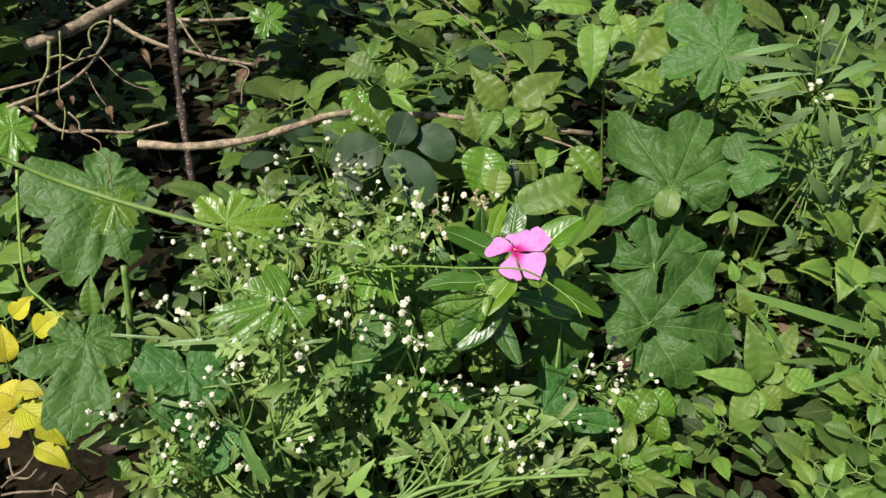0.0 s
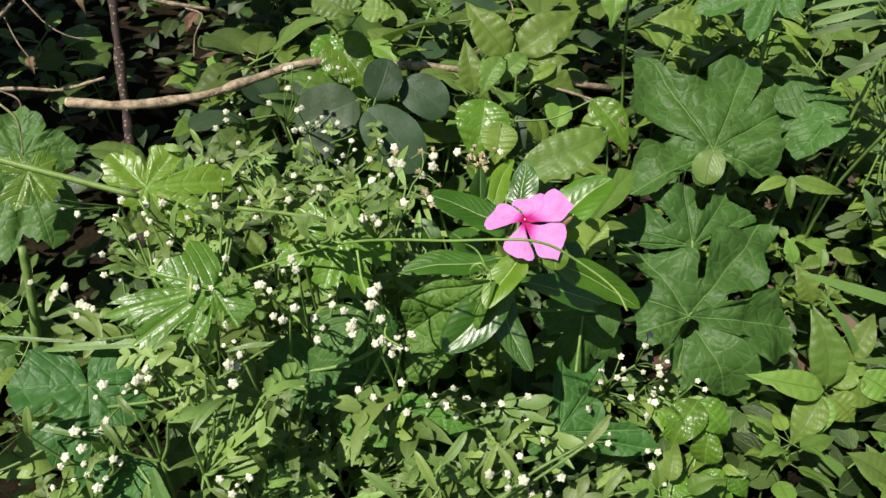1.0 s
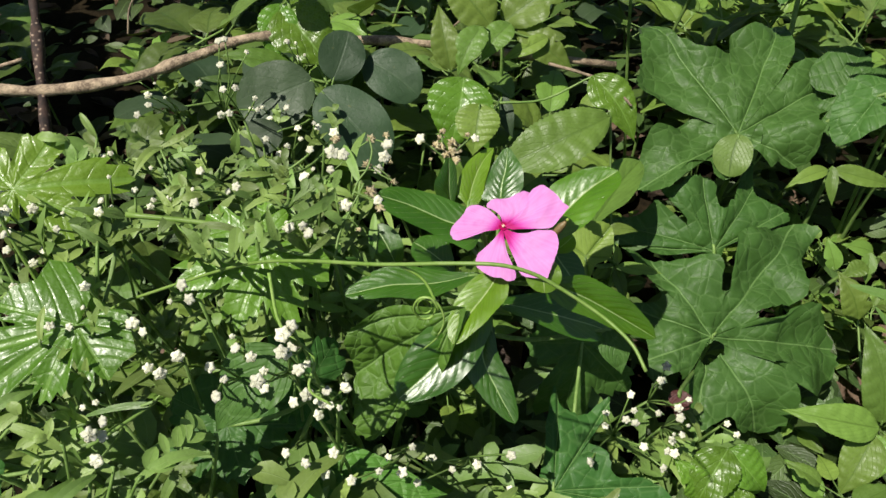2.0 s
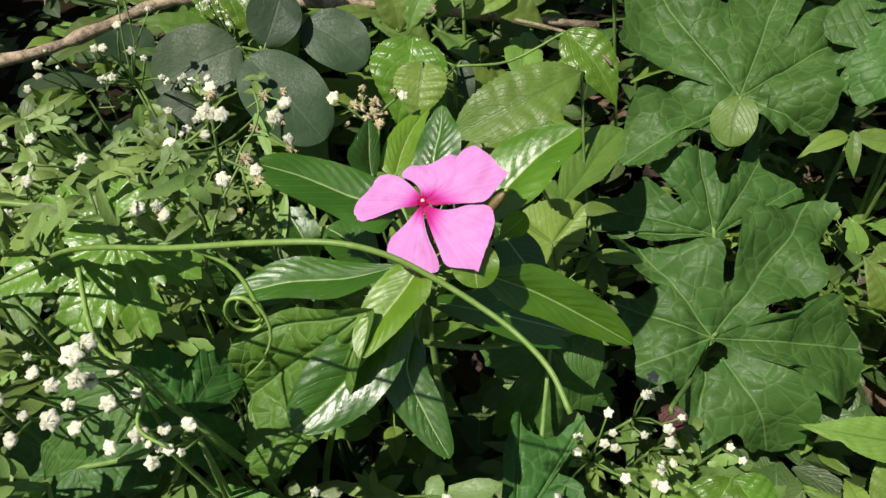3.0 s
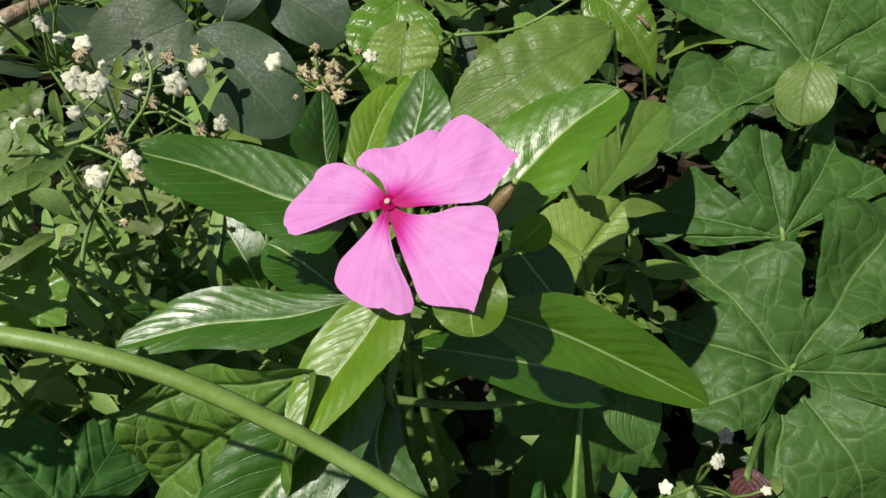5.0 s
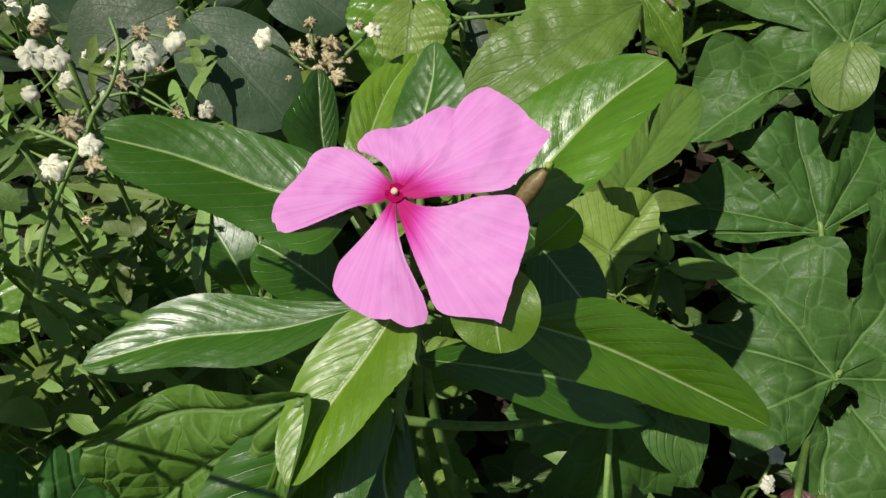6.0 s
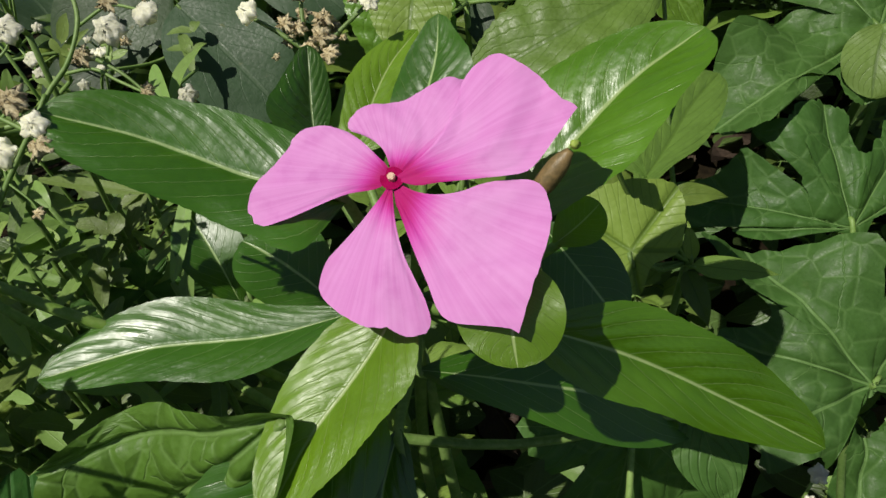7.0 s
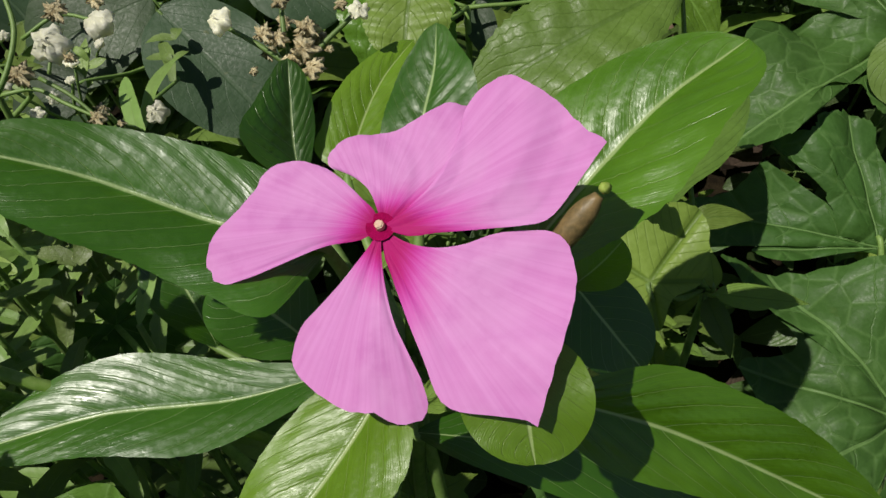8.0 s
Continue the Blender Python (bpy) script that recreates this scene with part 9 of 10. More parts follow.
feather_leaf(p, (-0.1458, 0.3370, 0.2767), (-0.1589, 0.3521, 0.2765), (-0.14, -0.11, 0.98), 0)
leaf(p, FEATHER, (-0.1537, 0.3129, 0.2610), (-0.1635, 0.3092, 0.2684), 0.0037, (0.65, -0.35, 0.68), "strap", bend=0.151694, fold=0.3)
leaf(p, FEATHER, (-0.1123, 0.2677, 0.2906), (-0.1031, 0.2821, 0.2864), 0.0045, (0.49, -0.06, 0.87), "strap", bend=0.19224, fold=0.3)
feather_leaf(p, (-0.1247, 0.3457, 0.2898), (-0.1290, 0.3616, 0.2923), (0.09, -0.13, 0.99), 3)
feather_leaf(p, (-0.1327, 0.2988, 0.2762), (-0.1405, 0.3080, 0.2807), (0.12, -0.35, 0.93), 4)
feather_leaf(p, (-0.1079, 0.2751, 0.2782), (-0.1137, 0.2731, 0.2871), (0.80, -0.44, 0.42), 5)
leaf(p, FEATHER, (-0.0948, 0.2826, 0.2757), (-0.0875, 0.2819, 0.2909), 0.0042, (-0.48, -0.86, 0.19), "strap", bend=0.138454, fold=0.3)
leaf(p, FEATHER, (-0.0900, 0.3287, 0.3009), (-0.1022, 0.3302, 0.3135), 0.0031, (0.52, -0.62, 0.59), "strap", bend=0.174578, fold=0.3)
feather_leaf(p, (-0.1039, 0.3075, 0.2998), (-0.1264, 0.3243, 0.2893), (-0.50, -0.13, 0.86), 8)
stems(p, STEM, [(-0.1105, 0.2722, 0.2741), (-0.1129, 0.2979, 0.2789), (-0.1369, 0.3310, 0.2708), (-0.1565, 0.3161, 0.2571), (-0.0962, 0.3045, 0.2854)], 0.001, 0.0007)

p = thing("strap_leaved_weed", -0.141, 0.247, ground_height(-0.141, 0.247), "weed with pale narrow leaves in the low growth", "weed", "white flowered weeds")
feather_leaf(p, (-0.1761, 0.2312, 0.2088), (-0.1497, 0.2191, 0.2211), (-0.45, -0.08, 0.89), 0)
feather_leaf(p, (-0.1375, 0.2243, 0.2331), (-0.1433, 0.2280, 0.2499), (0.63, -0.68, 0.37), 1)
feather_leaf(p, (-0.1682, 0.2490, 0.2205), (-0.1552, 0.2463, 0.2395), (-0.69, -0.62, 0.38), 2)
leaf(p, FEATHER, (-0.1226, 0.2296, 0.2257), (-0.1190, 0.2347, 0.2391), 0.0035, (0.01, -0.94, 0.35), "strap", bend=0.12161, fold=0.3)
leaf(p, FEATHER, (-0.1502, 0.2223, 0.2172), (-0.1597, 0.2250, 0.2290), 0.0030, (0.63, -0.48, 0.61), "strap", bend=0.14861, fold=0.3)
feather_leaf(p, (-0.1553, 0.2468, 0.2230), (-0.1342, 0.2432, 0.2383), (-0.58, -0.38, 0.72), 5)
feather_leaf(p, (-0.1406, 0.2311, 0.2510), (-0.1378, 0.2428, 0.2516), (0.29, -0.11, 0.95), 6)
feather_leaf(p, (-0.1245, 0.2141, 0.2173), (-0.1149, 0.2088, 0.2059), (0.52, -0.52, 0.68), 7)
leaf(p, FEATHER, (-0.1064, 0.2165, 0.2145), (-0.1081, 0.2256, 0.2270), 0.0027, (0.26, -0.76, 0.59), "strap", bend=0.161277, fold=0.3)
leaf(p, FEATHER, (-0.1422, 0.2534, 0.2503), (-0.1246, 0.2472, 0.2636), 0.0038, (-0.64, -0.28, 0.72), "strap", bend=0.112235, fold=0.3)
feather_leaf(p, (-0.1455, 0.2269, 0.2172), (-0.1462, 0.2387, 0.2199), (0.21, -0.21, 0.95), 1)
feather_leaf(p, (-0.1034, 0.2439, 0.2738), (-0.0878, 0.2510, 0.2640), (0.59, -0.26, 0.76), 2)
feather_leaf(p, (-0.1661, 0.2303, 0.2255), (-0.1740, 0.2451, 0.2284), (0.14, -0.12, 0.98), 3)
leaf(p, FEATHER, (-0.1142, 0.2424, 0.2791), (-0.1231, 0.2492, 0.2843), 0.0030, (0.21, -0.40, 0.89), "strap", bend=0.141166, fold=0.3)
leaf(p, FEATHER, (-0.1147, 0.2139, 0.2194), (-0.1218, 0.2238, 0.2259), 0.0025, (0.24, -0.41, 0.88), "strap", bend=0.0754286, fold=0.3)
feather_leaf(p, (-0.1194, 0.2201, 0.2190), (-0.1305, 0.2351, 0.2073), (-0.38, 0.38, 0.84), 6)
feather_leaf(p, (-0.1649, 0.2213, 0.2140), (-0.1512, 0.2245, 0.1991), (0.74, -0.27, 0.62), 7)
feather_leaf(p, (-0.1667, 0.2598, 0.2524), (-0.1650, 0.2537, 0.2752), (0.78, -0.58, -0.21), 8)
leaf(p, FEATHER, (-0.1672, 0.2451, 0.2603), (-0.1640, 0.2500, 0.2759), 0.0038, (0.18, -0.95, 0.26), "strap", bend=0.138552, fold=0.3)
leaf(p, FEATHER, (-0.1091, 0.2162, 0.2089), (-0.1198, 0.2312, 0.2000), 0.0032, (-0.31, 0.31, 0.90), "strap", bend=0.118791, fold=0.3)
feather_leaf(p, (-0.1216, 0.2221, 0.2143), (-0.1082, 0.2168, 0.2312), (-0.80, -0.25, 0.55), 2)
feather_leaf(p, (-0.1776, 0.2336, 0.2183), (-0.1689, 0.2322, 0.2359), (-0.52, -0.84, 0.19), 3)
feather_leaf(p, (-0.1381, 0.2447, 0.2428), (-0.1425, 0.2424, 0.2579), (0.87, -0.46, 0.18), 4)
leaf(p, FEATHER, (-0.1144, 0.2482, 0.2610), (-0.1049, 0.2489, 0.2753), 0.0035, (-0.51, -0.78, 0.38), "strap", bend=0.125271, fold=0.3)
leaf(p, FEATHER, (-0.1072, 0.2357, 0.2492), (-0.0951, 0.2494, 0.2379), 0.0032, (0.66, 0.04, 0.75), "strap", bend=0.140534, fold=0.3)
feather_leaf(p, (-0.1485, 0.2190, 0.2426), (-0.1390, 0.2263, 0.2225), (0.91, -0.13, 0.38), 7)
feather_leaf(p, (-0.1454, 0.2319, 0.2307), (-0.1330, 0.2345, 0.2488), (-0.45, -0.79, 0.41), 8)
feather_leaf(p, (-0.1660, 0.2150, 0.2228), (-0.1551, 0.2216, 0.2191), (0.42, -0.21, 0.88), 0)
leaf(p, FEATHER, (-0.1277, 0.2414, 0.2560), (-0.1371, 0.2501, 0.2649), 0.0033, (0.32, -0.48, 0.81), "strap", bend=0.144328, fold=0.3)
leaf(p, FEATHER, (-0.1636, 0.2297, 0.2031), (-0.1515, 0.2283, 0.2258), 0.0053, (-0.58, -0.77, 0.27), "strap", bend=0.146938, fold=0.3)
stems(p, STEM, [(-0.1562, 0.2274, 0.2096), (-0.1402, 0.2356, 0.2216), (-0.1149, 0.2437, 0.2419), (-0.1392, 0.2395, 0.2263), (-0.1750, 0.2281, 0.2083)], 0.001, 0.0007)

p = thing("strap_leaved_weed", -0.028, 0.226, ground_height(-0.028, 0.226), "pale green forked stalk lying among the weeds", "weed", "white flowered weeds")
leaf(p, FEATHER, (0.0085, 0.2392, 0.2219), (-0.0021, 0.2520, 0.2362), 0.0046, (0.21, -0.65, 0.73), "strap", fold=0.3)
leaf(p, FEATHER, (0.0102, 0.2473, 0.2311), (0.0224, 0.2579, 0.2429), 0.0046, (-0.24, -0.59, 0.77), "strap", fold=0.3)
leaf(p, FEATHER, (0.0470, 0.2415, 0.2248), (0.0364, 0.2532, 0.2378), 0.0047, (0.17, -0.66, 0.73), "strap", fold=0.3)
leaf(p, FEATHER, (0.0768, 0.2532, 0.2380), (0.0890, 0.2626, 0.2486), 0.0045, (-0.29, -0.53, 0.80), "strap", fold=0.3)
leaf(p, FEATHER, (-0.0090, 0.2368, 0.2191), (-0.0267, 0.2462, 0.2295), 0.0046, (0.24, -0.48, 0.84), "strap", fold=0.3)
leaf(p, FEATHER, (0.0857, 0.2369, 0.2198), (0.0961, 0.2462, 0.2303), 0.0045, (-0.32, -0.53, 0.79), "strap", fold=0.3)
leaf(p, FEATHER, (0.0296, 0.2275, 0.2089), (0.0401, 0.2369, 0.2195), 0.0046, (-0.27, -0.57, 0.78), "strap", fold=0.3)
stems(p, STEM, [(-0.0266, 0.2180, 0.1949)], 0.0014, 0.0008)
tubes("stem", p, STEM, [([(-0.0266, 0.2180, 0.1949), (-0.0020, 0.2257, 0.2037), (0.0297, 0.2286, 0.2071), (0.0685, 0.2305, 0.2095), (0.0967, 0.2314, 0.2107)], 0.0016, 0.00112)])
tubes("stem", p, STEM, [([(0.0016, 0.2262, 0.2043), (0.0085, 0.2403, 0.2201), (0.0103, 0.2554, 0.2220)], 0.0011, 0.00077)])
tubes("stem", p, STEM, [([(0.0297, 0.2286, 0.2071), (0.0482, 0.2482, 0.2142), (0.0788, 0.2602, 0.2279)], 0.001, 0.0007)])
tubes("stem", p, STEM, [([(-0.0020, 0.2262, 0.2043), (-0.0091, 0.2379, 0.2174), (-0.0239, 0.2482, 0.2138)], 0.0009, 0.00063)])
tubes("stem", p, STEM, [([(0.0685, 0.2305, 0.2095), (0.0860, 0.2380, 0.2180), (0.1036, 0.2403, 0.2207)], 0.0009, 0.00063)])

p = thing("whitetop_weed", -0.015, 0.292, ground_height(-0.015, 0.292), "weed with feathery leaves and clusters of tiny white flower heads", "weed", "white flowered weeds")
spray(p, (-0.0159, 0.2734, 0.3162), 4, 0.0064, 101, 1.10)
spray(p, (-0.0217, 0.2709, 0.3058), 3, 0.0065, 102, 1.10)
spray(p, (-0.0081, 0.2719, 0.2874), 5, 0.0072, 103, 1.10)
weed_stems(p, 40, leaves=2)

p = thing("whitetop_weed", -0.015, 0.380, ground_height(-0.015, 0.380), "whitetop weed with fresh and withered heads over a glossy leaf", "weed", "white flowered weeds")
head(p, (0.0065, 0.368, 0.3133), 1.35)
head(p, (0.0067, 0.3816, 0.3098), 1.3)
head(p, (-0.0083, 0.3508, 0.3034), 1.35)
head(p, (0.0054, 0.3421, 0.3129), 1.0)
head(p, (-0.0139, 0.3686, 0.3155), 1.5)
head(p, (-0.0096, 0.3682, 0.3147), 1.3)
head(p, (-0.0145, 0.3639, 0.3105), 0.9)
head(p, (0.0, 0.4001, 0.2833), 1.2)
head(p, (-0.0295, 0.4, 0.2947), 1.0)
head(p, (0.003, 0.3442, 0.3153), 1.08, True)
head(p, (-0.0008, 0.3696, 0.3086), 0.94, True)
head(p, (0.0062, 0.3402, 0.3108), 0.94, True)
head(p, (0.0096, 0.3653, 0.3033), 0.65, True)
head(p, (0.0002, 0.383, 0.3118), 0.94, True)
head(p, (0.0064, 0.3842, 0.3126), 0.72, True)
head(p, (-0.0123, 0.3721, 0.3191), 1.01, True)
head(p, (0.0089, 0.3668, 0.3118), 0.43, True)
head(p, (-0.0032, 0.3446, 0.2964), 0.50, True)
tubes("stalk", p, STEM, [([(-0.0126, 0.3361, 0.2881), (-0.0111, 0.3423, 0.2945), (-0.0077, 0.3479, 0.3002), (-0.0032, 0.3537, 0.3061), (-0.0011, 0.3568, 0.3093)], 0.00052, 0.00039)], sides=6)
tubes("stalk", p, STEM, [([(-0.0062, 0.357, 0.3025), (-0.0039, 0.3612, 0.3068), (-0.0003, 0.3647, 0.3103), (0.0016, 0.3693, 0.315), (0.0004, 0.3732, 0.3193)], 0.00046, 0.00034)], sides=6)
tubes("stalk", p, STEM, [([(-0.004, 0.3677, 0.3068), (0.001, 0.3682, 0.307), (0.0048, 0.3669, 0.3053), (0.0096, 0.3653, 0.3033)], 0.00033, 0.00025)], sides=6)
tubes("stalk", p, STEM, [([(0.0016, 0.3693, 0.3081), (0.0058, 0.3676, 0.306), (0.0096, 0.3653, 0.3033)], 0.00033, 0.00025)], sides=6)
tubes("stalk", p, STEM, [([(-0.0053, 0.3802, 0.3092), (0.0005, 0.3826, 0.3114), (0.0067, 0.3818, 0.3101)], 0.00033, 0.00025)], sides=6)
tubes("stalk", p, STEM, [([(0.0059, 0.3653, 0.3105), (0.0064, 0.3676, 0.3129)], 0.00026, 0.00019)], sides=6)
tubes("stalk", p, STEM, [([(-0.0033, 0.344, 0.3155), (0.0013, 0.3427, 0.3138), (0.0051, 0.3412, 0.3119), (0.0066, 0.3395, 0.31)], 0.00039, 0.00029)], sides=6)
tubes("stalk", p, STEM, [([(0.0013, 0.3427, 0.3138), (0.003, 0.3442, 0.3153)], 0.00026, 0.00019)], sides=6)
tubes("stalk", p, STEM, [([(-0.0077, 0.3479, 0.3002), (-0.0083, 0.3504, 0.3029)], 0.00026, 0.00019)], sides=6)
tubes("stalk", p, STEM, [([(-0.0126, 0.3642, 0.3107), (-0.0095, 0.3668, 0.3132), (-0.0139, 0.3684, 0.3153)], 0.00026, 0.00019)], sides=6)
tubes("stalk", p, STEM, [([(-0.0095, 0.3668, 0.3132), (-0.0096, 0.3681, 0.3146)], 0.00026, 0.00019)], sides=6)
tubes("stalk", p, STEM, [([(-0.0077, 0.3479, 0.3002), (-0.0044, 0.346, 0.2979), (-0.0032, 0.3446, 0.2964)], 0.00019, 0.00014)], sides=6)
tubes("stem", p, STEM, [([(-0.015, 0.380, 0.07), (-0.018, 0.372, 0.2), (-0.0126, 0.3361, 0.2881)], 0.0011, 0.0008)], sides=6)
spray(p, (-0.0285, 0.3605, 0.3112), 3, 0.0064, 104, 1.00)
spray(p, (-0.0229, 0.3333, 0.3066), 3, 0.0032, 108, 1.20)
weed_stems(p, 41, leaves=5)

p = thing("whitetop_weed", -0.076, 0.489, ground_height(-0.076, 0.489), "weed with feathery leaves and clusters of tiny white flower heads", "weed", "white flowered weeds")
spray(p, (-0.1278, 0.4868, 0.2678), 6, 0.0160, 112, 1.00)
spray(p, (-0.0731, 0.4380, 0.2966), 5, 0.0131, 113, 1.00)
spray(p, (-0.0206, 0.3769, 0.3212), 3, 0.0066, 114, 1.00)
spray(p, (-0.0979, 0.4771, 0.2807), 7, 0.0243, 115, 1.00)
spray(p, (-0.0775, 0.5038, 0.2540), 4, 0.0130, 116, 1.00)
spray(p, (-0.0586, 0.5295, 0.2714), 4, 0.0105, 117, 1.00)
weed_stems(p, 42)

p = thing("whitetop_weed", -0.091, 0.334, ground_height(-0.091, 0.334), "weed with feathery leaves and clusters of tiny white flower heads", "weed", "white flowered weeds")
spray(p, (-0.1075, 0.3432, 0.2975), 9, 0.0215, 118, 0.90)
spray(p, (-0.0819, 0.2885, 0.3109), 6, 0.0157, 119, 0.90)
spray(p, (-0.1185, 0.3258, 0.2985), 6, 0.0190, 120, 0.90)
spray(p, (-0.0567, 0.2995, 0.3095), 3, 0.0054, 121, 1.00)
weed_stems(p, 43)

p = thing("whitetop_weed", -0.170, 0.351, ground_height(-0.170, 0.351), "weed with feathery leaves and clusters of tiny white flower heads", "weed", "white flowered weeds")
spray(p, (-0.1684, 0.3635, 0.2996), 8, 0.0181, 122, 1.00)
spray(p, (-0.1638, 0.3344, 0.2691), 3, 0.0080, 123, 1.00)
spray(p, (-0.1826, 0.3134, 0.2744), 4, 0.0096, 124, 1.10)
spray(p, (-0.1646, 0.3112, 0.2705), 4, 0.0062, 125, 1.10)
weed_stems(p, 44)

p = thing("whitetop_weed", -0.020, 0.293, ground_height(-0.020, 0.293), "weed with feathery leaves and clusters of tiny white flower heads", "weed", "white flowered weeds")
spray(p, (-0.0221, 0.2784, 0.2978), 5, 0.0105, 126, 1.00)
spray(p, (-0.0424, 0.2780, 0.2931), 3, 0.0088, 127, 1.00)
spray(p, (-0.0082, 0.2723, 0.2872), 4, 0.0063, 128, 1.00)
spray(p, (-0.0054, 0.2636, 0.2743), 1, 0.0014, 129, 1.00)
weed_stems(p, 45, leaves=2)

p = thing("whitetop_weed", -0.102, 0.273, ground_height(-0.102, 0.273), "weed with feathery leaves and clusters of tiny white flower heads", "weed", "white flowered weeds")
spray(p, (-0.1194, 0.2466, 0.2898), 7, 0.0093, 130, 1.10)
spray(p, (-0.0786, 0.2618, 0.2916), 6, 0.0086, 131, 1.10)
spray(p, (-0.1071, 0.2517, 0.2935), 3, 0.0067, 132, 1.00)
weed_stems(p, 46)

p = thing("whitetop_weed", -0.163, 0.261, ground_height(-0.163, 0.261), "weed with feathery leaves and clusters of tiny white flower heads", "weed", "white flowered weeds")
spray(p, (-0.1420, 0.2463, 0.2608), 6, 0.0088, 133, 1.10)
spray(p, (-0.1830, 0.2476, 0.2586), 3, 0.0088, 134, 1.20)
spray(p, (-0.2030, 0.2472, 0.2534), 3, 0.0071, 135, 1.20)
spray(p, (-0.1521, 0.2319, 0.2503), 4, 0.0087, 136, 1.00)
spray(p, (-0.1333, 0.2332, 0.2543), 6, 0.0086, 137, 1.00)
weed_stems(p, 47)

p = thing("whitetop_weed", 0.042, 0.285, ground_height(0.042, 0.285), "weed with feathery leaves and clusters of tiny white flower heads", "weed", "white flowered weeds")
spray(p, (0.0432, 0.2434, 0.2311), 5, 0.0091, 138, 1.20)
spray(p, (0.0611, 0.2431, 0.2061), 7, 0.0114, 139, 1.10)
spray(p, (0.0121, 0.2800, 0.2365), 5, 0.0154, 140, 1.00)
spray(p, (0.0388, 0.2846, 0.2245), 6, 0.0178, 141, 1.00)
spray(p, (0.0533, 0.2736, 0.2210), 3, 0.0098, 142, 1.00)
weed_stems(p, 48)

p = thing("whitetop_weed", 0.128, 0.327, ground_height(0.128, 0.327), "weed with feathery leaves and clusters of tiny white flower heads", "weed", "white flowered weeds")
spray(p, (0.1294, 0.3272, 0.2021), 7, 0.0131, 143, 1.00)
spray(p, (0.1127, 0.3157, 0.1903), 9, 0.0174, 144, 1.00)
spray(p, (0.1340, 0.3147, 0.1983), 7, 0.0129, 145, 1.00)
spray(p, (0.0962, 0.2835, 0.1874), 4, 0.0104, 146, 1.00)
spray(p, (0.1318, 0.2825, 0.1644), 6, 0.0086, 147, 1.00)
spray(p, (0.1628, 0.3191, 0.1928), 2, 0.0044, 148, 1.00)
weed_stems(p, 49)

p = thing("whitetop_weed", -0.087, 0.263, ground_height(-0.087, 0.263), "weed with feathery leaves and clusters of tiny white flower heads", "weed", "white flowered weeds")
spray(p, (-0.0817, 0.2293, 0.2431), 4, 0.0087, 149, 1.00)
spray(p, (-0.1537, 0.2189, 0.2352), 4, 0.0104, 150, 1.00)
spray(p, (-0.0575, 0.2745, 0.3066), 4, 0.0103, 151, 1.00)
spray(p, (-0.0280, 0.2748, 0.2371), 3, 0.0096, 152, 1.00)
spray(p, (-0.1159, 0.2183, 0.2425), 2, 0.0069, 153, 1.00)
weed_stems(p, 50, leaves=2)

p = thing("whitetop_weed", -0.093, 0.358, ground_height(-0.093, 0.358), "weed with feathery leaves and clusters of tiny white flower heads", "weed", "white flowered weeds")
spray(p, (-0.0388, 0.2809, 0.3069), 3, 0.0086, 154, 1.00)
spray(p, (-0.0556, 0.3561, 0.3082), 5, 0.0131, 155, 0.90)
spray(p, (-0.0855, 0.3711, 0.2902), 5, 0.0113, 156, 0.90)
spray(p, (-0.1318, 0.3430, 0.2975), 5, 0.0104, 157, 1.00)
spray(p, (-0.1534, 0.3386, 0.2883), 6, 0.0131, 158, 1.00)
weed_stems(p, 51, leaves=2)

p = thing("whitetop_weed", 0.050, 0.489, ground_height(0.050, 0.489), "weed with feathery leaves and clusters of tiny white flower heads", "weed", "white flowered weeds")
spray(p, (0.3143, 0.5588, 0.3608), 3, 0.0089, 159, 1.10)
spray(p, (-0.0553, 0.4499, 0.2611), 5, 0.0120, 160, 1.00)
spray(p, (-0.1103, 0.3982, 0.2924), 3, 0.0107, 161, 1.00)
weed_stems(p, 52)

p = thing("withered_weed", 0.030, 0.420, ground_height(0.030, 0.420), "weed with a withered brown flower cluster", "weed", "white flowered weeds")
head(p, (0.0286, 0.3961, 0.2982), 1.01, True)
head(p, (0.0266, 0.3957, 0.2996), 0.86, True)
head(p, (0.0337, 0.3987, 0.2984), 1.15, True)
head(p, (0.0337, 0.3942, 0.2968), 1.15, True)
head(p, (0.035, 0.391, 0.2945), 1.08, True)
head(p, (0.031, 0.395, 0.2947), 0.94, True)
head(p, (0.0286, 0.4039, 0.2976), 0.72, True)
head(p, (0.0354, 0.4008, 0.2953), 0.79, True)
head(p, (0.0257, 0.3989, 0.2944), 0.79, True)
head(p, (0.0241, 0.3922, 0.2944), 0.43, True)
head(p, (0.0371, 0.3973, 0.2949), 0.43, True)
head(p, (0.0295, 0.401, 0.3027), 0.72, True)
head(p, (0.0403, 0.3996, 0.3018), 0.58, True)
head(p, (0.0196, 0.3962, 0.3023), 1.25)
head(p, (0.0435, 0.3972, 0.3016), 1.0)
tubes("stalk", p, STEM, [([(0.03, 0.3875, 0.2855), (0.0301, 0.395, 0.2934), (0.0292, 0.3983, 0.297)], 0.0006, 0.0004)], sides=6)
tubes("stalk", p, STEM, [([(0.03, 0.3942, 0.2925), (0.0334, 0.3975, 0.2958)], 0.0006, 0.0004)], sides=6)
tubes("stalk", p, STEM, [([(0.0301, 0.395, 0.2934), (0.0238, 0.398, 0.297), (0.0185, 0.4001, 0.2997)], 0.0006, 0.0004)], sides=6)
tubes("stalk", p, STEM, [([(0.0305, 0.3933, 0.2916), (0.0358, 0.3974, 0.2956), (0.0422, 0.4014, 0.2993)], 0.0006, 0.0004)], sides=6)
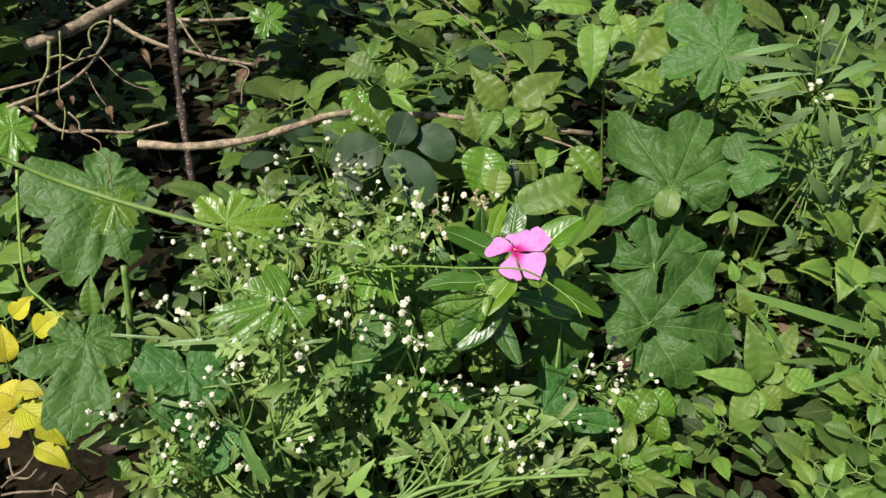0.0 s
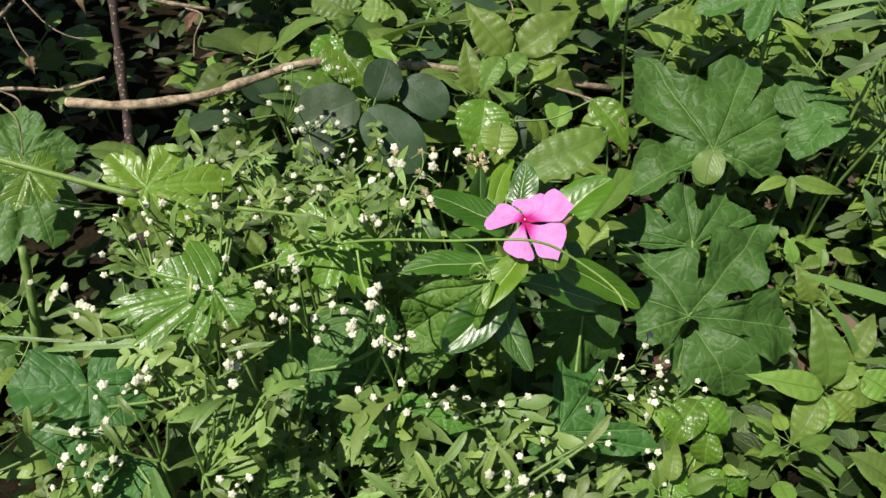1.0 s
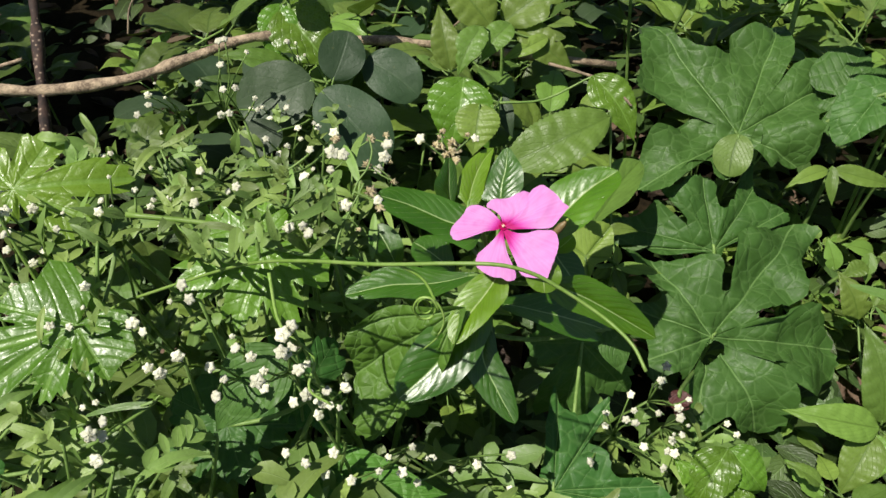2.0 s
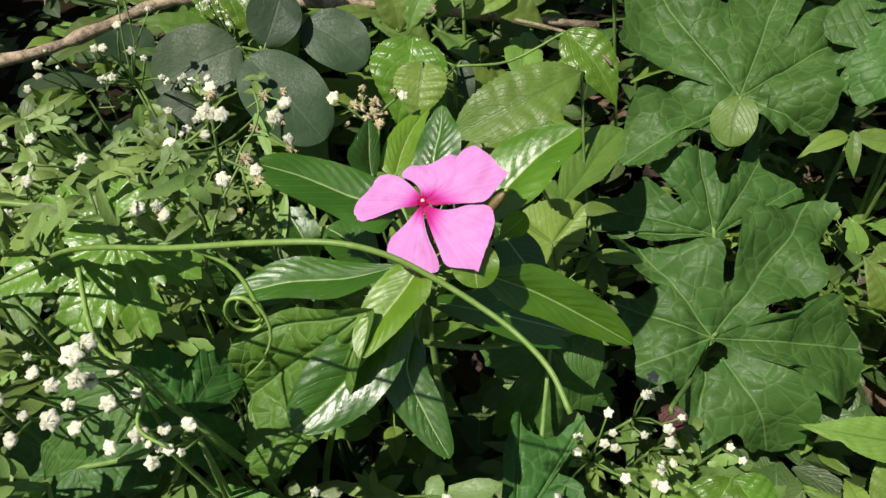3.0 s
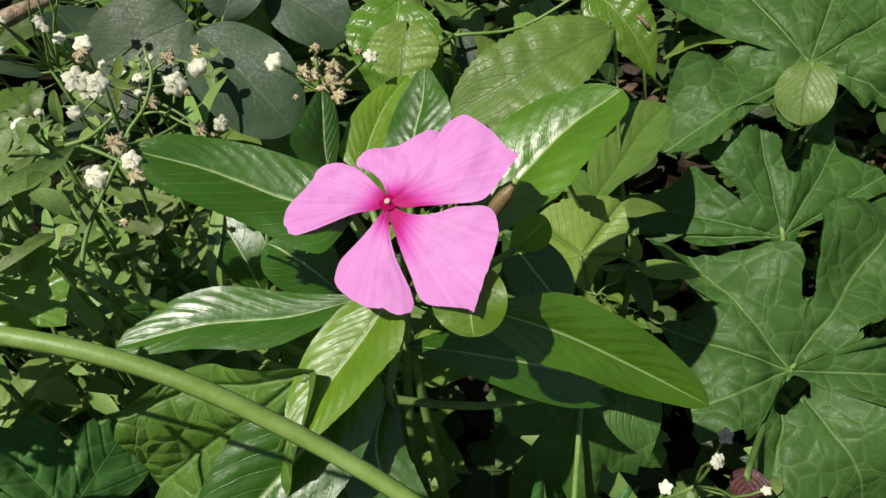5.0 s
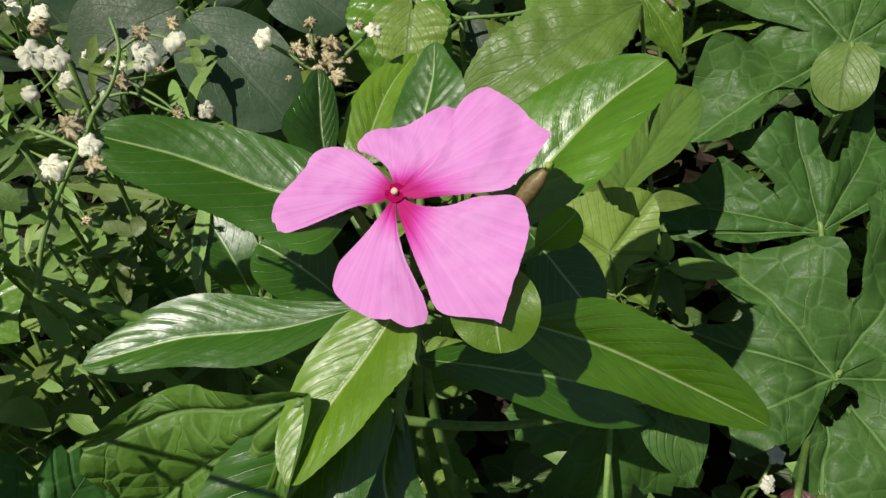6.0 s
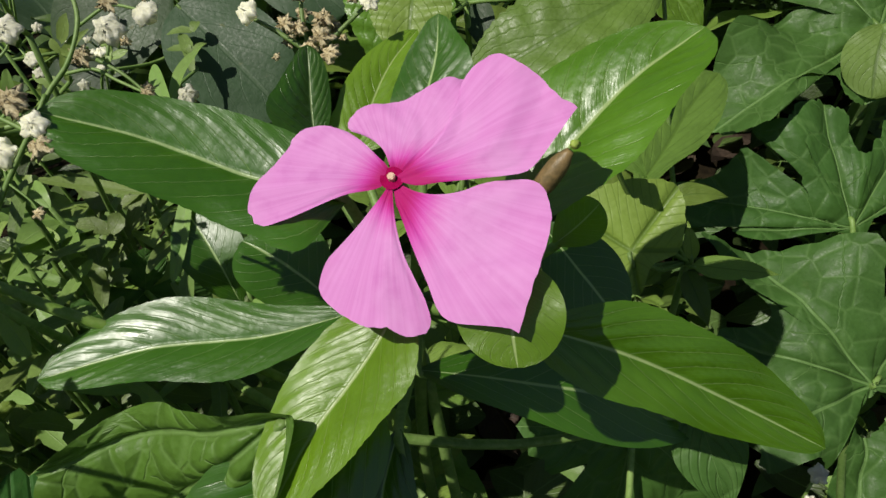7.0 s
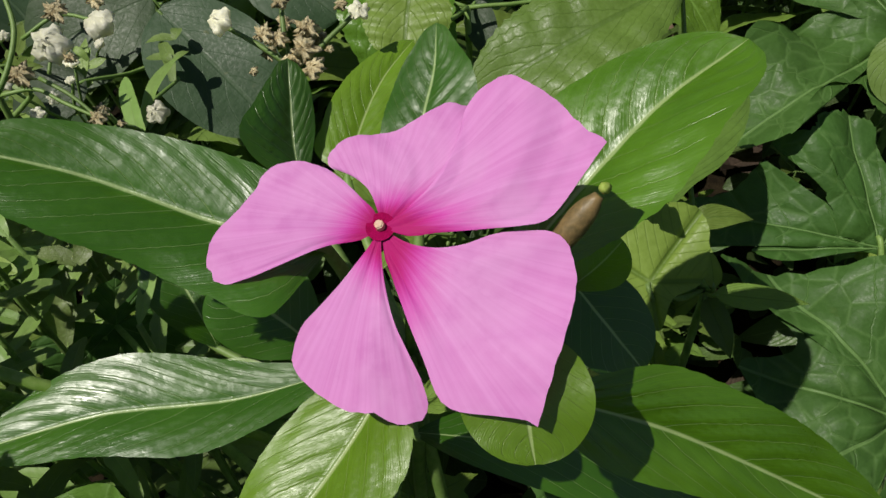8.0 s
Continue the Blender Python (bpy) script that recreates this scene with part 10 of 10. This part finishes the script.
tubes("stalk", p, STEM, [([(0.0292, 0.3983, 0.297), (0.029, 0.4027, 0.3016)], 0.0006, 0.0004)], sides=6)
spray(p, (0.0067, 0.3706, 0.3005), 2, 0.0035, 8, 0.70, True)
weed_stems(p, 77, leaves=3)


def strap_patch(x, y, top, spread, count, seed, label):
    """A bushy weed: thin stems that rise to one height, with narrow pale leaves that fan out near their tops."""
    rng = random.Random(seed)
    ob = thing("strap_leaved_weed", x, y, ground_height(x, y), label, "weed", "white flowered weeds")
    for k in range(max(3, count // 7)):
        tip = Vector((x + rng.uniform(-1, 1) * spread, y + rng.uniform(-1, 1) * spread, top + rng.uniform(-0.018, 0.012)))
        foot = Vector((x + rng.uniform(-1, 1) * 0.01, y + rng.uniform(-1, 1) * 0.01, ground_height(x, y) - 0.01))
        tubes("stem", ob, STEM, [([foot, foot.lerp(tip, 0.5) + Vector((rng.uniform(-1, 1), rng.uniform(-1, 1), 0)) * 0.01, tip], 0.0009, 0.0006)], sides=6, steps=4)
        for i in range(7):
            c = foot.lerp(tip, 0.78 + 0.22 * i / 6)
            a = 2.4 * i + rng.uniform(-0.5, 0.5)
            d = Vector((math.cos(a), math.sin(a), rng.uniform(-0.1, 0.4))).normalized()
            leaf(ob, FEATHER, c, c + d * rng.uniform(0.012, 0.026), rng.uniform(0.0028, 0.0052), (rng.uniform(-0.4, 0.1), rng.uniform(-0.5, 0.0), 1), "strap", bend=rng.uniform(-0.05, 0.15), fold=0.25)


strap_patch(-0.022, 0.402, 0.262, 0.030, 42, 61, "weed with narrow pale sunlit leaves behind the glossy leaf")
strap_patch(-0.055, 0.385, 0.262, 0.030, 42, 62, "weed with narrow pale sunlit leaves among white flowers")
strap_patch(0.000, 0.375, 0.250, 0.022, 28, 63, "weed with narrow pale sunlit leaves under the glossy leaf")


# ---- undergrowth ----
def small_weed(name, mat, label, shape, count, length, width, height, seed):
    """A low weed at the origin: one or two stems with leaves in pairs."""
    rng = random.Random(seed)
    ob = thing(name, 0, 0, 0, label, "weed", "undergrowth weeds")
    pool = [strip_mesh("leaf", length, width, shape, rng.uniform(0.05, 0.15), rng.uniform(0.1, 0.3), 0.04, 0.0, 24, 8, seed * 10 + i, 0.0 if shape == "strap" else 0.0 if mat is GREY else 0.075) for i in range(3)]
    runs = []
    for i in range(count):
        h = height * (0.45 + 0.55 * (i / count) ** 0.6) if i < count - 4 else height
        a = 2.4 * i + rng.uniform(-0.4, 0.4)
        out = Vector((math.cos(a), math.sin(a), rng.uniform(-0.2, 0.45)))
        c = Vector((0.012 * math.sin(h * 40), 0.010 * math.cos(h * 33), h))
        b = c + out * rng.uniform(0.006, 0.02)
        s = rng.uniform(0.65, 1.2)
        part("leaf", pool[i % 3], mat, ob, "", blade_pose(b, b + out, (rng.uniform(-0.4, 0.4), rng.uniform(-0.5, 0.2), 1)) @ Matrix.Scale(s, 4))
        runs.append(([c, c.lerp(b, 0.5), b + out * 0.002], 0.0008, 0.0006))
    runs.append(([(0, 0, -0.015), (0.006, 0.004, height * 0.5), (0.012 * math.sin(height * 40), 0.010 * math.cos(height * 33), height)], 0.0013, 0.0009))
    tubes("stem", ob, STEM, runs, sides=5, steps=3)
    return ob


WEEDS = [
    small_weed("round_leaved_weed", MID, "low weed with small oval green leaves", "elliptic", 12, 0.031, 0.018, 0.13, 1),
    small_weed("pointed_weed", FRESH, "low weed with pointed light green leaves", "ovate", 12, 0.038, 0.021, 0.13, 2),
    small_weed("broad_weed", MID, "low weed with broad soft green leaves", "ovate", 9, 0.050, 0.034, 0.12, 3),
    small_weed("strap_weed", FEATHER, "low weed with narrow grey-green leaves", "strap", 15, 0.042, 0.008, 0.12, 4),
    small_weed("pointed_weed", FRESH, "low weed with small pointed light leaves", "ovate", 13, 0.032, 0.017, 0.12, 5),
    small_weed("grey_weed", GREY, "low weed with dull rounded grey-green leaves", "round", 7, 0.036, 0.030, 0.11, 6),
]
wrng = random.Random(21)
for ob in WEEDS:
    ob.matrix_basis = pose(wrng.uniform(-0.5, 0.5), wrng.uniform(1.25, 1.4), 0.075)


def hollow(x, y):
    """The shaded hollow under the dead sticks, and the place under a broad leaf, where little grows."""
    chance = 0.6 if -0.66 < x < -0.20 else 0.35 if -0.20 <= x < -0.10 else 0.0
    if 0.04 < x < 0.15 and 0.20 < y < 0.34 or -0.36 < x < -0.22 and 0.42 < y < 0.60:
        return True
    return 0.48 < y < 1.15 and (x * 7919.0 + y * 104729.0) % 1.0 < chance


def scatter(count, x0, x1, y0, y1, lo, hi, pick, keep=None):
    for _ in range(count):
        x, y = wrng.uniform(x0, x1), wrng.uniform(y0, y1)
        if keep and not keep(x, y):
            continue
        s = wrng.uniform(lo, hi)
        kind, at = wrng.choice(pick), pose(x, y, ground_height(x, y), wrng.uniform(-12, 12), wrng.uniform(-12, 12), wrng.uniform(0, 360))
        if not hollow(x, y):
            copy_thing(WEEDS[kind], at @ Matrix.Scale(s, 4))


def bare(x, y):
    return not (-0.55 < x < -0.26 and 0.50 < y < 0.95 and wrng.random() < 0.86) and not (x < -0.14 and y < 0.36) and not (-0.10 < x < 0.03 and 0.24 < y < 0.40) and not (0.09 < x < 0.34 and 0.34 < y < 0.63)


scatter(70, -0.5, 0.08, 0.12, 0.5, 0.6, 0.9, (0, 1, 3, 3, 4, 2), bare)
scatter(60, 0.08, 0.5, 0.16, 0.46, 0.5, 0.7, (0, 1, 1, 4, 2), bare)
scatter(11, -0.55, -0.1, 0.5, 0.95, 0.35, 0.7, (0, 2, 5))
scatter(30, 0.09, 0.33, 0.34, 0.57, 0.35, 0.5, (0, 1, 4))
scatter(16, -0.4, -0.14, 0.1, 0.36, 0.3, 0.45, (0, 1, 4))
scatter(170, -0.6, 0.6, 0.47, 0.85, 0.9, 1.35, (0, 0, 1, 1, 2, 4, 5), bare)
scatter(105, -0.95, 0.95, 0.8, 1.5, 1.2, 1.9, (0, 1, 1, 2, 4, 4), bare)


def undergrowth():
    """Countless small leaves of the lowest layer, which fill the gaps between the weeds."""
    rng = random.Random(9)
    verts, uvs, faces = [], [], []
    for _ in range(9000):
        y = rng.uniform(0.05, 1.6)
        x = rng.uniform(-0.4, 0.4) * (0.9 + 1.1 * y)
        if x < -0.14 and y < 0.36 or (-0.60 < x < -0.24 and 0.50 < y < 1.10 and rng.random() < 0.6) or (-0.10 < x < 0.03 and 0.24 < y < 0.40 and rng.random() < 0.6):
            continue
        top = 0.055 if y < 0.5 else 0.075 if y < 0.85 else 0.10
        z = ground_height(x, y) + rng.uniform(0.008, top)
        ln, w, a = rng.uniform(0.012, 0.036), rng.uniform(0.3, 0.8), rng.uniform(0, 6.28)
        d = Vector((math.cos(a), math.sin(a), rng.uniform(-0.4, 0.5))).normalized()
        n = Vector((rng.uniform(-0.5, 0.5), rng.uniform(-0.7, 0.2), 1))
        n = (n - d * n.dot(d)).normalized()
        s, o, base = d.cross(n), Vector((x, y, z)), len(verts)
        for i in range(6):
            u = 0.02 + 0.96 * i / 5
            h = w * ln * 0.5 * math.sin(math.pi * u ** 0.8)
            for v in (-1, 0, 1):
                verts.append(o + d * ln * u + s * v * h + n * (abs(v) * 0.25 * h - 0.25 * ln * u * u))
                uvs.append((v, u))
        for i in range(5):
            for j in range(2):
                faces.append((base + i * 3 + j, base + i * 3 + j + 1, base + i * 3 + j + 4, base + i * 3 + j + 3))
    me = bpy.data.meshes.new("undergrowth")
    me.from_pydata(verts, [], faces)
    layer = me.uv_layers.new(name="UVMap")
    for lp in me.loops:
        layer.data[lp.index].uv = uvs[lp.vertex_index]
    for p_ in me.polygons:
        p_.use_smooth = True
    me.materials.append(LOW)
    return me


tagged(new("undergrowth", undergrowth()), "mixed small green leaves close to the soil", "undergrowth", kind="stuff")


def tall_weed(x, y, height, seed):
    """A tall leafy weed out of view, added beside the sticks to shade them."""
    rng = random.Random(seed)
    z = ground_height(x, y)
    ob = thing("tall_weed", x, y, z, "tall leafy weed out of view, added to shade the dead sticks", "weed", "tall weeds")
    top = Vector((x + 0.05, y + 0.02, z + height))
    tubes("stem", ob, STEM, [([(x, y, z - 0.01), (x + 0.01, y, z + height * 0.5), top], 0.004, 0.002)])
    for i in range(34):
        s = 0.45 + 0.55 * i / 34
        c = Vector((x, y, z)).lerp(top, s)
        a = 2.4 * i
        d = Vector((math.cos(a), math.sin(a), rng.uniform(-0.1, 0.35)))
        b = c + d * rng.uniform(0.01, 0.05)
        tubes("petiole", ob, STEM, [([c, c.lerp(b, 0.5), b + d * 0.004], 0.0012, 0.0009)], sides=5, steps=2)
        leaf(ob, MID, b, b + d * rng.uniform(0.06, 0.10), rng.uniform(0.03, 0.05), (rng.uniform(-0.4, 0.4), rng.uniform(-0.4, 0.2), 1))


tall_weed(-0.56, 0.67, 0.32, 2)
tall_weed(-0.60, 0.77, 0.33, 3)
tall_weed(-0.67, 0.88, 0.34, 4)
tall_weed(-0.75, 0.99, 0.36, 5)
